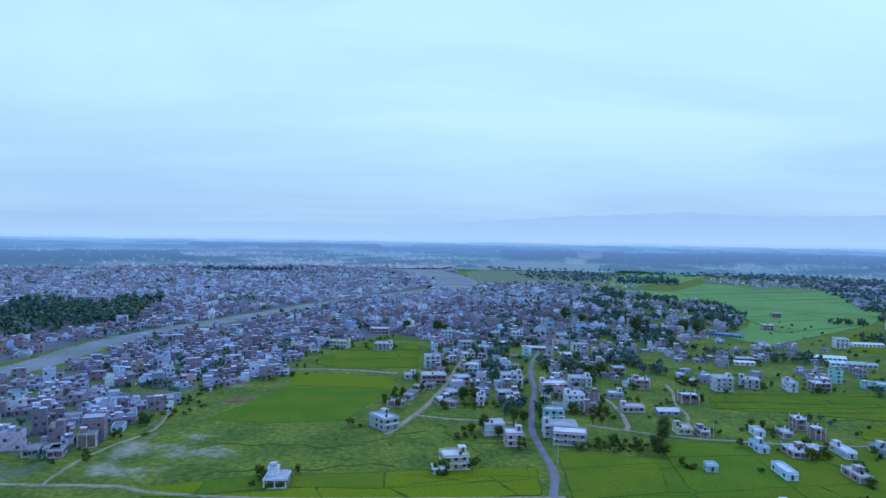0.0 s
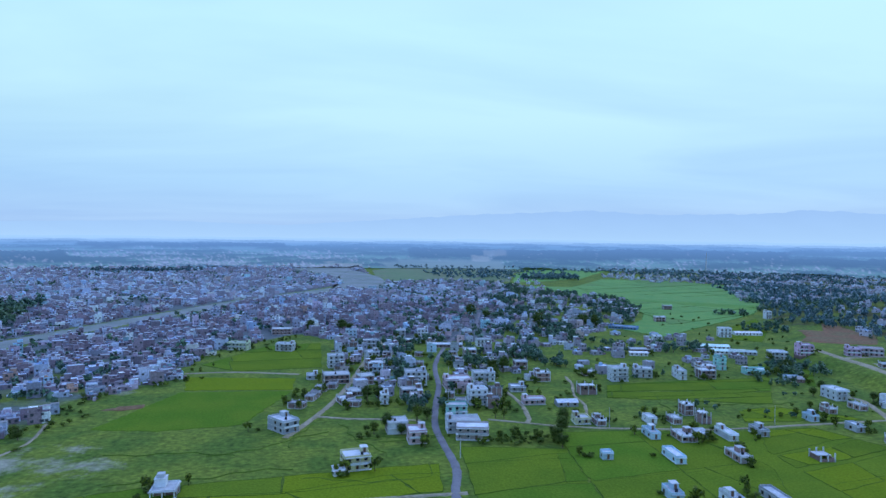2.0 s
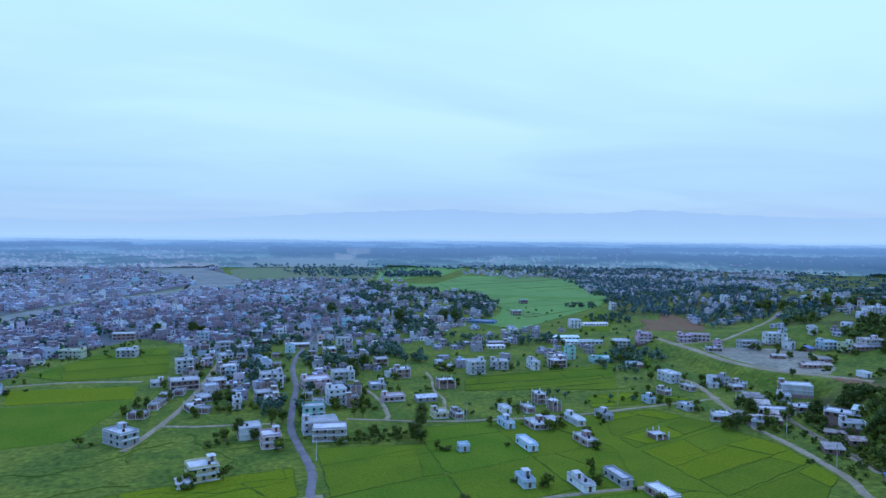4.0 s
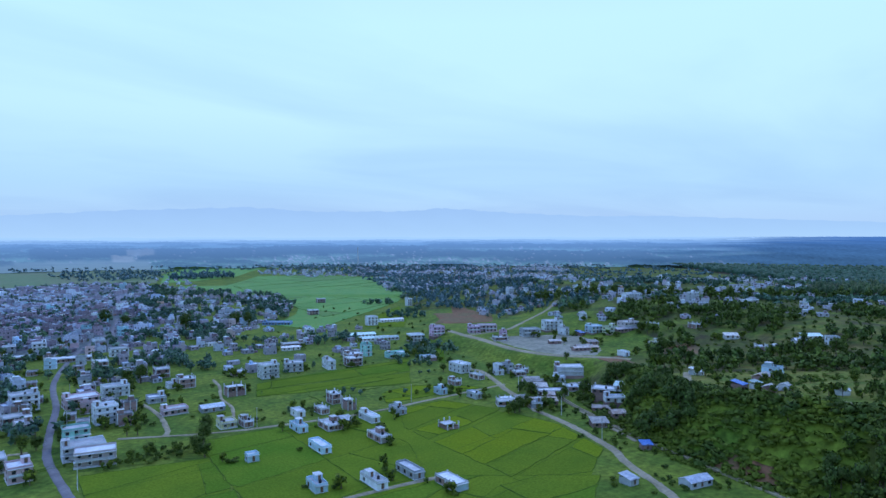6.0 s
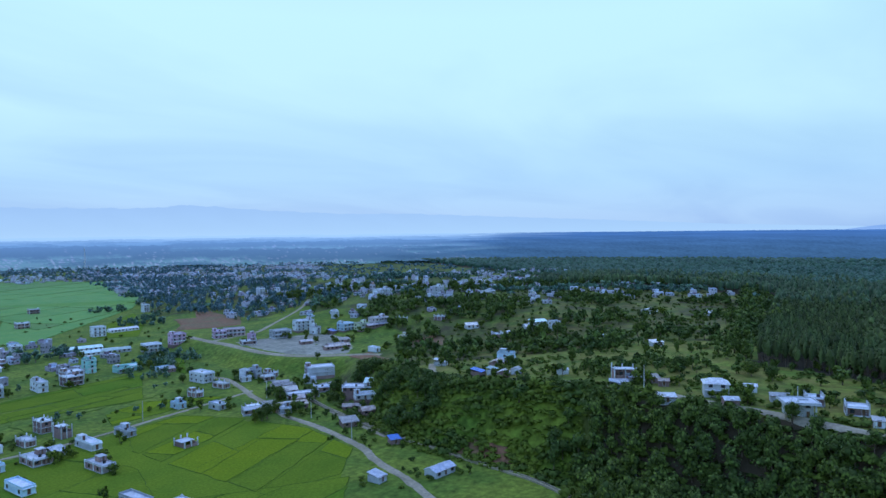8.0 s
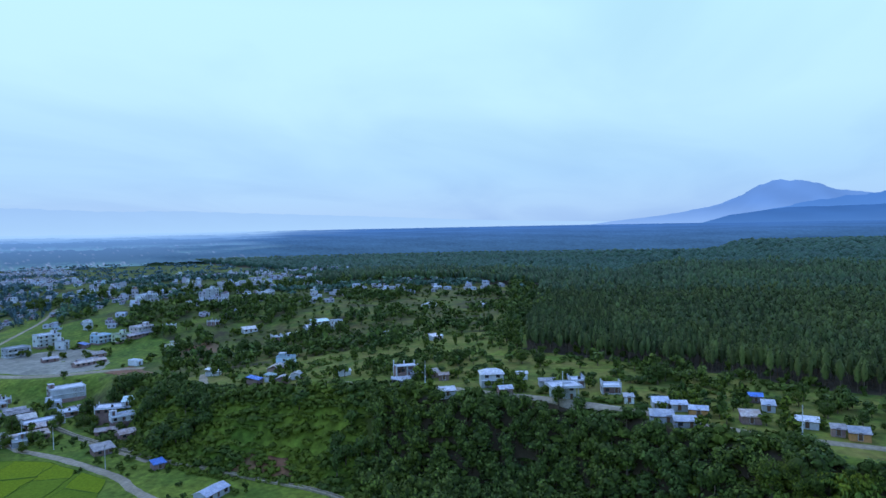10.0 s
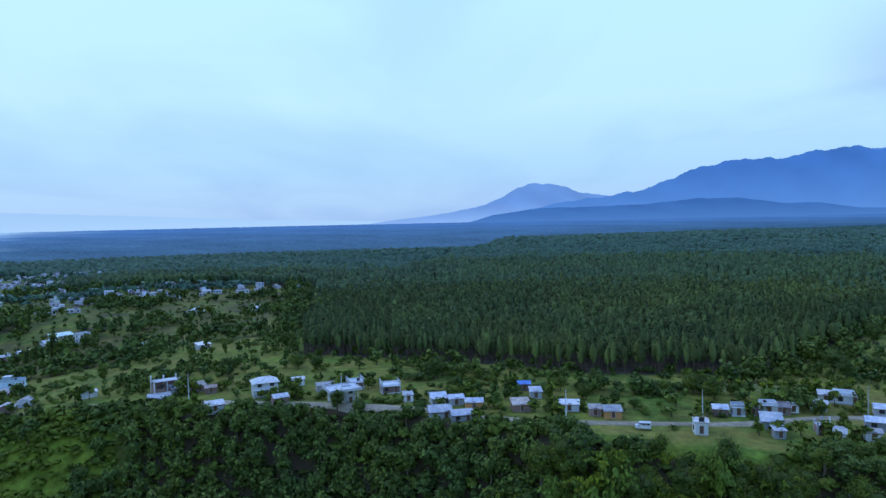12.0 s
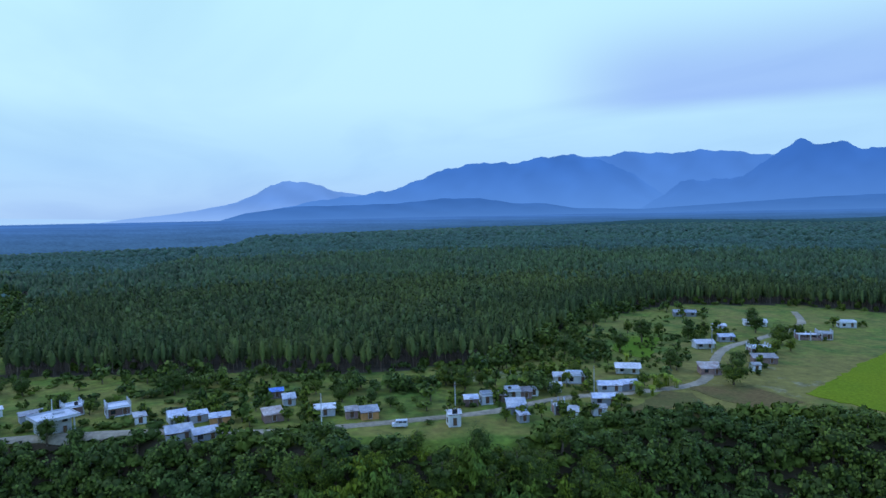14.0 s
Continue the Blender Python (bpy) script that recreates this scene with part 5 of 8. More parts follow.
def spires(name, x, y, heights, spreads, low, seg, rings, leaves, size, mat, label, rng, variants=10, trunk=False):
    """One object of many slender plantation trees: a ragged tapering crown with leaf sprays, and a bare trunk below."""
    protos = []
    for k in range(variants):
        v, f = [], []
        lean = rng.normal(0, 0.10, 2)
        for i in range(rings):
            u = i / rings if rings > 2 else 0.68 * i
            rad = (0.40, 0.90, 1.0, 0.72, 0.4)[i] if rings > 2 else (0.85, 0.85)[i]
            th = np.arange(seg) * 2 * np.pi / seg + i * 0.5
            rr = rad * rng.uniform(0.6, 1.25, seg)
            v += [(math.cos(t) * q + lean[0] * u, math.sin(t) * q + lean[1] * u, u + rng.uniform(-0.07, 0.07)) for t, q in zip(th, rr)]
        v.append((lean[0] + rng.normal(0, 0.12), lean[1] + rng.normal(0, 0.12), 1.0))
        for i in range(rings - 1):
            for j in range(seg):
                a, b = i * seg + j, i * seg + (j + 1) % seg
                f += [(a, b, b + seg), (a, b + seg, a + seg)]
        top = len(v) - 1
        f += [((rings - 1) * seg + j, (rings - 1) * seg + (j + 1) % seg, top) for j in range(seg)]
        v = np.array(v)
        shade = v * (1, 1, 0) + (0, 0, 0.25) + v * (0, 0, 0.55)
        shade /= np.linalg.norm(shade, axis=1)[:, None]
        crown = v * (0.74, 0.74, 0.95) if leaves else v
        f = np.array(f)
        if leaves:
            u = rng.random(leaves) ** 0.8
            rad = np.interp(u, [0, 0.3, 0.7, 0.9, 1.0], [0.5, 0.95, 0.9, 0.5, 0.1]) * rng.uniform(0.7, 1.2, leaves)
            t = rng.uniform(0, 6.28, leaves)
            d = np.column_stack([np.cos(t), np.sin(t), 0.35 + 0.5 * u])
            d /= np.linalg.norm(d, axis=1)[:, None]
            q, lf, ls = leaf_quads(np.column_stack([np.cos(t) * rad + lean[0] * u, np.sin(t) * rad + lean[1] * u, u]) * (1, 1, 5), d, size, rng)
            q = q / (1, 1, 5)
            f = np.concatenate([f, np.concatenate([lf[:, :3], lf[:, [0, 2, 3]]]) + len(crown)])
            crown, shade = np.concatenate([crown, q]), np.concatenate([shade, ls])
        bare = 0
        if trunk:
            th = np.arange(3) * 2.1
            tv = np.array([(0.10 * math.cos(t), 0.10 * math.sin(t), z) for z in (-low / (1 - low) * 1.03, 0.3) for t in th])
            tf = np.array([(j, (j + 1) % 3, 3 + (j + 1) % 3) for j in range(3)] + [(j, 3 + (j + 1) % 3, 3 + j) for j in range(3)])
            f, bare = np.concatenate([f, tf + len(crown)]), 6
            crown = np.concatenate([crown, tv])
            shade = np.concatenate([shade, tv * (10, 10, 0)])
        protos.append((crown, f, shade, bare))
    z = terrain(x, y)
    vs, fs, ns, mi, n = [], [], [], [], 0
    pick = rng.integers(0, variants, len(x))
    for k, (v, f, shade, bare) in enumerate(protos):
        idx = np.where(pick == k)[0]
        if not len(idx):
            continue
        a = rng.uniform(0, 6.28, len(idx))
        c, s = np.cos(a)[:, None], np.sin(a)[:, None]
        h, sp = heights[idx][:, None], spreads[idx][:, None]
        vs.append(np.stack([x[idx][:, None] + sp * (v[:, 0] * c - v[:, 1] * s), y[idx][:, None] + sp * (v[:, 0] * s + v[:, 1] * c), z[idx][:, None] + h * (low + (1 - low) * v[:, 2])], -1).reshape(-1, 3))
        ns.append(np.stack([shade[:, 0] * c - shade[:, 1] * s, shade[:, 0] * s + shade[:, 1] * c, shade[:, 2] + 0 * c], -1).reshape(-1, 3))
        fs.append((f[None] + (n + len(v) * np.arange(len(idx)))[:, None, None]).reshape(-1, 3))
        one = np.zeros(len(f), np.int32)
        if bare:
            one[-bare:] = 1
        mi.append(np.tile(one, len(idx)))
        n += len(v) * len(idx)
    me = mesh_of(name, np.concatenate(vs), np.concatenate(fs), [mat, TRUNK], np.concatenate(mi), flat=False, normals=np.concatenate(ns).astype(np.float32))
    return tagged(new(name, me), label, "forest", kind="stuff")


KINDS = [tree_kind(1, 11, 4.6, 2300, 0, LEAF["dark"], 0.21), tree_kind(2, 9, 4.0, 2200, 0, LEAF["mid"], 0.20), tree_kind(3, 13, 5.0, 2400, 0, LEAF["dark"], 0.22), tree_kind(4, 8, 3.4, 1900, 0, LEAF["light"], 0.18),
         tree_kind(5, 10, 5.2, 2300, 0, LEAF["mid"], 0.21), tree_kind(6, 14, 3.6, 2000, 0, LEAF["mid"], 0.20)]
BAMBOO = [bamboo_kind(11, 11.0, "bamboo"), bamboo_kind(12, 13.0, "bamboo"), bamboo_kind(13, 10.0, "light")]
TREE_WORDS = ["dark green broad-crowned tree", "green leafy tree with round crown", "tall dark green tree with dense crown", "small bright green tree", "spreading green tree with uneven crown", "slender tall green tree"]
made_trees = []


def tree(kind, x, y, scale=1.0, turn=0.0, z=None):
    bamboo = kind >= 10
    a, b = BAMBOO[kind - 10] if bamboo else KINDS[kind]
    root = new("bamboo_clump" if bamboo else "tree")
    root.empty_display_size = 1
    root.matrix_basis = pose(x, y, ground_z(x, y) - 0.1, 0, 0, turn) @ Matrix.Diagonal((scale, scale, scale * (0.92 + 0.16 * ((turn * 7) % 1)), 1))
    tagged(part("stand" if bamboo else "trunk", a, root), kind="stuff" if bamboo else "")
    part("foliage" if bamboo else "crown", b, root)
    made_trees.append((x, y))
    return tagged(root, ("arching green bamboo clump on the slope" if bamboo else TREE_WORDS[kind]), "bamboo" if bamboo else "tree", "bamboo clumps" if bamboo else "trees")


def scattered(rng, poly, gap, keep=1.0):
    """Jittered points inside a polygon, about gap metres apart."""
    p = np.array(poly, float)
    (x0, y0), (x1, y1) = p.min(0), p.max(0)
    gx, gy = np.meshgrid(np.arange(x0, x1, gap), np.arange(y0, y1, gap))
    x, y = gx.ravel() + rng.uniform(-0.48, 0.48, gx.size) * gap, gy.ravel() + rng.uniform(-0.48, 0.48, gx.size) * gap
    ok = inside(poly, x, y) & (rng.random(x.size) < keep)
    return x[ok], y[ok]


ALL_ROADS = [(ASPHALT, 4.4), (LANE, 3.0), (TOWN_LANE, 6.0)] + list(TRACKS.values())


def clear_of(x, y, houses=True, margin=2.0):
    """Points that stand clear of roads and houses."""
    ok = ~inside(OPEN_LAND, x, y)
    for line, width in ALL_ROADS:
        ok &= line_distance(line, x, y) > width / 2 + margin
    if houses:
        for hx, hy, r in made_houses:
            ok &= (x - hx) ** 2 + (y - hy) ** 2 > (r + margin * 0.6) ** 2
    return ok


def many_trees(name, x, y, heights, spreads, leaves, size, mat, label, category, rng, low=0.30, trunk=True, variants=8, lobes=5):
    """One object of many trees: each a copy of one of a few small crowns, turned and scaled, with its trunk."""
    protos = []
    tall = float(np.mean(heights * (1 - low) / spreads))
    for k in range(variants):
        if lobes == 1:
            c, r = np.array([(0, 0, tall * 0.42)]), np.array([1.0])
            d = rng.normal(0, 1, (leaves, 3)) * (1, 1, 0.6) + (0, 0, 0.7)
            d /= np.linalg.norm(d, axis=1)[:, None]
            p = c + d * rng.uniform(0.75, 1.05, (leaves, 1)) * (1, 1, tall * 0.55)
        else:
            p, d, c, r = crown_points(rng, leaves, lobes, 1.0, tall, 0.0)
        v, f, shade = leaf_quads(p, d, size, rng)
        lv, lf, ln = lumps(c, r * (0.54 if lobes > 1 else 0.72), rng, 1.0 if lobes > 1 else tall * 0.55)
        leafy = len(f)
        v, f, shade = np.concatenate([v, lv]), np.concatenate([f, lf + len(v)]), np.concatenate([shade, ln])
        v = v / (1, 1, tall)
        if trunk:
            tv, tf = tube([(0, 0, -low / (1 - low) * 1.02), (0, 0, 0.35)], [0.075, 0.04], 4)
            v, f = joined([(v, f), (tv, tf)])
            shade = np.concatenate([shade, tv * (1, 1, 0) / np.linalg.norm(tv * (1, 1, 0), axis=1)[:, None]])
        protos.append((v, f, (leafy, len(f) - (4 if trunk else 0)), shade))
    z = terrain(x, y)
    vs, fs, mi, ns, n = [], [], [], [], 0
    pick = rng.integers(0, variants, len(x))
    for k, (v, f, crown, shade) in enumerate(protos):
        idx = np.where(pick == k)[0]
        if not len(idx):
            continue
        a = rng.uniform(0, 6.28, len(idx))
        c, s = np.cos(a)[:, None], np.sin(a)[:, None]
        h, sp = heights[idx][:, None], spreads[idx][:, None]
        vx, vy, vz = v[None, :, 0], v[None, :, 1], v[None, :, 2]
        out = np.stack([x[idx][:, None] + sp * (vx * c - vy * s), y[idx][:, None] + sp * (vx * s + vy * c), z[idx][:, None] + h * (low + (1 - low) * vz)], -1)
        vs.append(out.reshape(-1, 3))
        ns.append(np.stack([shade[:, 0] * c - shade[:, 1] * s, shade[:, 0] * s + shade[:, 1] * c, shade[:, 2] + 0 * c], -1).reshape(-1, 3))
        m = len(v)
        fs.append((f[None] + (n + m * np.arange(len(idx)))[:, None, None]).reshape(-1, 4))
        one = np.zeros(len(f), np.int32)
        # the inner lumps get the tone painted as crown shade
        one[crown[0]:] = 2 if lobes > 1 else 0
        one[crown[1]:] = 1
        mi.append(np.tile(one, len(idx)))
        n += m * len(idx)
    me = mesh_of(name, np.concatenate(vs), np.concatenate(fs), [mat, TRUNK, INNER_SHADE if mat not in (FOREST_MID, HAZE_LEAF) else mat], np.concatenate(mi), flat=False, normals=np.concatenate(ns).astype(np.float32))
    return tagged(new(name, me), label, category, kind="stuff")


# ---- the houses of the plan ----
# plain, centre
house(-4.7, 254.0, 14, 9.9, 9.0, 2, "flat", "cream")
house(-38.4, 304.9, 40, 8.0, 13.0, 2, "flat", "grey")
house(-66.6, 230.7, 5, 7.8, 9.0, 1, "open", "white")
house(12.0, 299.4, 5, 9.0, 9.0, 2, "brickw", "brick")
house(20.1, 284.9, 5, 7.5, 9.0, 2, "flat", "pink")
house(40.6, 314.8, 0, 9.9, 8.0, 3, "flat", "teal")
house(41.7, 299.5, 0, 14.7, 10.0, 2, "flat", "white")
house(44.5, 288.1, -8, 13.9, 9.0, 2, "flat", "rose")
house(25.8, 394.2, 5, 12.3, 9.0, 3, "flat", "white")
house(21.5, 361.1, 5, 11.1, 8.0, 2, "brick", "brick")
house(23.8, 346.9, 5, 6.7, 8.0, 2, "flat", "rose")
house(49.6, 385.4, 5, 15.4, 11.0, 2, "flat", "pink")
house(67.4, 402.0, 5, 12.6, 9.0, 2, "flat", "white")
house(55.5, 347.5, 5, 9.4, 9.0, 3, "flat", "white")
house(-24.1, 449.0, 10, 10.4, 9.0, 3, "flat", "white")
house(-21.1, 402.2, 10, 15.0, 11.0, 2, "brick", "brick")
house(-35.9, 412.1, 10, 6.8, 6.0, 1, "flat", "white")
house(-0.4, 476.9, 20, 8.7, 9.0, 2, "flat", "grey")
house(1.6, 437.5, 20, 11.2, 8.0, 2, "brick", "brick")
house(-3.8, 396.9, 20, 8.5, 8.0, 2, "brick", "brick")
house(-9.3, 369.5, 20, 6.8, 8.0, 1, "brick", "brick")
house(-12.9, 352.2, 20, 7.1, 9.0, 1, "brick", "brick")
house(7.1, 349.9, 5, 4.2, 6.0, 2, "flat", "white")
house(-65.6, 513.8, -15, 12.7, 8.0, 2, "flat", "white")
house(-101.2, 520.3, -10, 15.0, 9.0, 2, "flat", "green")
house(85.0, 345.2, 0, 11.6, 7.0, 1, "flat", "pink")
house(82.6, 374.8, 0, 8.5, 8.0, 1, "flat", "grey")
house(103.3, 400.4, 0, 8.6, 8.0, 2, "brick", "brick")
house(96.4, 403.0, 0, 5.5, 6.0, 1, "flat", "white")
house(97.7, 436.6, 0, 7.9, 8.0, 2, "brick", "brick")
house(136.9, 415.2, 0, 6.8, 6.0, 1, "brick", "brick")
house(150.6, 398.9, 0, 10.4, 9.0, 3, "flat", "white")
house(170.4, 408.9, -15, 11.1, 9.0, 2, "flat", "white")
house(192.4, 404.1, -8, 5.0, 14.0, 2, "flat", "white")
house(209.2, 403.0, 0, 9.3, 8.0, 2, "brick", "brick")
house(232.4, 429.1, 0, 5.3, 8.0, 3, "flat", "teal")
house(244.6, 412.3, 0, 8.7, 8.0, 1, "flat", "teal")
house(120.3, 365.8, 0, 9.2, 7.0, 2, "ruin", "brick")
house(101.3, 340.4, 0, 10.9, 7.0, 1, "tin", "bluetin")
house(99.2, 308.6, 0, 7.1, 8.0, 1, "flat", "cream")
house(106.9, 305.5, 0, 4.2, 8.0, 1, "brick", "brick")
house(93.7, 257.5, 0, 4.2, 4.0, 1, "flat", "blue")
house(132.3, 307.6, 0, 4.2, 8.0, 1, "flat", "white")
house(123.6, 285.2, 0, 4.2, 11.0, 1, "flat", "blue")
house(143.8, 306.1, 0, 4.2, 8.0, 1, "brick", "brick")
house(156.5, 320.1, 0, 4.5, 7.0, 2, "brick", "brick")
house(157.8, 305.3, 0, 4.3, 7.0, 2, "ruin", "brick")
house(136.5, 280.3, 0, 6.9, 11.0, 1, "brick", "brick")
house(144.8, 281.6, 0, 4.8, 6.0, 1, "tin", "bluetin")
house(120.3, 255.2, 0, 4.2, 13.0, 1, "flat", "blue")
house(156.7, 282.0, 0, 4.2, 13.0, 1, "flat", "white")
house(146.1, 253.3, 0, 4.8, 12.0, 1, "brickw", "rose")
house(70.5, 484.7, 0, 8.6, 9.0, 2, "brick", "brick")
house(29.9, 549.6, 0, 20.4, 9.0, 1, "brick", "brick")
house(56.4, 525.6, -5, 28.0, 9.0, 1, "brick", "brick")
house(88.1, 530.1, 0, 12.0, 9.0, 2, "flat", "white")
house(41.8, 571.3, 0, 9.1, 8.0, 3, "flat", "white")
house(23.7, 584.5, 0, 8.1, 8.0, 2, "flat", "white")
house(-18.7, 569.6, 0, 9.3, 9.0, 3, "flat", "blue")
house(-79.9, 598.2, 0, 16.7, 9.0, 2, "brick", "brick")
house(-43.7, 587.9, 0, 6.0, 7.0, 2, "flat", "grey")
house(-94.7, 660.8, 0, 6.2, 8.0, 3, "flat", "white")
house(-3.8, 529.9, 15, 16.1, 9.0, 2, "flat", "grey")
# colony and fields further right
house(102.5, 217.4, -3, 4.3, 9.0, 1, "flat", "blue")
house(120.2, 210.1, 0, 4.2, 12.4, 1, "flat", "white")
house(135.5, 211.6, 0, 4.2, 12.8, 1, "flat", "grey")
house(141.3, 194.0, 0, 5.1, 12.0, 1, "brickw", "blue")
house(179.5, 250.6, 0, 5.9, 7.0, 1, "ruin", "rose")
house(173.8, 285.2, 0, 4.2, 9.8, 1, "flat", "grey")
house(212.6, 305.8, 0, 4.2, 7.0, 1, "flat", "blue")
house(230.9, 318.4, 0, 4.4, 7.0, 1, "brick", "brick")
house(251.3, 324.4, 0, 4.4, 9.0, 1, "brick", "brick")
house(255.1, 346.9, 0, 7.7, 13.0, 2, "flat", "white")
house(222.2, 288.2, 0, 4.2, 8.0, 1, "flat", "grey")
house(230.2, 271.2, -20, 6.3, 6.0, 1, "ruin", "white")
house(235.5, 265.7, -20, 6.7, 6.0, 1, "tin", "greytin")
house(272.3, 330.6, 0, 4.2, 4.3, 2, "flat", "white")
house(278.0, 328.3, 0, 4.2, 7.0, 2, "flat", "grey")
house(284.9, 322.7, 0, 4.9, 7.0, 1, "brick", "brick")
house(272.3, 299.8, -35, 9.0, 4.0, 1, "tin", "greytin")
house(262.6, 281.2, -35, 7.2, 6.0, 1, "tin", "greytin")
house(253.2, 265.4, -35, 6.4, 6.0, 1, "tin", "rust")
house(235.6, 255.1, -35, 5.3, 6.0, 1, "flat", "grey")
house(298.2, 295.4, -35, 15.8, 9.0, 2, "brickw", "brick")
house(286.5, 291.4, -35, 6.5, 6.0, 1, "flat", "white")
house(283.2, 272.4, -20, 9.9, 5.0, 1, "tin", "greytin")
house(271.3, 242.3, -60, 12.4, 8.0, 1, "brick", "brick")
house(274.7, 236.3, -60, 4.6, 6.0, 1, "tin", "bluegreen")
house(256.1, 231.2, -55, 8.5, 5.0, 1, "tin", "rust")
house(253.4, 219.2, -30, 6.4, 7.0, 1, "tin", "rust")
house(236.1, 214.5, -30, 7.4, 6.0, 1, "tin", "greytin")
house(210.2, 147.4, -8, 10.0, 5.6, 1, "tin", "bluetin")
house(192.7, 161.3, 0, 4.2, 5.1, 1, "tin", "bluetin")
house(227.5, 182.0, -30, 4.2, 4.0, 1, "tin", "tarp")
# pink houses, teal barns and ramp area
house(313.6, 459.9, -10, 9.5, 10.0, 3, "flat", "purple")
house(338.9, 443.4, -25, 9.2, 9.0, 2, "flat", "purple")
house(352.8, 443.7, -30, 15.0, 9.0, 2, "flat", "pink")
house(296.2, 465.2, -10, 11.6, 10.0, 2, "flat", "white")
house(312.8, 570.8, -10, 10.1, 9.0, 3, "flat", "white")
house(340.5, 581.4, -8, 24.3, 8.0, 1, "tin", "white")
house(271.5, 511.4, -15, 22.2, 12.0, 1, "tin", "bluegreen")
house(270.0, 487.7, -15, 25.8, 10.0, 1, "tin", "bluegreen")
house(279.8, 483.9, -15, 19.3, 8.0, 1, "tin", "bluegreen")
house(234.8, 433.2, 0, 4.5, 7.0, 3, "flat", "teal")
house(215.8, 416.3, 0, 10.6, 8.0, 2, "brick", "brick")
house(249.2, 415.0, -10, 14.4, 9.0, 1, "flat", "teal")
house(261.5, 388.3, -10, 4.2, 7.0, 1, "tin", "greytin")
house(239.7, 623.8, -37, 26.9, 9.0, 1, "flat", "brightblue")
house(238.7, 544.7, -10, 7.2, 8.0, 2, "flat", "white")
house(204.5, 497.0, -10, 16.3, 8.0, 1, "brick", "brick")
house(197.0, 481.1, -10, 13.5, 4.0, 1, "tin", "white")
house(358.3, 790.3, -10, 9.9, 8.0, 2, "brick", "brick")
house(297.4, 757.6, -10, 18.5, 10.0, 2, "brick", "brick")
house(299.3, 677.5, -10, 10.4, 9.0, 2, "brick", "brick")
house(432.6, 699.0, -10, 6.4, 8.0, 3, "flat", "white")
house(387.8, 403.6, -15, 14.4, 9.0, 3, "flat", "white")
house(363.2, 402.5, -15, 13.9, 9.0, 2, "flat", "grey")
house(339.2, 406.5, -15, 4.2, 5.6, 2, "flat", "purple")
house(396.7, 366.7, -10, 10.1, 9.0, 2, "flat", "blue")
house(398.1, 351.3, -10, 8.6, 9.0, 2, "flat", "green")
house(413.3, 347.8, -10, 13.0, 9.0, 2, "flat", "rose")
house(351.2, 362.5, -25, 8.5, 5.0, 1, "tin", "greytin")
house(386.1, 370.7, 0, 4.7, 6.0, 1, "tin", "tarp")
house(347.8, 330.5, -20, 11.7, 6.0, 1, "tin", "greytin")
house(365.8, 339.9, -20, 8.4, 5.0, 1, "tin", "greytin")
house(382.2, 385.0, 0, 4.2, 8.0, 2, "flat", "white")
house(423.6, 403.9, 0, 4.2, 4.8, 2, "flat", "white")
house(342.6, 291.6, -10, 4.2, 7.0, 1, "flat", "white")
house(384.4, 299.6, 0, 6.6, 7.0, 1, "flat", "cream")
house(424.0, 333.4, 0, 4.2, 8.0, 1, "brick", "brick")
house(437.0, 306.3, 0, 5.9, 7.0, 1, "brick", "brick")
house(514.0, 428.5, 0, 17.4, 9.0, 2, "flat", "white")
house(539.6, 379.9, 0, 7.5, 8.0, 3, "flat", "white")
house(542.6, 639.8, 0, 6.7, 8.0, 3, "flat", "white")
house(567.4, 342.4, 0, 17.1, 8.0, 1, "flat", "white")
house(548.6, 434.0, 0, 8.9, 8.0, 1, "flat", "white")
# terrace, north
house(296.4, 207.2, 15, 4.2, 6.0, 1, "tin", "white")
house(270.3, 168.7, 5, 4.2, 5.2, 1, "tin", "tarp")
house(275.5, 163.6, 5, 4.6, 5.0, 1, "tin", "bluegreen")
house(267.4, 154.0, 20, 4.2, 5.0, 1, "tin", "greytin")
house(307.7, 178.1, 10, 20.3, 6.0, 1, "tin", "rust")
house(309.6, 176.6, 10, 4.6, 8.0, 2, "flat", "blue")
house(274.9, 151.8, 10, 4.2, 4.0, 1, "tin", "white")
house(274.5, 130.5, 30, 4.2, 5.4, 1, "tin", "white")
house(253.9, 99.1, 20, 4.2, 5.4, 1, "tin", "bluetin")
house(269.2, 102.1, -59, 8.1, 6, 2, "ruin", "brick")
house(269.2, 98.3, -53, 4.4, 3.7, 1, "tin", "bluetin")
house(258.5, 100.2, -59, 6.2, 3.7, 1, "tin", "bluetin")
house(270.2, 91.5, -54, 4.4, 3.7, 1, "tin", "greytin")
house(265.9, 86.0, -69, 3.6, 3.3, 1, "tin", "rust")
house(248.9, 80.2, -59, 5.5, 4.9, 1, "tin", "white")
house(259.3, 66.5, -70, 7.8, 6.1, 2, "hip", "white")
house(249.8, 59.8, -63, 4.5, 4.1, 1, "tin", "redwall")
house(271.8, 57.8, -70, 3.9, 3.3, 1, "tin", "white")
house(262.4, 47.3, -73, 5.6, 3.7, 1, "tin", "white")
house(247.7, 40.0, -65, 8.7, 7.4, 2, "deck", "white")
house(263.8, 37.4, -73, 5.0, 4.9, 1, "brick", "brick")
house(257.8, 25.4, -80, 6.0, 5.3, 1, "brick", "brick")
house(245.7, 19.5, -80, 2.9, 2.9, 1, "tin", "white")
house(242.6, 10.4, -80, 4.3, 4.9, 1, "gable", "bluetin")
house(240.4, 5.1, -81, 4.6, 4.1, 1, "tin", "bluetin")
house(235.7, -0.2, -92, 5.1, 4.1, 1, "tin", "orange")
house(231.2, 10.3, -85, 6.4, 6.6, 1, "tin", "bluetin")
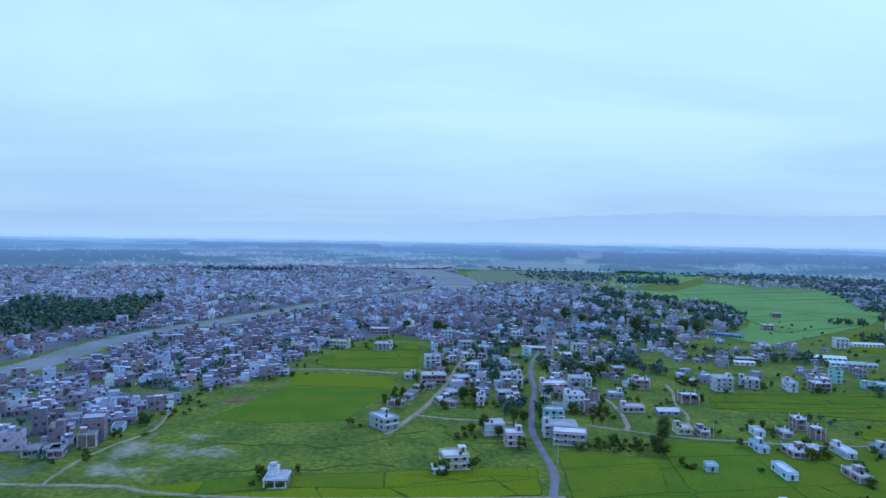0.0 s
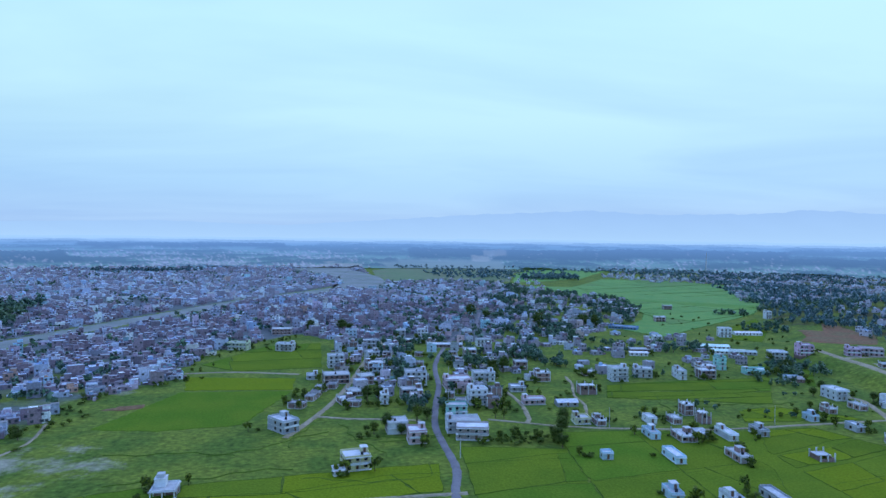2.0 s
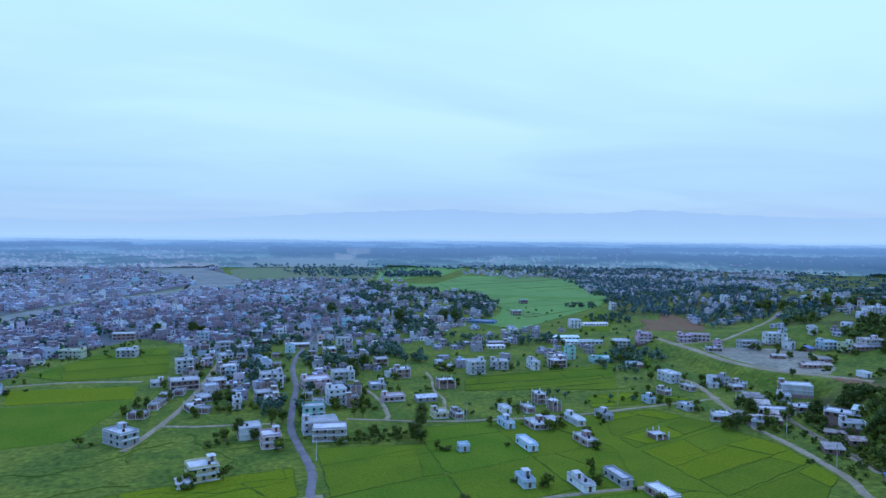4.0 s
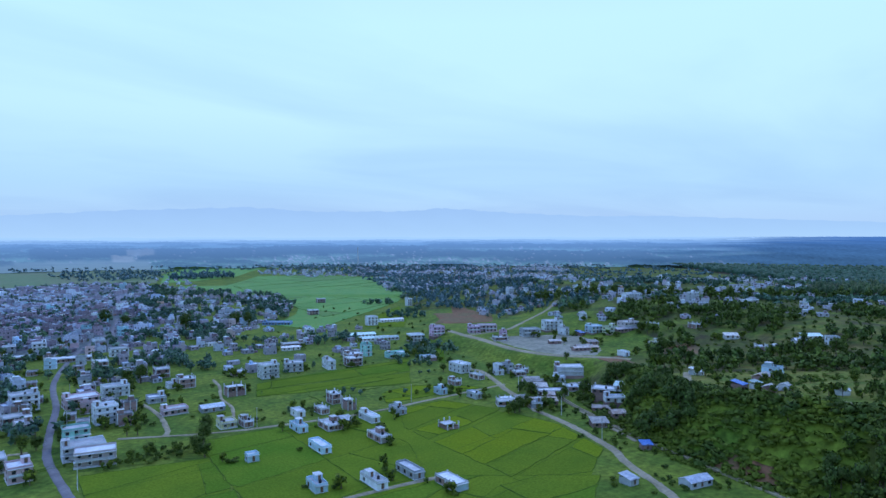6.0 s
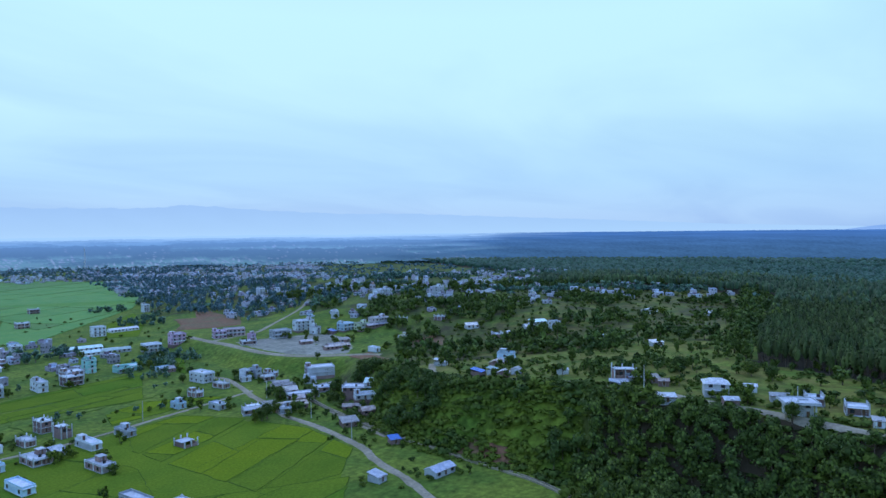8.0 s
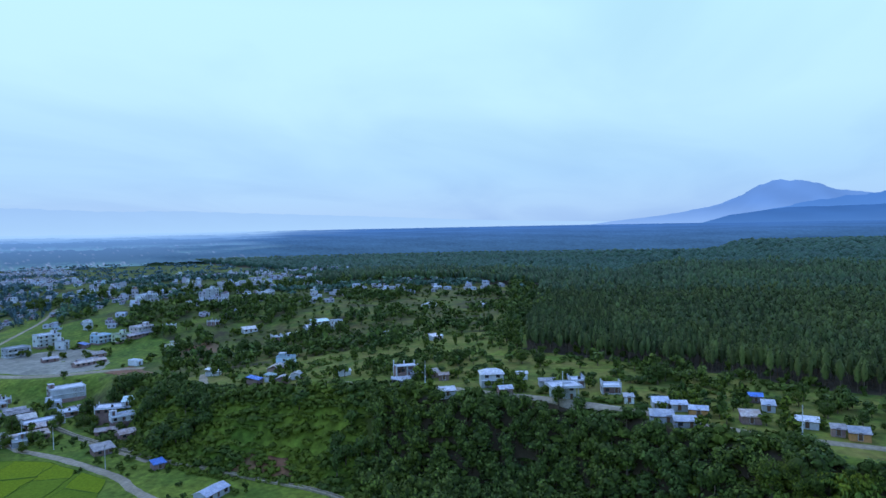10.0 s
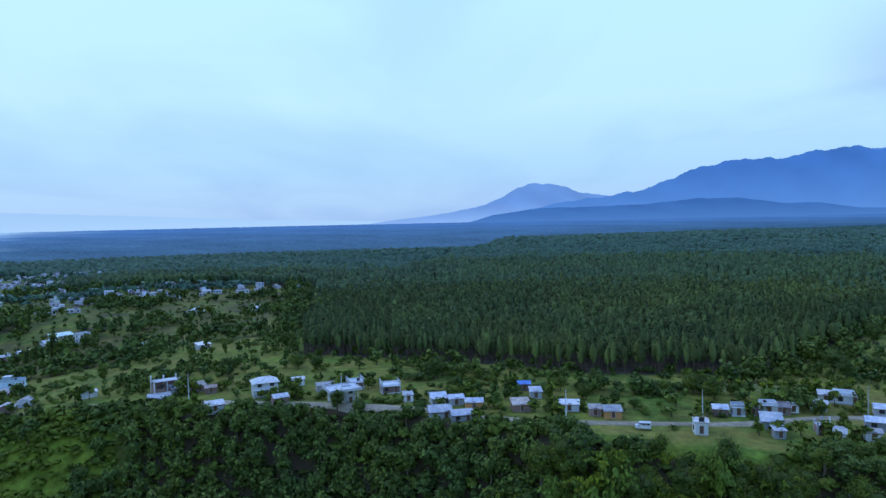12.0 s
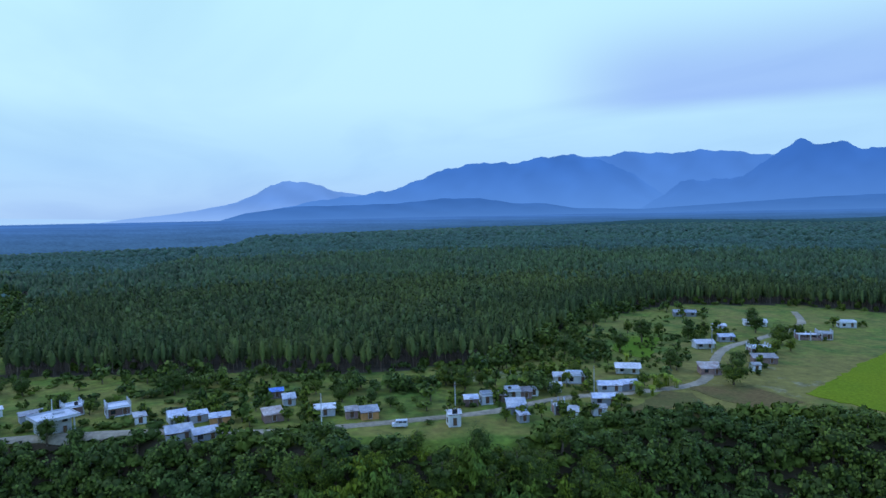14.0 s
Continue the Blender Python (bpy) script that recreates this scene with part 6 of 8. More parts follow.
house(226.8, 4.3, -81, 6.0, 4.9, 1, "tin", "bluetin")
house(254.7, -18.4, -92, 3.9, 3.7, 1, "tin", "tarp")
house(244.7, -20.4, -94, 3.5, 3.7, 1, "tin", "bluetin")
house(231.4, -13.5, -87, 5.1, 4.5, 1, "tin", "rust")
house(230.2, -27.5, -100, 5.5, 4.5, 1, "tin", "white")
house(221.3, -37.6, -98, 4.7, 3.7, 1, "tin", "orange")
house(223.9, -33.4, -99, 3.2, 2.9, 1, "tin", "greytin")
house(205.3, -55.5, -103, 3.2, 3.7, 2, "tin", "white")
# terrace, south
house(219.9, -67.5, -108, 3.9, 4.1, 1, "tin", "redwall")
house(219.1, -72.2, -105, 3.3, 3.3, 1, "flat", "grey")
house(219.2, -76.5, -111, 2.9, 3.3, 1, "tin", "greytin")
house(220.1, -81.4, -107, 4.2, 3.7, 1, "flat", "white")
house(218.8, -85.1, -110, 3.2, 3.3, 1, "tin", "greytin")
house(220.2, -88.6, -112, 2.6, 2.9, 1, "tin", "white")
house(207.5, -75.4, -112, 5.1, 5.3, 1, "tin", "bluetin")
house(199.6, -72.9, -99, 2.6, 2.6, 1, "tin", "bluetin")
house(229.4, -103.9, -118, 3.8, 3.3, 1, "tin", "white")
house(221.1, -96.6, -120, 4.2, 3.3, 1, "tin", "white")
house(226.7, -108.8, -122, 7.2, 4.9, 1, "flat", "white")
house(213.7, -111.6, -119, 7.0, 4.5, 1, "tin", "bluetin")
house(212.4, -117.6, -108, 4.9, 4.5, 1, "tin", "bluetin")
house(203.1, -101.8, -118, 7.1, 4.5, 1, "tin", "bluetin")
house(201.6, -85.7, -111, 3.5, 4.1, 1, "ruin", "brick")
house(196.1, -86.3, -124, 2.6, 3.3, 1, "tin", "white")
house(195.6, -94.1, -112, 3.6, 3.3, 1, "tin", "white")
house(229.6, -131.4, -125, 7.7, 4.9, 1, "gable", "white")
house(311.9, -234.5, -125, 11.0, 4.9, 1, "tin", "bluetin")
house(273.8, -218.5, -118, 5.4, 4.1, 1, "tin", "white")
house(254.2, -201.6, -114, 6.2, 4.9, 1, "tin", "bluetin")
house(248.7, -184.1, -113, 7.1, 4.9, 1, "gable", "white")
house(276.2, -243.4, -125, 9.6, 4.9, 1, "gable", "white")
house(215.6, -154.0, -120, 6.6, 5.3, 1, "tin", "rust")
house(230.7, -193.7, -117, 7.0, 4.9, 1, "brick", "brick")
house(218.7, -182.7, -122, 8.0, 4.1, 1, "tin", "greytin")
house(211.6, -170.3, -116, 2.8, 3.3, 1, "tin", "white")
house(244.1, -238.1, -124, 8.8, 5.7, 1, "ruin", "brick")
house(241.8, -244.7, -134, 5.8, 4.9, 1, "brick", "brick")
house(256.5, -279.7, -123, 7.0, 4.1, 1, "flat", "white")
house(357.8, 116.9, -40, 6.3, 4.0, 1, "tin", "white")
house(386.8, 156.5, -40, 6.3, 4.9, 1, "flat", "white")
house(427.7, 206.2, -40, 6.3, 5.5, 2, "flat", "white")
house(427.9, 225.7, -40, 6.6, 8.0, 1, "tin", "bluetin")
house(440.4, 224.7, -40, 12.1, 6.0, 1, "tin", "bluegreen")
house(410.8, 229.7, -40, 6.3, 6.7, 1, "tin", "white")
house(405.9, 237.7, -40, 6.3, 5.2, 1, "brick", "brick")
house(425.6, 270.1, -40, 9.4, 6.0, 1, "tin", "white")
house(530.1, 324.3, 0, 8.2, 8.0, 1, "flat", "white")
house(518.6, 171.3, 0, 14.1, 8.0, 1, "tin", "white")
house(537.4, 134.9, 0, 12.3, 8.0, 1, "tin", "white")
# lane side clutter
house(227.2, 265.3, -30, 13.1, 6.0, 1, "brick", "brick")
house(267.9, 293.3, -30, 12.8, 5.0, 1, "tin", "greytin")
house(260.1, 269.6, -30, 16.2, 6.0, 1, "brick", "brick")
house(241.9, 256.7, -30, 13.9, 5.0, 1, "tin", "rust")
house(277.1, 269.1, -35, 12.9, 6.0, 1, "brick", "brick")
house(265.3, 231.3, -35, 9.7, 6.0, 1, "flat", "white")
house(329.9, 398.7, -20, 10.1, 6.0, 1, "brick", "brick")
house(344.2, 325.7, -20, 17.8, 5.0, 1, "tin", "rust")
house(406.7, 344.9, -10, 18.9, 6.0, 1, "tin", "greytin")
house(381.7, 297.5, 0, 6.2, 6.0, 1, "brick", "brick")
house(277.5, 316.5, -20, 6.7, 6.0, 1, "brick", "brick")
house(259.1, 391.5, -10, 8.1, 6.0, 1, "flat", "blue")
house(269.2, 326.0, -20, 5.4, 5.0, 1, "flat", "white")

# ---- the wooded slope ----
rng = np.random.default_rng(77)
x, y = scattered(rng, [(95, -330), (330, -330), (330, 262), (180, 262), (180, 100), (60, -250)], 4.1)
d, rim = edge_distance(x, y)
brush = ((x - 240) ** 2 / 14 ** 2 + (y - 142) ** 2 / 30 ** 2) < 1
ok = (d < 3) & (d > -46 + 20 * smooth(90, 150, y)) & ~inside(LAWN, x, y) & clear_of(x, y, margin=3.0) & ~(brush & (rng.random(len(x)) < 0.9)) & ((y < 190) | (rng.random(len(x)) < 0.55)) & ((d > -24) | (y < 96)) & ((y < 105) | (d > -10) | (rng.random(len(x)) < 0.28))
x, y, d = x[ok], y[ok], d[ok]
near = np.hypot(x - 35, y - 10)
order = np.argsort(near)
mine = set(order[:330].tolist())
room = np.clip(rim[ok] + rng.choice([0.5, 1.5, 3.0, 4.5], len(x)) - terrain(x, y), 3.0, 15.0)
for k in sorted(mine):
    low_band = d[k] < -13
    if (low_band and rng.random() < 0.7) or rng.random() < 0.36:
        tree(10 + int(rng.choice([0, 1, 2])), x[k], y[k], min(rng.uniform(0.8, 1.2), room[k] / 9.5), rng.uniform(0, 360))
    else:
        tree(int(rng.choice([0, 1, 2, 3, 4, 5, 1, 3, 2])), x[k], y[k], min(rng.uniform(0.75, 1.15), room[k] / 9.2), rng.uniform(0, 360))
rest = np.array([k for k in range(len(x)) if k not in mine])
many_trees("slope_trees", x[rest], y[rest], np.minimum(rng.uniform(6, 12, len(rest)), room[rest]), np.minimum(rng.uniform(2.8, 4.6, len(rest)), 0.62 * room[rest]), 250, 0.12, FOREST, "dense mixed green trees on the slope", "trees", rng, 0.1, lobes=8, variants=10)
x, y = scattered(rng, [(95, -330), (330, -330), (330, 262), (180, 262), (180, 100), (60, -250)], 3.1)
d, rim = edge_distance(x, y)
ok = (d < 6) & (d > -48 + 22 * smooth(80, 120, y)) & ~inside(LAWN, x, y) & clear_of(x, y, margin=1.0) & ((y < 105) | (d > -8) | (rng.random(len(x)) < 0.5))
x, y = x[ok], y[ok]
many_trees("slope_shrubs", x, y, rng.uniform(1.0, 3.6, len(x)), rng.uniform(1.5, 2.7, len(x)), 24, 0.34, BRUSH, "thick green undergrowth covering the slope", "undergrowth", rng, 0.05, trunk=False, lobes=1)

x, y = scattered(rng, [(215, 100), (262, 100), (272, 235), (240, 235), (224, 170)], 2.6)
d, rim = edge_distance(x, y)
ok = (d < 3) & (d > -27) & clear_of(x, y, margin=0.8)
x, y = x[ok], y[ok]
many_trees("slope_ferns", x, y, rng.uniform(0.6, 1.8, len(x)), rng.uniform(1.2, 2.2, len(x)), 26, 0.36, SHRUB, "bright ferns and creepers on the steep bank", "undergrowth", rng, 0.03, trunk=False, lobes=1)

# ---- the tall forest on the terrace ----
x, y = scattered(rng, [(230, 200), (230, -420), (640, -420), (640, 200)], 3.5)
ok = inside(FOREST_EDGE, x, y) & (np.hypot(x - 35, y - 10) + rng.normal(0, 25, len(x)) < 510) & clear_of(x, y)
x, y = x[ok], y[ok]
rim = line_distance(FOREST_EDGE, x, y) < 45
x, y = np.where(rim, x + rng.normal(0, 1.2, len(x)), x), np.where(rim, y + rng.normal(0, 1.2, len(y)), y)
tall = rng.uniform(9.0, 13.0, len(x)) + 1.5 * waves(x, y, 17)
spires("forest_front", x[rim], y[rim], tall[rim], rng.uniform(1.15, 1.9, rim.sum()), 0.34, 6, 4, 52, 0.25, TALL, "tall slender plantation trees with bare lower trunks", rng, variants=14, trunk=True)
spires("forest_inner", x[~rim], y[~rim], tall[~rim], rng.uniform(1.3, 2.1, (~rim).sum()), 0.45, 5, 3, 18, 0.36, TALL, "close-set plantation trees with uneven dark green tops", rng, variants=14)
x, y = scattered(rng, [(230, 520), (150, -1150), (1150, -1150), (1150, 520)], 5.6)
r = np.hypot(x - 35, y - 10) + rng.normal(0, 25, len(x))
ok = inside(FOREST_EDGE, x, y) & (r > 500) & (r < 820)
spires("forest_middle", x[ok], y[ok], rng.uniform(9.5, 14, ok.sum()) + 2.0 * waves(x[ok], y[ok], 26), rng.uniform(2.2, 3.4, ok.sum()), 0.35, 5, 2, 3, 0.42, CANOPY_NEAR, "closed dark green forest canopy", rng, variants=14)
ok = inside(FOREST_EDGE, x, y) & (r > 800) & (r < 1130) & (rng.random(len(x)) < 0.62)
spires("forest_deep", x[ok], y[ok], rng.uniform(9.5, 11.5, ok.sum()) + 2.5 * waves(x[ok], y[ok], 40), rng.uniform(3.0, 4.6, ok.sum()), 0.30, 5, 2, 0, 0.4, CANOPY, "even forest canopy on the plateau, blued for haze", rng, variants=14)
line = curve(FOREST_EDGE[:11], 2.2)
line = np.concatenate([line[1:], np.array(FOREST_EDGE[-3:], float), curve(FOREST_EDGE[-4:], 3.0)])
x, y = (line + rng.normal(0, 4.5, line.shape)).T
ok = clear_of(x, y) & (rng.random(len(x)) < 0.6)
x, y = x[ok], y[ok]
many_trees("forest_edge_shrubs", x, y, rng.uniform(1.5, 5.5, len(x)), rng.uniform(1.4, 3.0, len(x)), 60, 0.30, BRUSH, "bushes and young trees along the forest's edge", "undergrowth", rng, 0.1, trunk=False, lobes=3)


def canopy():
    """The forest further out: one bumpy sheet of crowns over the ground."""
    az = np.radians(np.arange(40, 168, 0.22))
    rings = [1300.0]
    while rings[-1] < 1850:
        rings.append(rings[-1] * 1.0095)
    r = np.array(rings)
    x, y = 25 + r[:, None] * np.sin(az), 10 + r[:, None] * np.cos(az)
    rng = np.random.default_rng(5)
    bump = rng.uniform(-1, 1, x.shape) * (4.5 + 2.0 * (r[:, None] > 1700)) + 3 * waves(x, y, 60) + 2 * waves(x, y, 23)
    keep = inside(FOREST_EDGE, x, y) & (np.degrees(np.broadcast_to(az, x.shape)) > 96)
    z = terrain(x, y) + np.where(keep, 7 + 0.6 * bump, -30)
    nr, na = x.shape
    i, j = np.meshgrid(np.arange(nr - 1), np.arange(na - 1), indexing="ij")
    f = np.stack([i * na + j, i * na + j + 1, (i + 1) * na + j + 1, (i + 1) * na + j], -1).reshape(-1, 4)[:, ::-1]
    k = keep.ravel()
    f = f[k[f].any(1)]
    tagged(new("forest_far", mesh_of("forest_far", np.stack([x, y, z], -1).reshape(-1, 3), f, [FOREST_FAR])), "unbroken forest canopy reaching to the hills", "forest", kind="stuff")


x, y = scattered(rng, [(300, 2300), (300, -2350), (2400, -2350), (2400, 2300)], 15)
r = np.hypot(x - 35, y - 10)
ok = inside(FOREST_EDGE, x, y) & (r > 1080) & (r < 1860) & (np.degrees(np.arctan2(x - 35, y - 10)) < 160)
x, y = x[ok], y[ok]
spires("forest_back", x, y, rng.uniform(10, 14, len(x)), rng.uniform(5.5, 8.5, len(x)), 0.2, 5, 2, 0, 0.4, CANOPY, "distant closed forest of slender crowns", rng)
# bluish base colour carries the haze over the farthest canopy
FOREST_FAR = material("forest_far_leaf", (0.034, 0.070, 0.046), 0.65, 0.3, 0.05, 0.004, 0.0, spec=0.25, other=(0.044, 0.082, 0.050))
canopy()

# ---- trees and thickets between the houses ----
rng = np.random.default_rng(9)
for poly, gap, keep in (([(258, 262), (330, 200), (400, 90), (327, 70), (300, 0), (262, -95), (285, -150), (300, -235), (340, -265), (215, -165), (200, -60), (255, 30), (262, 150)], 5.5, 0.5),):
    x, y = scattered(rng, poly, gap, keep)
    ok = ~inside(HAMLET_MEADOW, x, y) & (waves(x, y, 17) + 0.7 * waves(x, y, 41) + rng.normal(0, 0.25, len(x)) > 0.05) & clear_of(x, y, margin=4.0) & ~inside([(178, -98), (210, -98), (212, -160), (225, -200), (150, -280), (150, -150)], x, y)
    x, y = x[ok], y[ok]
    many_trees("terrace_trees", x, y, rng.uniform(2.2, 6.5, len(x)), rng.uniform(1.5, 3.0, len(x)), 52, 0.34, FOREST, "garden trees and fruit trees on the terrace", "trees", rng, 0.2)
x, y = scattered(rng, VILLAGE_LAND, 6.6, 0.85)
r = np.hypot(x - 25, y - 10)
ok = (r < 1850) & clear_of(x, y, margin=3) & ((r < 1000) | (rng.random(len(x)) < 0.5)) & (waves(x, y, 34) + 0.5 * waves(x, y, 95) + 0.5 * waves(x, y, 15) + rng.normal(0, 0.14, len(x)) > np.where(r < 560, 0.05, 0.34)) & ((r < 620) | (rng.random(len(x)) < 0.85))
ok &= ~inside([(470, 84), (552, 124), (612, 130), (624, 104), (508, 80)], x, y) & ~inside([(398, 92), (404, 108), (514, 130), (470, 100)], x, y)
x, y, r = x[ok], y[ok], r[ok]
far = r > 620
many_trees("village_trees", x[~far], y[~far], rng.uniform(4, 10, (~far).sum()), rng.uniform(2.6, 5.0, (~far).sum()), 64, 0.27, FOREST, "dark garden trees among scattered houses", "trees", rng, 0.12, lobes=6)
deep = r > 1000
many_trees("outer_village_trees", x[deep], y[deep], rng.uniform(4, 8.5, deep.sum()), rng.uniform(3.6, 7.0, deep.sum()), 8, 0.44, HAZE_LEAF, "distant trees among far village houses, blued for haze", "trees", rng, 0.08, trunk=False, lobes=2)
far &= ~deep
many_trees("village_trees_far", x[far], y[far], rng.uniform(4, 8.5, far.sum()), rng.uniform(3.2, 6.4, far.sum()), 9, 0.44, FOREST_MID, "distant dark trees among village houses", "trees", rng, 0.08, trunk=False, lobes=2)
line = curve([(505, 560), (560, 400), (640, 330), (716, 268), (745, 190), (728, 140), (620, 118), (520, 90), (440, 80)], 3.2)
x, y = (line + rng.normal(0, 7.0, line.shape)).T
many_trees("skyline_trees", x, y, rng.uniform(7, 13, len(x)), rng.uniform(2.8, 4.8, len(x)), 60, 0.28, FOREST, "belt of dark tall trees behind the village", "trees", rng, 0.1, lobes=6)

x, y = scattered(rng, [(258, 250), (330, 200), (400, 90), (327, 70), (300, 0), (268, -95), (285, -145), (300, -235), (335, -262), (222, -168), (206, -95), (200, -60), (240, 20), (255, 60), (262, 150)], 3.6, 0.7)
ok = ~inside(HAMLET_MEADOW, x, y) & clear_of(x, y, margin=7.0) & (waves(x, y, 13) + 0.7 * waves(x, y, 37) + rng.normal(0, 0.3, len(x)) > 0.1)
x, y = x[ok], y[ok]
many_trees("terrace_shrubs", x, y, rng.uniform(0.5, 2.2, len(x)), rng.uniform(0.8, 1.9, len(x)), 18, 0.36, BRUSH, "rough green shrubs and tall weeds on the terrace", "undergrowth", rng, 0.05, trunk=False, lobes=1)

# ---- the town ----
rng = np.random.default_rng(21)


def town_sites(poly, gap, keep, turn):
    """House sites in uneven rows, inside a polygon and off the river, roads and placed houses."""
    c, s = math.cos(radians(turn)), math.sin(radians(turn))
    q = [(px * c + py * s, -px * s + py * c) for px, py in poly]
    u, v = scattered(rng, q, gap, keep)
    row = np.round(v / gap)
    u = u + 2.0 * np.sin(row * 2.1)
    x, y = u * c - v * s, u * s + v * c
    ok = (line_distance(RIVER, x, y) > 23 + 5 * np.sin(x * 0.05)) & clear_of(x, y, margin=3.6)
    return x[ok], y[ok]


# tones are pushed towards blue, painting haze over the town
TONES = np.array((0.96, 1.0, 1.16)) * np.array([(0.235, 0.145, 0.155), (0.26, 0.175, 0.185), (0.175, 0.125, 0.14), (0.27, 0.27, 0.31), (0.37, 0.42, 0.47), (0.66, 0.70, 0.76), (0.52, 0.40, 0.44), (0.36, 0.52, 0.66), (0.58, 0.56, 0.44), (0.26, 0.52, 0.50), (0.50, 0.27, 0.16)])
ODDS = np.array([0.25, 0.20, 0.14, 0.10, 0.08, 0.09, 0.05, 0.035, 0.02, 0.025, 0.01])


def town_mesh(name, x, y, label, windows, turn, big=1.0, pale=0.0, floors=(0.74, 0.20, 0.05, 0.01)):
    """Many plain town houses as one object: walls, parapet and sunk roof, stair house, and window recess frames."""
    n = len(x)
    yaw = np.radians(turn + rng.normal(0, 5, n) + 90 * rng.integers(0, 2, n))
    w, d = rng.uniform(4.2, 9.0, n) * big, rng.uniform(4.6, 9.5, n) * big
    h = 3.0 * rng.choice([1, 2, 3, 4], n, p=floors) * 0.86 * rng.uniform(0.92, 1.08, n)
    z = terrain(x, y) - 0.3
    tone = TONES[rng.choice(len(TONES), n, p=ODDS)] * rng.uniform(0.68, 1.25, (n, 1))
    # pale mixes the walls further into haze blue; roofs get the same blue push
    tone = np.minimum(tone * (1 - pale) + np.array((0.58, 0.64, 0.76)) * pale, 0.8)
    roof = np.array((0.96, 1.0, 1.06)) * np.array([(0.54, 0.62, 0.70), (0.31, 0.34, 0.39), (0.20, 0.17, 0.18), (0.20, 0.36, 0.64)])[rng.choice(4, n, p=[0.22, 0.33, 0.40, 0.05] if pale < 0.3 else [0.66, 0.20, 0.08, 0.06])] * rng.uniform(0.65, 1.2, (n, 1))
    vs, fs, ts, count = [], [], [], 0

    def add(local, faces, colour):
        """local: (n, k, 3) in units of each house."""
        nonlocal count
        m = local.shape[0]
        k = local.shape[1]
        vs.append(local.reshape(-1, 3))
        fs.append((np.asarray(faces)[None] + (count + k * np.arange(m))[:, None, None]).reshape(-1, 4))
        ts.append(np.repeat(colour, k, axis=0))
        count += m * k

    def placed(lx, ly, lz, sel=slice(None)):
        c, s = np.cos(yaw[sel])[:, None], np.sin(yaw[sel])[:, None]
        return np.stack([x[sel][:, None] + lx * c - ly * s, y[sel][:, None] + lx * s + ly * c, z[sel][:, None] + lz], -1)

    sx, sy = np.array([-1, 1, 1, -1]) / 2, np.array([-1, -1, 1, 1]) / 2
    W, D, H = w[:, None], d[:, None], h[:, None]
    t = 0.35
    outer_lo = placed(W * sx, D * sy, 0 * H * np.ones(4))
    outer_hi = placed(W * sx, D * sy, (H + 0.4) * np.ones(4))
    inner_hi = placed((W - t) * sx, (D - t) * sy, (H + 0.4) * np.ones(4))
    inner_lo = placed((W - t) * sx, (D - t) * sy, H * np.ones(4))
    sidef = [(0, 1, 5, 4), (1, 2, 6, 5), (2, 3, 7, 6), (3, 0, 4, 7)]
    add(np.concatenate([outer_lo, outer_hi], 1), sidef, tone)
    if windows:
        add(np.concatenate([outer_hi, inner_hi], 1), sidef, np.clip(tone * 1.15, 0, 0.8))
        add(np.concatenate([inner_hi, inner_lo], 1), sidef, tone)
        add(inner_lo, [(0, 1, 2, 3)], roof)
    else:
        add(outer_hi, [(0, 1, 2, 3)], roof)
    # sheds, tanks and half-built rooms on the roofs, and lean-to sheds beside the walls
    for share, on_roof in ((0.55, True), (0.35, True), (0.5, False)) if windows else ((0.4, True),):
        sh = np.where(rng.random(n) < share)[0]
        m = len(sh)
        sw, sd, tall = rng.uniform(1.2, 3.2, (m, 1)), rng.uniform(1.2, 3.6, (m, 1)), rng.uniform(0.8, 2.3, (m, 1))
        if on_roof:
            ux, uy, base = rng.uniform(-0.28, 0.28, (m, 1)) * W[sh], rng.uniform(-0.28, 0.28, (m, 1)) * D[sh], H[sh]
        else:
            ux, uy, base = rng.choice([-1, 1], (m, 1)) * (W[sh] / 2 + sw / 2), rng.uniform(-0.3, 0.3, (m, 1)) * D[sh], 0 * H[sh]
        low, high = placed(ux + sw * sx, uy + sd * sy, base * np.ones(4), sh), placed(ux + sw * sx, uy + sd * sy, (base + tall) * np.ones(4), sh)
        shade = TONES[rng.choice(len(TONES), m, p=ODDS)] * rng.uniform(0.7, 1.1, (m, 1))
        add(np.concatenate([low, high], 1), sidef, shade)
        add(high, [(0, 1, 2, 3)], np.array([(0.52, 0.60, 0.70), (0.26, 0.25, 0.28), (0.17, 0.13, 0.13)])[rng.integers(0, 3, m)] * rng.uniform(0.8, 1.2, (m, 1)))
    st = np.where(rng.random(n) < 0.28)[0]
    cx, cy = (rng.choice([-1, 1], len(st)) * 0.22 * w[st])[:, None], (rng.choice([-1, 1], len(st)) * 0.22 * d[st])[:, None]
    a = np.concatenate([placed(cx + 2.8 * sx, cy + 3.4 * sy, (H[st] + 0.0) * np.ones(4), st), placed(cx + 2.8 * sx, cy + 3.4 * sy, (H[st] + 2.5) * np.ones(4), st)], 1)
    add(a, sidef, tone[st] * 1.05)
    add(placed(cx + 3.2 * sx, cy + 3.8 * sy, (H[st] + 2.53) * np.ones(4), st), [(0, 1, 2, 3)], np.clip(roof[st] * 1.2, 0, 0.75))
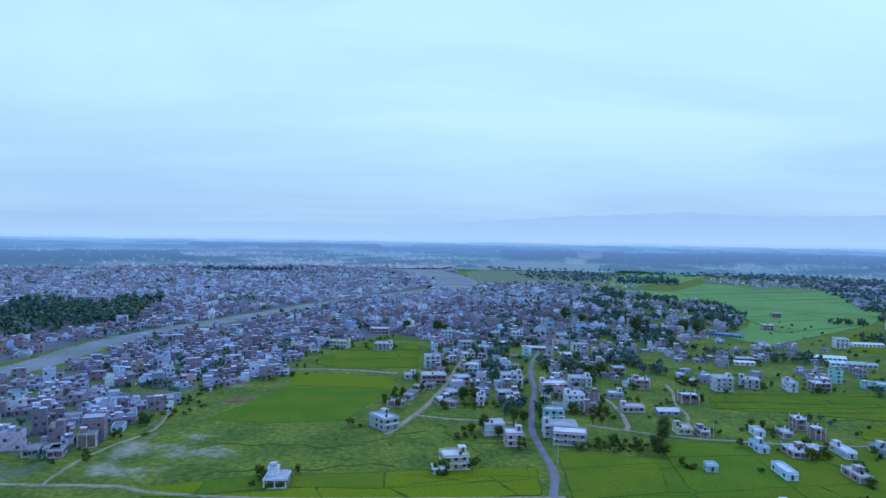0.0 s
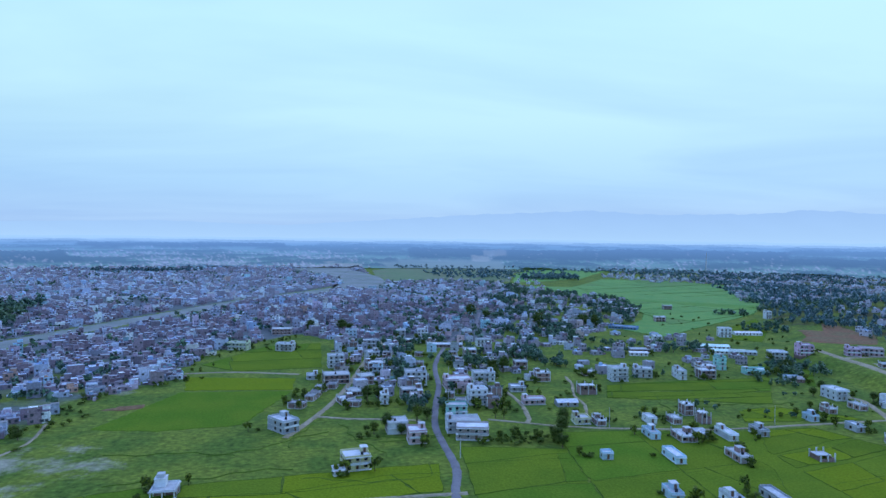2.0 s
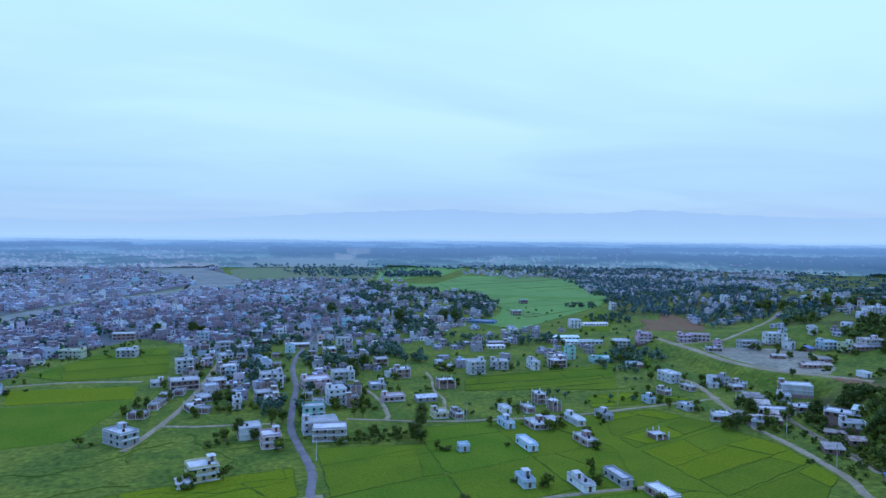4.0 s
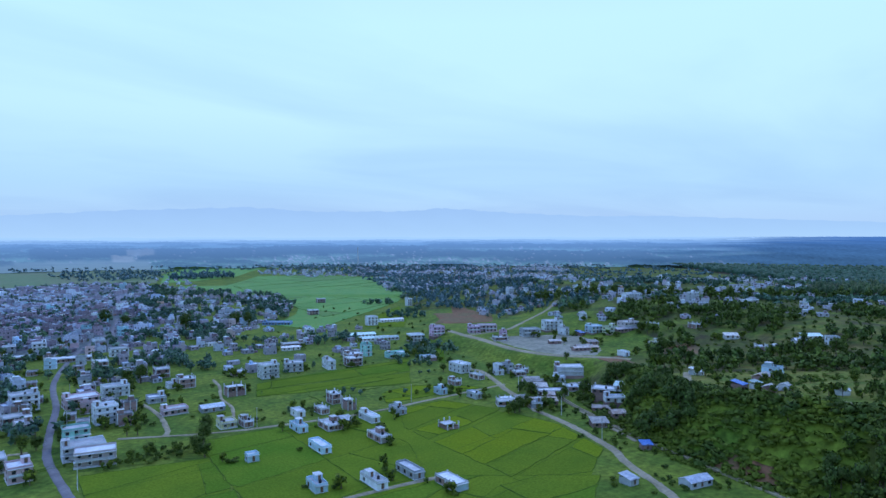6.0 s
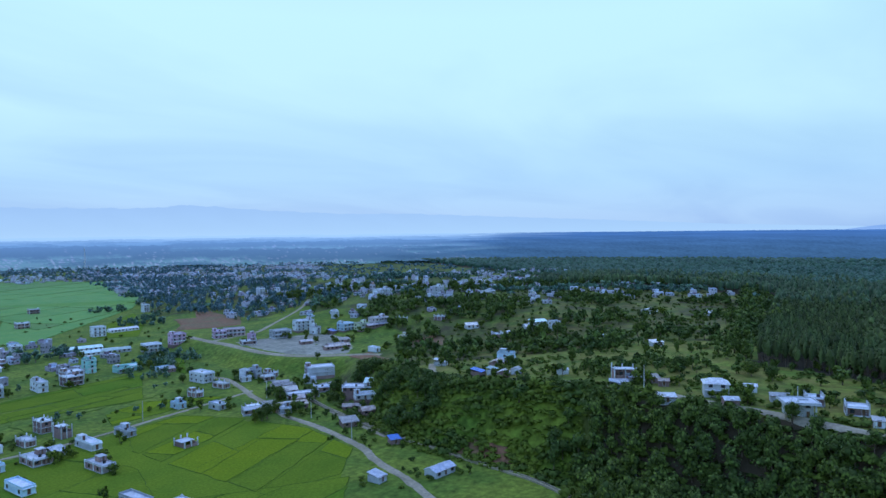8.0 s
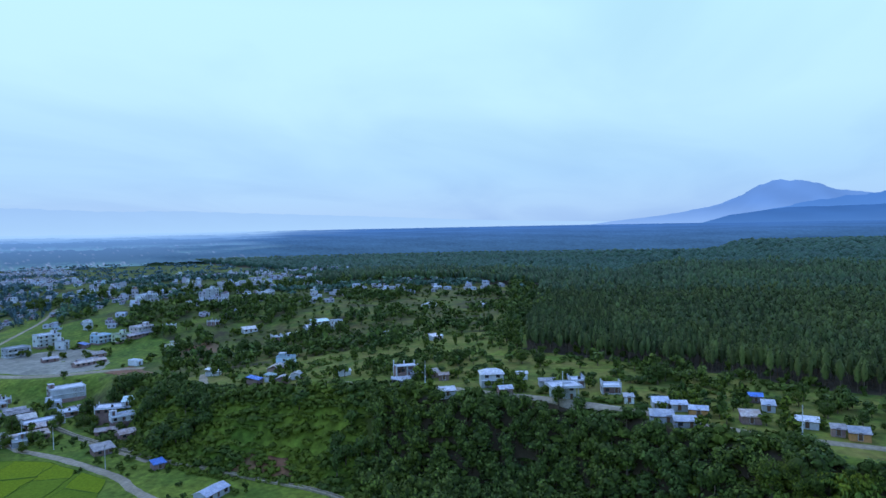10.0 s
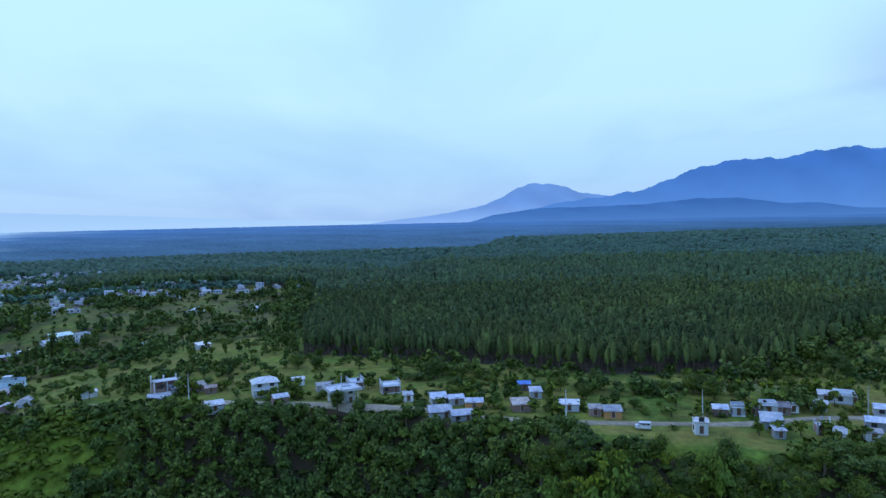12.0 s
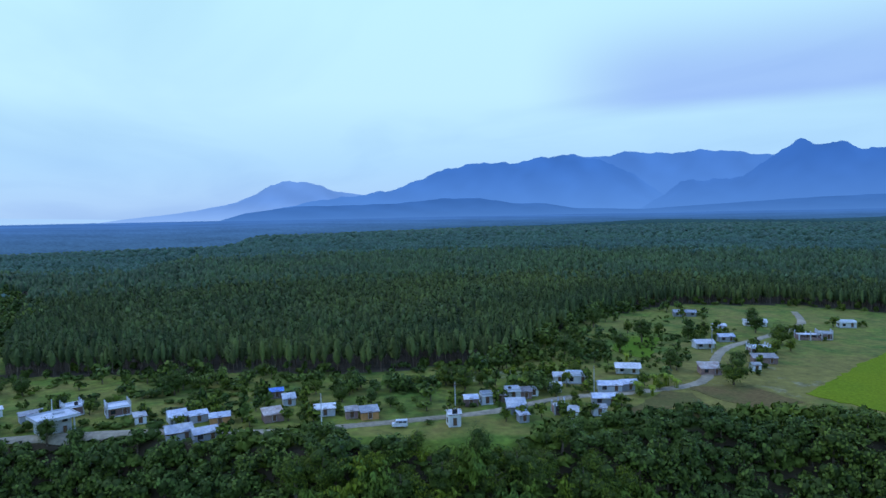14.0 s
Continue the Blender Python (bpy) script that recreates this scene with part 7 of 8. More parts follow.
    if windows:
        for storey in range(4):
            for side in range(4):
                for u in (-0.27, 0.27):
                    sel = np.where((h > 3.0 * storey + 2.2) & (rng.random(n) < 0.8))[0]
                    if not len(sel):
                        continue
                    half = (w if side % 2 == 0 else d)[sel][:, None]
                    deep = (d if side % 2 == 0 else w)[sel][:, None] / 2 + 0.05
                    along = half * u + np.array([-0.65, 0.65, 0.65, -0.65])
                    up = 3.0 * storey + np.array([1.0, 1.0, 2.25, 2.25]) * np.ones((len(sel), 1))
                    lx, ly = ((along, -deep + 0 * along), (deep + 0 * along, along), (-along, deep + 0 * along), (-deep + 0 * along, -along))[side]
                    add(placed(lx, ly, up, sel), [(0, 1, 2, 3)], np.tile((0.05, 0.055, 0.065), (len(sel), 1)))
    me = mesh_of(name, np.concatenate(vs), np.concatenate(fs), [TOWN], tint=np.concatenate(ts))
    return tagged(new(name, me), label, "town", kind="stuff")


PARK = [(-381, 515), (-490, 664), (-545, 790), (-500, 800), (-455, 812), (-400, 860), (-380, 800), (-328, 642), (-350, 597), (-355, 520)]
x, y = town_sites(WEST_TOWN, 8.3, 0.86, 24)
r = np.hypot(x, y)
park = inside(PARK, x, y) | inside(SAND_BAR, x, y) | ((x + 520) ** 2 / 110 ** 2 + (y - 1575) ** 2 / 35 ** 2 < 1)
ok = (r < 1850) & ~park & (rng.random(len(x)) < np.clip(1.15 - (r - 300) / 3200, 0.35, 1)) & (waves(x, y, 80) + rng.normal(0, 0.3, len(x)) > -0.62) & (waves(x, y, 24) + rng.normal(0, 0.15, len(x)) > np.where(r < 700, -0.42, -0.75)) & (rng.random(len(x)) < 1 - 0.55 * smooth(-60, 120, x - 0.1 * (y - 560)) * smooth(520, 640, y))
x, y, r = x[ok], y[ok], r[ok]
front = np.argsort(r)[:96]
for k in front:
    brick = rng.random() < 0.82
    house(float(x[k]), float(y[k]), 24 + 90 * int(rng.integers(2)) + float(rng.normal(0, 5)), float(rng.uniform(5, 8.5)), float(rng.uniform(5.5, 10)), int(rng.choice([1, 1, 1, 1, 1, 2])), "brick" if brick else "flat",
          "brick" if brick else str(rng.choice(["white", "grey", "rose", "teal", "blue", "cream", "white"])), plain=True)
back = np.ones(len(x), bool)
back[front] = False
mid = back & (r < 900)
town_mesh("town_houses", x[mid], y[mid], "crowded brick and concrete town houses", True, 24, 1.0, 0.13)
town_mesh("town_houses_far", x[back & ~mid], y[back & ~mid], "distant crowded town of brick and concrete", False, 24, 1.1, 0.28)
# small brick houses strung along the two roads
for line, lo, hi, count in ((TRACKS["cart_track"][0], 335, 560, 26), (ASPHALT, 330, 640, 34), (TRACKS["field_track"][0], 330, 400, 6)):
    road = curve(line, 2.0)
    road = road[(road[:, 1] > lo) & (road[:, 1] < hi)]
    for k in np.linspace(3, len(road) - 4, count).astype(int):
        t = road[k + 2] - road[k - 2]
        side = rng.choice([-1, 1])
        px, py = road[k] + side * np.array((t[1], -t[0])) / np.hypot(*t) * rng.uniform(6.5, 17)
        if clear_of(np.array([px]), np.array([py]), margin=3.2)[0]:
            brick = rng.random() < 0.6
            house(float(px), float(py), float(np.degrees(np.arctan2(-t[0], t[1])) + 90 * rng.integers(2)), float(rng.uniform(4.2, 6.5)), float(rng.uniform(5, 7.6)), int(rng.choice([1, 1, 2])), "brick" if brick else "flat", "brick" if brick else str(rng.choice(["white", "grey", "rose", "blue", "pink"])), plain=True)
VILLAGES = [([(-30, 395), (8, 345), (24, 345), (27, 440), (20, 540), (-25, 540), (-32, 450)], 10.5, 0.5, 15), ([(104, 545), (134, 640), (184, 780), (219, 1000), (244, 1180), (292, 990), (336, 905), (314, 775), (278, 690), (230, 620), (175, 560), (140, 500)], 12, 0.5, 5), ([(500, 1500), (560, 1240), (760, 1150), (780, 1500), (720, 1700)], 15, 0.55, 10),
            ([(-30, 545), (110, 545), (60, 470), (48, 400), (84, 400), (110, 470), (140, 545)], 11.5, 0.62, 5), ([(560, 800), (640, 900), (900, 900), (1300, 1300), (1500, 1900), (900, 1900), (700, 1300), (500, 860)], 15, 0.75, 0), ([(420, 320), (700, 140), (780, 330), (1000, 480), (900, 900), (560, 760), (430, 560)], 15, 0.6, 30),
            ([(250, 1250), (300, 1150), (330, 1350), (200, 1500)], 18, 0.4, 5), ([(125, 400), (200, 412), (262, 440), (300, 560), (210, 620), (150, 520)], 14, 0.34, 5)]
for poly, gap, keep, turn in VILLAGES:
    x, y = town_sites(poly, gap, keep, turn)
    near = (np.hypot(x, y) < 1850) & (waves(x, y, 34) + 0.5 * waves(x, y, 95) + rng.normal(0, 0.25, len(x)) < (0.25 if gap > 14 else 9))
    x, y = x[near], y[near]
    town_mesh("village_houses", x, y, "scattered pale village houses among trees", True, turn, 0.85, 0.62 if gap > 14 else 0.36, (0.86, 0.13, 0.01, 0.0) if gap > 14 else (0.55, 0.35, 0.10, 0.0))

# long pale school buildings beside the park
for hx, hy, turn, w, d, storeys, colour in ((-470, 806, 14, 44, 11, 3, "white"), (-428, 800, 14, 20, 11, 2, "orange"), (-452, 776, 14, 30, 9, 1, "rose")):
    house(hx, hy, turn, w, d, storeys, "flat", colour, plain=True)

# trees in the town and on the plain
x, y = scattered(rng, WEST_TOWN, 8, 0.5)
ok = (np.hypot(x, y) < 1850) & (waves(x, y, 60) + 0.8 * waves(x, y, 19) + rng.normal(0, 0.16, len(x)) > 0.50 - 0.3 * smooth(700, 500, np.hypot(x, y)) - 0.7 * smooth(-60, 60, x) * smooth(500, 640, y)) & clear_of(x, y, margin=1.5) & (line_distance(RIVER, x, y) > 18) & ~inside(SAND_BAR, x, y)
x, y = x[ok], y[ok]
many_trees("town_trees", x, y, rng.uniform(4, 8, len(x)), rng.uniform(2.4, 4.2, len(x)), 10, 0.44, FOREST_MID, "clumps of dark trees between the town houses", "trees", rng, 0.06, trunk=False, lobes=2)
for name, poly, gap, keep, size in (("park_trees", PARK, 11, 0.7, 1.6), ("grove", [(-640, 1560), (-520, 1535), (-400, 1570), (-400, 1610), (-640, 1610)], 11, 0.9, 1.4),
                                    ("plain_trees", [(60, 440), (140, 500), (180, 560), (230, 620), (280, 690), (318, 775), (338, 905), (292, 990), (240, 1180), (160, 900), (118, 640), (80, 560)], 6.0, 0.9, 1.05), ("grove_row", [(300, 1340), (420, 1350), (430, 1400), (300, 1390)], 10, 0.9, 1.5),
                                    ("field_edge_trees", [(180, 488), (200, 480), (262, 488), (262, 510), (190, 520)], 8, 0.75, 1.0), ("barn_trees", [(262, 400), (292, 400), (300, 430), (280, 446), (262, 420)], 8, 0.6, 0.9), ("hedge_row", [(385, 727), (425, 722), (428, 738), (385, 742)], 7, 0.9, 1.0),
                                    ("road_trees", [(-30, 400), (0, 420), (20, 330), (50, 330), (90, 400), (130, 440), (150, 560), (-20, 560)], 5.5, 0.9, 0.9), ("hamlet_trees", [(262, -112), (290, -145), (325, -195), (335, -250), (300, -240), (275, -200), (258, -150)], 7.5, 0.6, 0.7), ("colony_belt", [(160, 478), (178, 466), (190, 472), (222, 520), (238, 490), (246, 500), (226, 545), (200, 545), (170, 545)], 5.0, 0.7, 0.75), ("slope_thicket", [(232, 392), (262, 432), (302, 454), (286, 420), (262, 384), (246, 366), (238, 372)], 4.6, 0.6, 0.6), ("colony_trees", [(120, 300), (260, 306), (290, 390), (250, 470), (150, 420), (140, 340)], 5.5, 0.3, 0.5),
                                    ("bank_trees", [(386, 470), (398, 560), (416, 640), (480, 800), (620, 1080), (760, 1240), (800, 1050), (700, 800), (600, 640), (500, 470), (430, 455)], 10, 0.5, 1.0), ("corner_trees", [(345, 600), (385, 560), (405, 640), (380, 660)], 9, 0.6, 0.9),
                                    ("yard_trees", [(222, 242), (252, 242), (262, 290), (240, 295)], 8, 0.45, 0.8)):
    x, y = scattered(rng, poly, gap, keep)
    ok = clear_of(x, y, margin=1.5) & ~inside(HAMLET_MEADOW, x, y) & ~inside([(122, 350), (138, 392), (236, 398), (214, 330), (170, 340)], x, y)
    if name in ("plain_trees", "road_trees", "colony_trees", "colony_belt"):
        ok &= waves(x, y, 16) + 0.6 * waves(x, y, 39) + rng.normal(0, 0.10, len(x)) > (0.40 if name == "plain_trees" else 0.42)
    x, y = x[ok], y[ok]
    if len(x):
        many_trees(name, x, y, rng.uniform(5, 10, len(x)) * size, rng.uniform(2.6, 4.6, len(x)) * size, 56, 0.29, HAZE_LEAF if np.hypot(x, y).mean() > 1000 else FOREST_MID if np.hypot(x, y).mean() > 400 else FOREST, "group of dark green leafy trees", "trees", rng, 0.06, lobes=6)
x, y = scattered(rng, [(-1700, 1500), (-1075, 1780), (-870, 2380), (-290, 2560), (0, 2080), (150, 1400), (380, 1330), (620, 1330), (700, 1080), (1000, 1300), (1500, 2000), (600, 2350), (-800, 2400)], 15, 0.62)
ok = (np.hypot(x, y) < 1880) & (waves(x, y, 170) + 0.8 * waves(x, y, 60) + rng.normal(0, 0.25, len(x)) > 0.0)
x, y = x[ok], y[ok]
many_trees("far_tree_belts", x, y, rng.uniform(6, 11, len(x)), rng.uniform(4, 8, len(x)), 8, 0.42, HAZE_LEAF, "far belts of trees across the plain", "trees", rng, 0.02, trunk=False, lobes=4)
for name, poly, gap, keep in (("town_edge_bushes", [(-146, 225), (-140, 275), (-135, 310), (-130, 335), (-138, 372), (-118, 392), (-100, 412), (-106, 478), (-70, 560), (-60, 585), (-88, 566), (-128, 482), (-118, 412), (-152, 372), (-150, 330), (-158, 300), (-166, 272), (-154, 228)], 5.0, 0.34),
                              ("lane_hedge", [(44, 276), (80, 272), (84, 292), (60, 290), (46, 284)], 3.2, 0.6), ("garden_bushes", [(-6, 288), (22, 286), (26, 304), (4, 306), (-8, 300)], 4.0, 0.45), ("wayside_bushes", [(44, 320), (110, 330), (130, 420), (60, 420), (46, 380)], 11, 0.3),
                              ("colony_bushes", [(160, 300), (240, 306), (250, 400), (180, 330)], 12, 0.2), ("foot_bushes", [(215, 190), (232, 230), (245, 270), (262, 300), (285, 300), (270, 250), (250, 215), (240, 190)], 5.5, 0.5), ("hamlet_bushes", [(225, -105), (262, -110), (290, -150), (300, -190), (270, -215), (255, -190), (235, -150)], 5.5, 0.5), ("plateau_bushes", [(300, 80), (330, 190), (420, 320), (560, 420), (700, 300), (690, 120), (513, 92), (400, 80)], 7.5, 0.5), ("plain_bushes", [(60, 420), (300, 420), (380, 600), (330, 800), (120, 640)], 9, 0.08), ("meadow_tufts", [(84, 298), (262, 306), (300, 420), (250, 470), (120, 440)], 7, 0.12), ("bank_tufts", [(160, 110), (232, 180), (262, 290), (230, 262), (205, 170)], 5, 0.35)):
    x, y = scattered(rng, poly, gap, keep)
    ok = clear_of(x, y, margin=0.8) & ~inside(HAMLET_MEADOW, x, y) & ~inside([(122, 350), (138, 392), (258, 404), (214, 330), (170, 340)], x, y)
    x, y = x[ok], y[ok]
    if len(x):
        many_trees(name, x, y, rng.uniform(1.2, 3.6, len(x)) * (0.45 if "tufts" in name else 1), rng.uniform(1.2, 2.4, len(x)) * (0.7 if "tufts" in name else 1), 36, 0.32, BRUSH, "dark leafy bushes and small trees", "bushes", rng, 0.06, trunk=False, lobes=3)


# gardens: bushes and small trees close round the houses
spots = []
for hx, hy, hr in made_houses:
    if math.hypot(hx - 25, hy - 10) < 620 and not (hx < -100 and hy < 620):
        for k in range(int(rng.poisson(2.6 if hx < 330 else 3.4))):
            turn, reach = rng.uniform(0, 6.28), hr + rng.uniform(0.8, 4.5)
            for q in range(int(rng.integers(1, 4))):
                spots.append((hx + reach * math.cos(turn) + rng.normal(0, 1.3), hy + reach * math.sin(turn) + rng.normal(0, 1.3)))
x, y = np.array(spots).T
ok = ~inside(LAWN, x, y)
for line, width in ALL_ROADS:
    ok &= line_distance(line, x, y) > width / 2 + 1.2
for hx, hy, hr in made_houses:
    ok &= (x - hx) ** 2 + (y - hy) ** 2 > (hr * 0.9) ** 2
x, y = x[ok], y[ok]
low = rng.random(len(x)) < 0.6
many_trees("garden_shrubs", x[low], y[low], rng.uniform(1.0, 2.6, low.sum()), rng.uniform(1.0, 2.0, low.sum()), 44, 0.30, BRUSH, "dark bushes and hedges in the gardens round the houses", "bushes", rng, 0.04, trunk=False, lobes=4)
many_trees("garden_trees", x[~low], y[~low], rng.uniform(3.0, 6.0, (~low).sum()), rng.uniform(1.5, 2.8, (~low).sum()), 80, 0.24, LEAF["mid"], "small green fruit trees in the gardens round the houses", "trees", rng, 0.12, lobes=6)
# rough scrub and a few trees on the hamlet's meadow
x, y = scattered(rng, HAMLET_MEADOW, 3.6, 0.7)
ok = clear_of(x, y, margin=1.5) & (waves(x, y, 9) + 0.7 * waves(x, y, 23) + rng.normal(0, 0.25, len(x)) > 0.12)
x, y = x[ok], y[ok]
many_trees("hamlet_scrub", x, y, rng.uniform(0.5, 2.4, len(x)), rng.uniform(0.8, 1.8, len(x)), 30, 0.32, BRUSH, "rough scrub and weeds on the hamlet meadow", "undergrowth", rng, 0.05, trunk=False, lobes=2)
# broad dark trees along the margin of the forest behind the hamlet
line = curve([(250, -84), (262, -106), (280, -124), (298, -144), (318, -172), (334, -198), (340, -226)], 3.0)
x, y = (line + rng.normal(0, 3.2, line.shape)).T
many_trees("forest_margin", x, y, rng.uniform(5, 9.5, len(x)), rng.uniform(2.6, 4.4, len(x)), 150, 0.20, FOREST, "broad dark trees along the forest margin", "trees", rng, 0.06, lobes=7)
# a row of light young trees behind the village, and the strip of trees beside the forest ride
line = curve([(241, -76), (239, -89), (237, -97), (237, -106), (238, -118)], 2.6)
x, y = (line + rng.normal(0, 1.6, line.shape)).T
many_trees("young_trees", x, y, rng.uniform(4.5, 7, len(x)), rng.uniform(1.3, 1.9, len(x)), 150, 0.20, LEAF["light"], "row of slim light green young trees", "trees", rng, 0.08, lobes=6)
line = curve([(330, 74), (379, 82), (440, 90), (480, 96)], 2.2)
x, y = (line + rng.normal(0, 4.0, line.shape)).T
many_trees("ride_trees", x, y, rng.uniform(6, 11, len(x)), rng.uniform(1.8, 3.2, len(x)), 120, 0.22, FOREST, "strip of dark trees beside the forest ride", "trees", rng, 0.1, lobes=7)
x, y = (np.array([(275, 13), (279, 8), (283, 3), (277, -4), (272, -8), (246, -53), (244, -58), (244, -63), (245, -73), (249, -39), (252, -43), (224, -92), (226, -95)])[:, None] + rng.normal(0, 2.4, (13, 4, 2))).reshape(-1, 2).T
many_trees("village_clumps", x, y, rng.uniform(3.0, 6.5, len(x)), rng.uniform(1.8, 3.2, len(x)), 140, 0.20, FOREST, "rounded dark trees behind the village huts", "trees", rng, 0.08, lobes=7)


def lone_tree(kind, x, y, size):
    tree(kind, x, y, size, x * 7 % 360)


banana(209.8, -130.5, 1.3)
banana(212, -128, 1.1)
banana(206, -131, 1.0)
banana(207, -117, 1.2)
banana(203, -119, 1.0)
banana(243, -142, 1.0)
lone_tree(4, 239, -216, 1.0)
lone_tree(0, 215, -166, 0.75)
lone_tree(0, 257, -150, 0.9)
lone_tree(2, 268, -170, 0.9)
lone_tree(1, 275, -185, 0.8)
lone_tree(0, 262, -128, 0.9)
lone_tree(2, 250, -124, 0.7)
lone_tree(1, 232, -112, 0.6)
lone_tree(1, 238, -98, 0.7)
lone_tree(0, 262, -228, 0.9)
lone_tree(2, 275, -240, 0.8)
lone_tree(2, -2, 352, 0.8)
lone_tree(0, 219, 252, 0.75)
lone_tree(2, 223, 253, 0.7)
lone_tree(1, 216, 253, 0.6)
lone_tree(0, 267, 414, 0.8)
lone_tree(2, 273, 417, 0.8)
lone_tree(1, 260, 408, 0.7)
lone_tree(0, 269, 404, 0.6)
lone_tree(0, 272, 339, 0.6)
lone_tree(1, 227, 327, 0.5)
lone_tree(2, 260, 260, 0.6)
lone_tree(0, 261, 248, 0.65)
lone_tree(1, 269, 257, 0.5)
lone_tree(4, 229, 246, 0.5)
lone_tree(0, 259, 227, 0.5)
lone_tree(0, 312, 311, 0.5)
lone_tree(2, 256, 348, 0.5)
lone_tree(1, 266, 347, 0.5)
lone_tree(0, 246, 352, 0.6)
lone_tree(2, 258, 362, 0.6)
lone_tree(1, 235, 244, 0.5)
house(-10.5, 246.5, 14, 4.2, 4.0, 1, "tin", "white")
lone_tree(0, 4, 358, 0.85)
lone_tree(2, 8, 300, 0.75)
lone_tree(0, 14, 294, 0.6)
lone_tree(1, 2, 296, 0.7)
lone_tree(5, 22, 312, 0.8)
lone_tree(0, 27, 318, 0.7)
lone_tree(2, 36, 318, 0.75)
lone_tree(0, 79, 279, 0.85)
lone_tree(2, 84, 288, 0.8)
lone_tree(0, 80, 272, 0.7)
lone_tree(1, 72, 281, 0.6)
lone_tree(4, 63, 287, 0.6)
lone_tree(1, 56, 284, 0.55)
lone_tree(3, 48, 279, 0.5)
lone_tree(2, 88, 300, 0.85)
lone_tree(5, 60, 318, 0.5)
lone_tree(5, 64, 317, 0.45)
lone_tree(2, -56, 604, 1.1)
lone_tree(0, -50, 596, 1.0)
lone_tree(2, -28, 600, 1.2)
lone_tree(0, -22, 608, 1.0)
lone_tree(1, -150, 300, 0.7)
lone_tree(0, -146, 296, 0.6)
lone_tree(2, 103, 712, 1.4)
lone_tree(0, 118, 700, 1.2)
lone_tree(2, 158, 634, 1.4)
lone_tree(0, 205, 641, 1.5)
lone_tree(2, 214, 632, 1.2)
lone_tree(1, 238, 252, 0.7)
lone_tree(4, 232, 258, 0.7)
lone_tree(2, 244, 268, 0.8)
lone_tree(0, 78, 432, 0.9)
lone_tree(2, 84, 424, 1.0)
lone_tree(4, 76, 415, 0.8)
lone_tree(3, 10, 347, 0.5)
lone_tree(0, 76, 205, 0.5)
lone_tree(1, 84, 262, 0.5)
lone_tree(1, 52, 356, 0.7)
lone_tree(0, 40, 352, 0.6)
lone_tree(4, 201, -149, 1.0)
lone_tree(3, 229, -201, 0.9)
lone_tree(3, 229, -209, 0.8)
lone_tree(2, 225, -146, 0.7)
lone_tree(0, 265, -192, 0.7)
lone_tree(4, 271, -207, 0.6)
lone_tree(0, 256, -139, 0.8)
lone_tree(1, 288, -179, 0.7)
lone_tree(2, 308, -175, 0.8)
lone_tree(4, 235, -73, 0.8)
lone_tree(4, 243, -70, 0.75)
lone_tree(1, 242, -60, 0.6)
lone_tree(1, 239, -80, 0.5)
lone_tree(2, 252, -41, 0.55)
lone_tree(0, 240, -34, 0.45)
lone_tree(2, 230, -41, 0.5)
lone_tree(0, 228, -46, 0.4)
lone_tree(2, 272, 10, 0.65)
lone_tree(0, 280, 11, 0.55)
lone_tree(5, 254, 6, 0.4)
lone_tree(0, 275, -13, 0.6)
lone_tree(1, 258, -9, 0.5)
lone_tree(1, 271, -5, 0.5)
lone_tree(1, 252, -27, 0.5)
lone_tree(3, 207, -125, 0.6)
lone_tree(3, 204, -115, 0.55)
lone_tree(4, 166, -139, 0.45)
lone_tree(4, 285, -20, 0.5)
lone_tree(1, 255, -97, 0.6)
lone_tree(1, 252, -102, 0.6)
lone_tree(0, 216, -94, 0.4)
lone_tree(1, 208, -95, 0.45)
lone_tree(2, 242, 41, 0.6)
lone_tree(0, 240, 34, 0.55)
lone_tree(2, 364, 234, 1.0)
lone_tree(2, 372, 285, 0.9)
lone_tree(2, 396, 189, 0.9)
lone_tree(0, 294, 88, 0.8)
lone_tree(0, 283, 8, 0.7)
lone_tree(1, 264, 28, 0.5)
lone_tree(0, 293, 54, 0.7)
lone_tree(4, 298, 62, 0.7)
lone_tree(1, 307, 140, 0.7)
lone_tree(0, 355, 213, 0.8)
lone_tree(0, 240, -35, 0.55)
lone_tree(1, 259, -2, 0.5)
lone_tree(1, 252, -30, 0.6)


# ---- small things ----
def utility_pole(x, y, height=9.0):
    root = new("utility_pole")
    root.matrix_basis = pose(x, y, ground_z(x, y), 0, 0, (x * 5) % 180)
    v, f = tube([(0, 0, -0.4), (0, 0, height)], [0.16, 0.10], 6)
    part("pole", mesh_of("pole", v, f, [CONCRETE]), root)
    part("crossarm", boxes("crossarm", [(0, 0, height - 0.9, 1.8, 0.12, 0.12), (-0.7, 0, height - 0.78, 0.1, 0.1, 0.2), (0.7, 0, height - 0.78, 0.1, 0.1, 0.2)], [WOOD]), root)
    return tagged(root, "slim grey concrete utility pole with a crossarm", "utility pole", "utility poles")


for px, py in ((249, 284), (235, 237), (243, 262), (222, 200), (36, 262), (36, 300), (40, 345), (46, 400), (110, 300), (150, 296), (190, 299), (219, -24), (214, -60), (211, -104), (240, -180), (246, 40), (256, 90)):
    utility_pole(px, py)


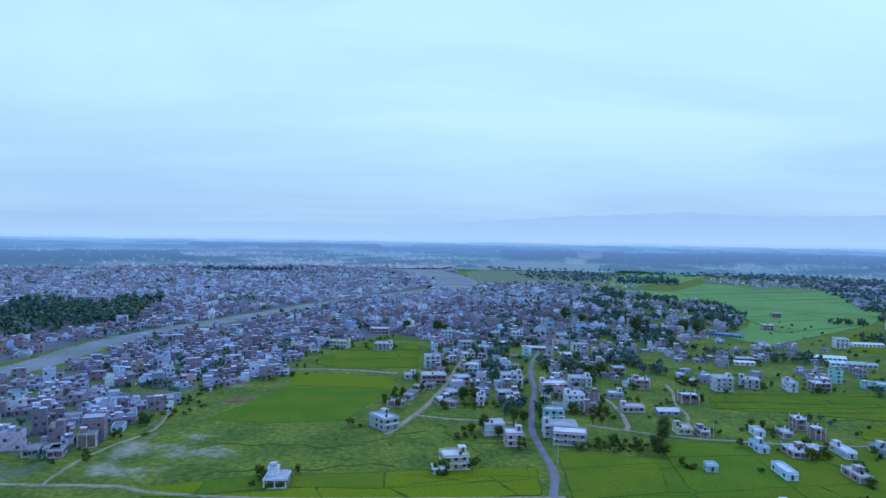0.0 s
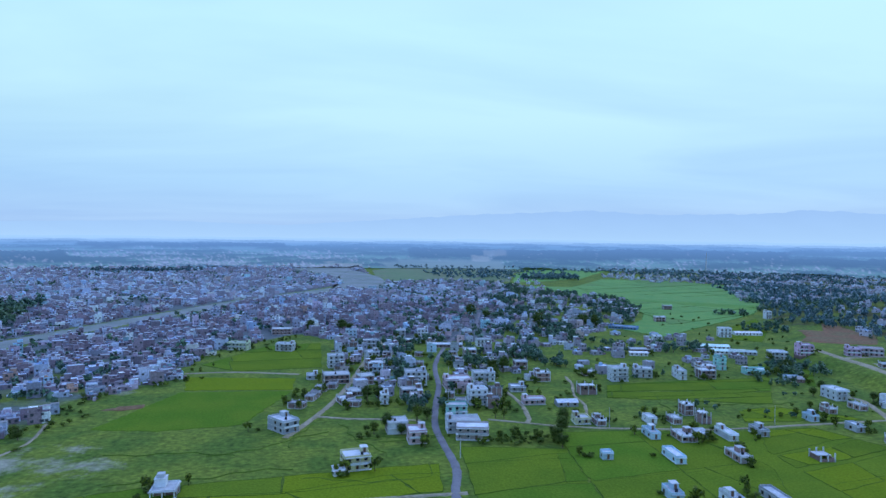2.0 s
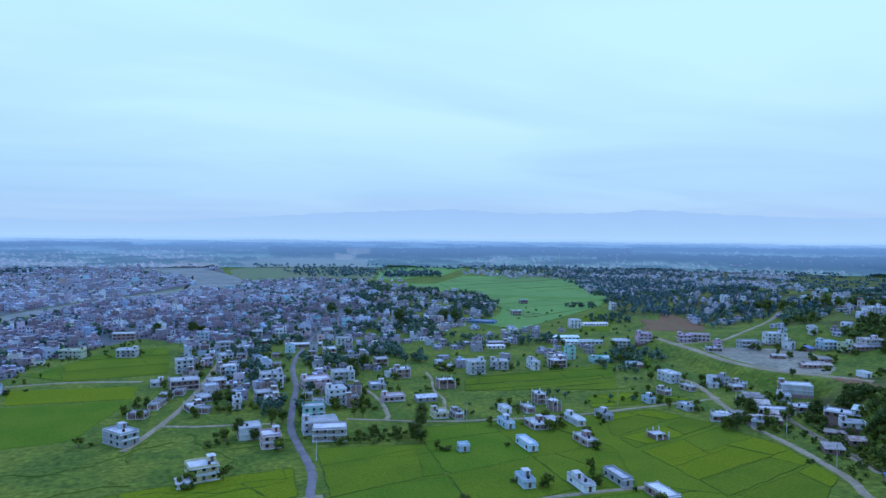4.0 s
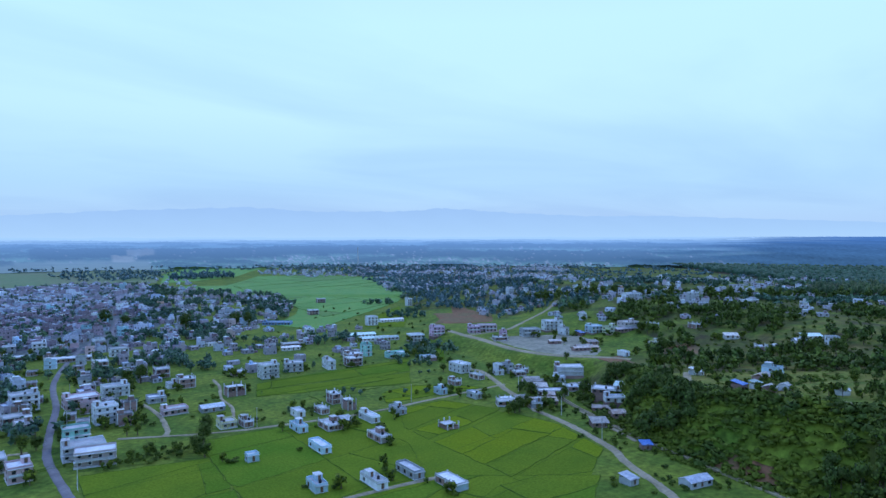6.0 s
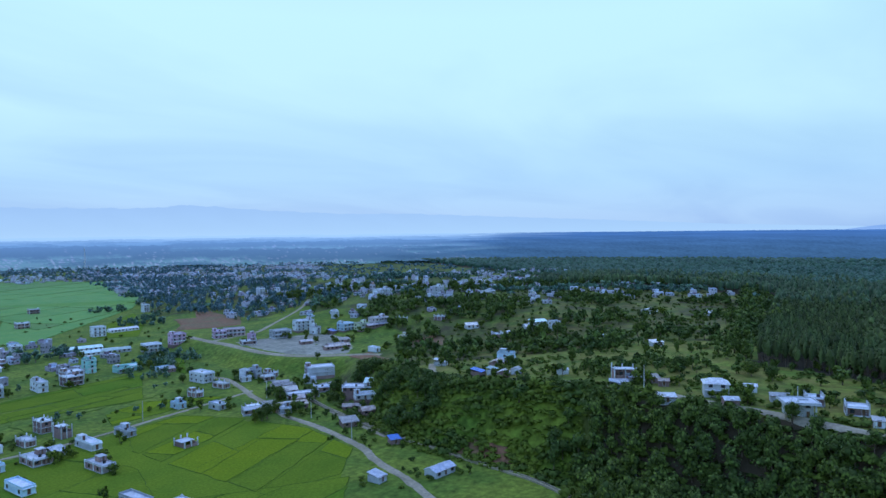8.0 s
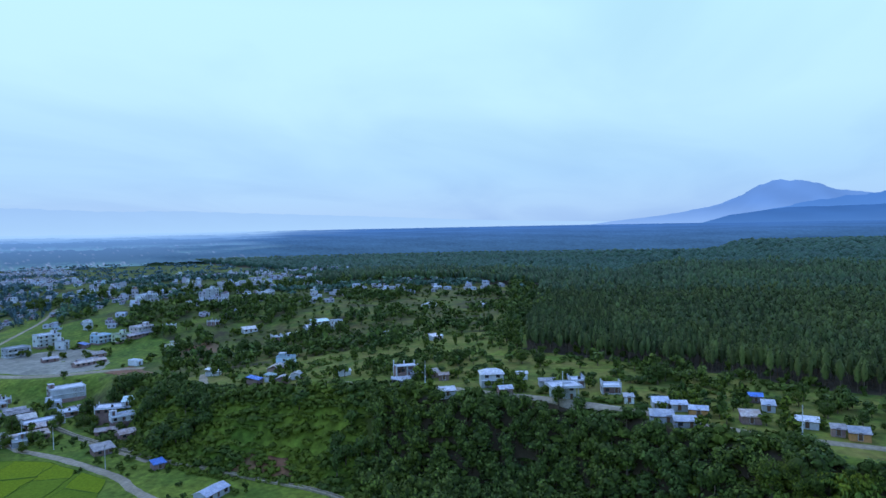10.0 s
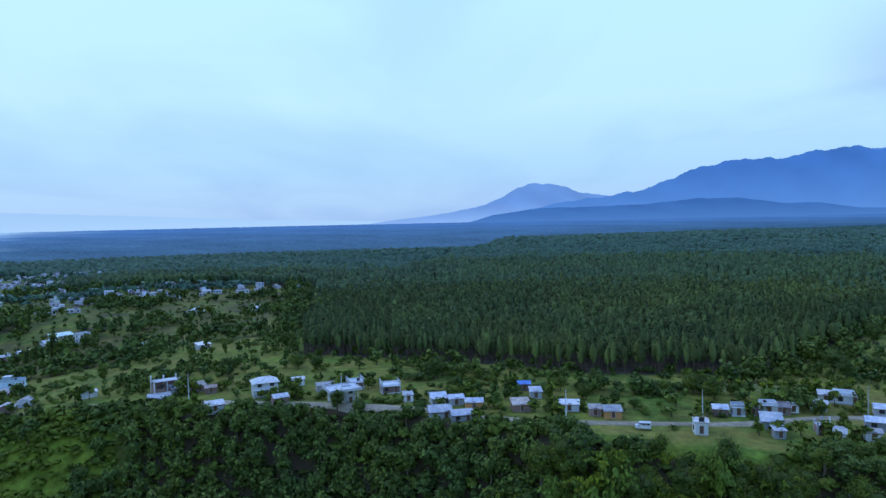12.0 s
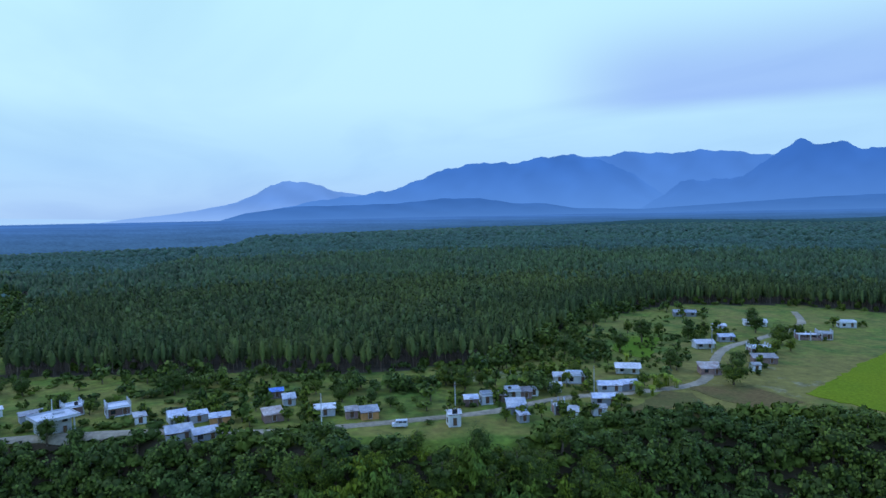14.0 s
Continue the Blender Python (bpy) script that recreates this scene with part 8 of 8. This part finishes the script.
def mast(x, y, height):
    """A lattice mast: four legs, rings and diagonals."""
    root = new("radio_mast")
    root.matrix_basis = pose(x, y, ground_z(x, y))
    for a, b in ((-1, -1), (1, -1), (1, 1), (-1, 1)):
        v, f = tube([(a * 2.0, b * 2.0, -0.5), (a * 0.4, b * 0.4, height)], [0.28, 0.14], 4)
        part("leg", mesh_of("leg", v, f, [CONCRETE]), root)
    braces = []
    for k in range(9):
        z0, z1 = height * k / 9, height * (k + 1) / 9
        s0, s1 = 2.0 - 1.6 * k / 9, 2.0 - 1.6 * (k + 1) / 9
        for (a, b), (c, e) in (((-1, -1), (1, -1)), ((1, -1), (1, 1)), ((1, 1), (-1, 1)), ((-1, 1), (-1, -1))):
            braces.append(tube([(a * s0, b * s0, z0), (c * s1, e * s1, z1)], [0.1, 0.1], 3))
    part("bracing", mesh_of("bracing", *joined(braces), [CONCRETE]), root)
    return tagged(root, "tall pale lattice radio mast above the trees", "mast")


mast(809, 1570, 55)


def parked_van(x, y, turn):
    """A small white van at the roadside: body with a sloping nose, windows, wheels with rims."""
    root = new("van")
    root.matrix_basis = pose(x, y, ground_z(x, y) + 0.2, 0, 0, turn)
    side = [(-2.0, 0.35), (2.0, 0.35), (2.05, 0.95), (1.45, 1.1), (0.95, 1.85), (-1.9, 1.9), (-2.0, 1.2)]
    n = len(side)
    v = [(a, s * (0.82 if b < 1.2 else 0.7), b) for s in (-1, 1) for a, b in side]
    me = bpy.data.meshes.new("body")
    me.from_pydata(v, [], [tuple(range(n)), tuple(range(2 * n - 1, n - 1, -1))] + [(k, n + k, n + (k + 1) % n, (k + 1) % n) for k in range(n)])
    me.materials.append(WALLS["white"])
    body = part("body", me, root)
    for s in (-1, 1):
        for a, b in ((-1.7, -0.8), (-0.65, 0.25), (0.35, 0.95)):
            part("window", boxes("window", [((a + b) / 2, s * 0.745, 1.25, b - a, 0.07, 0.42)], [GLASS]), body)
    part("windscreen", boxes("windscreen", [(1.22, 0, 1.2, 0.12, 1.2, 0.42)], [GLASS]), body)
    for a in (-1.3, 1.25):
        for s in (-1, 1):
            tv, tf = tube([(a, s * 0.62, 0.32), (a, s * 0.84, 0.32)], [0.32, 0.32], 12)
            wheel = part("wheel", mesh_of("wheel", tv, tf, [TANK], flat=False), root)
            rv, rf = tube([(a, s * 0.80, 0.32), (a, s * 0.86, 0.32), (a, s * 0.865, 0.32)], [0.19, 0.19, 0.02], 12)
            part("rim", mesh_of("rim", rv, rf, [WALLS["grey"]]), wheel)
    return tagged(root, "small white van parked beside the village road", "van")


parked_van(209.6, -42.2, 70)


def canal_wall():
    """The low concrete wall of the canal at the foot of the slope."""
    line = curve([(262, 272), (250, 240), (238, 200), (229, 168), (226, 145), (222, 118), (214, 98), (200, 70)], 3.0)
    t = np.gradient(line, axis=0)
    t /= np.hypot(t[:, 0], t[:, 1])[:, None]
    s = np.stack([t[:, 1], -t[:, 0]], 1)
    z = terrain(line[:, 0], line[:, 1])
    rows = [np.column_stack([line + s * o, z + h]) for o, h in ((-0.9, -0.3), (-0.9, 0.7), (-0.45, 0.75), (-0.4, 0.1), (0.4, 0.1), (0.45, 0.75), (0.9, 0.7), (0.9, -0.3))]
    v = np.stack(rows, 1)
    n, k = v.shape[:2]
    i, j = np.meshgrid(np.arange(n - 1), np.arange(k - 1), indexing="ij")
    f = np.stack([i * k + j, i * k + j + 1, (i + 1) * k + j + 1, (i + 1) * k + j], -1).reshape(-1, 4)
    tagged(new("canal", mesh_of("canal", v.reshape(-1, 3), f, [TRACK])), "narrow concrete irrigation canal along the slope's foot", "canal", kind="structure")


canal_wall()
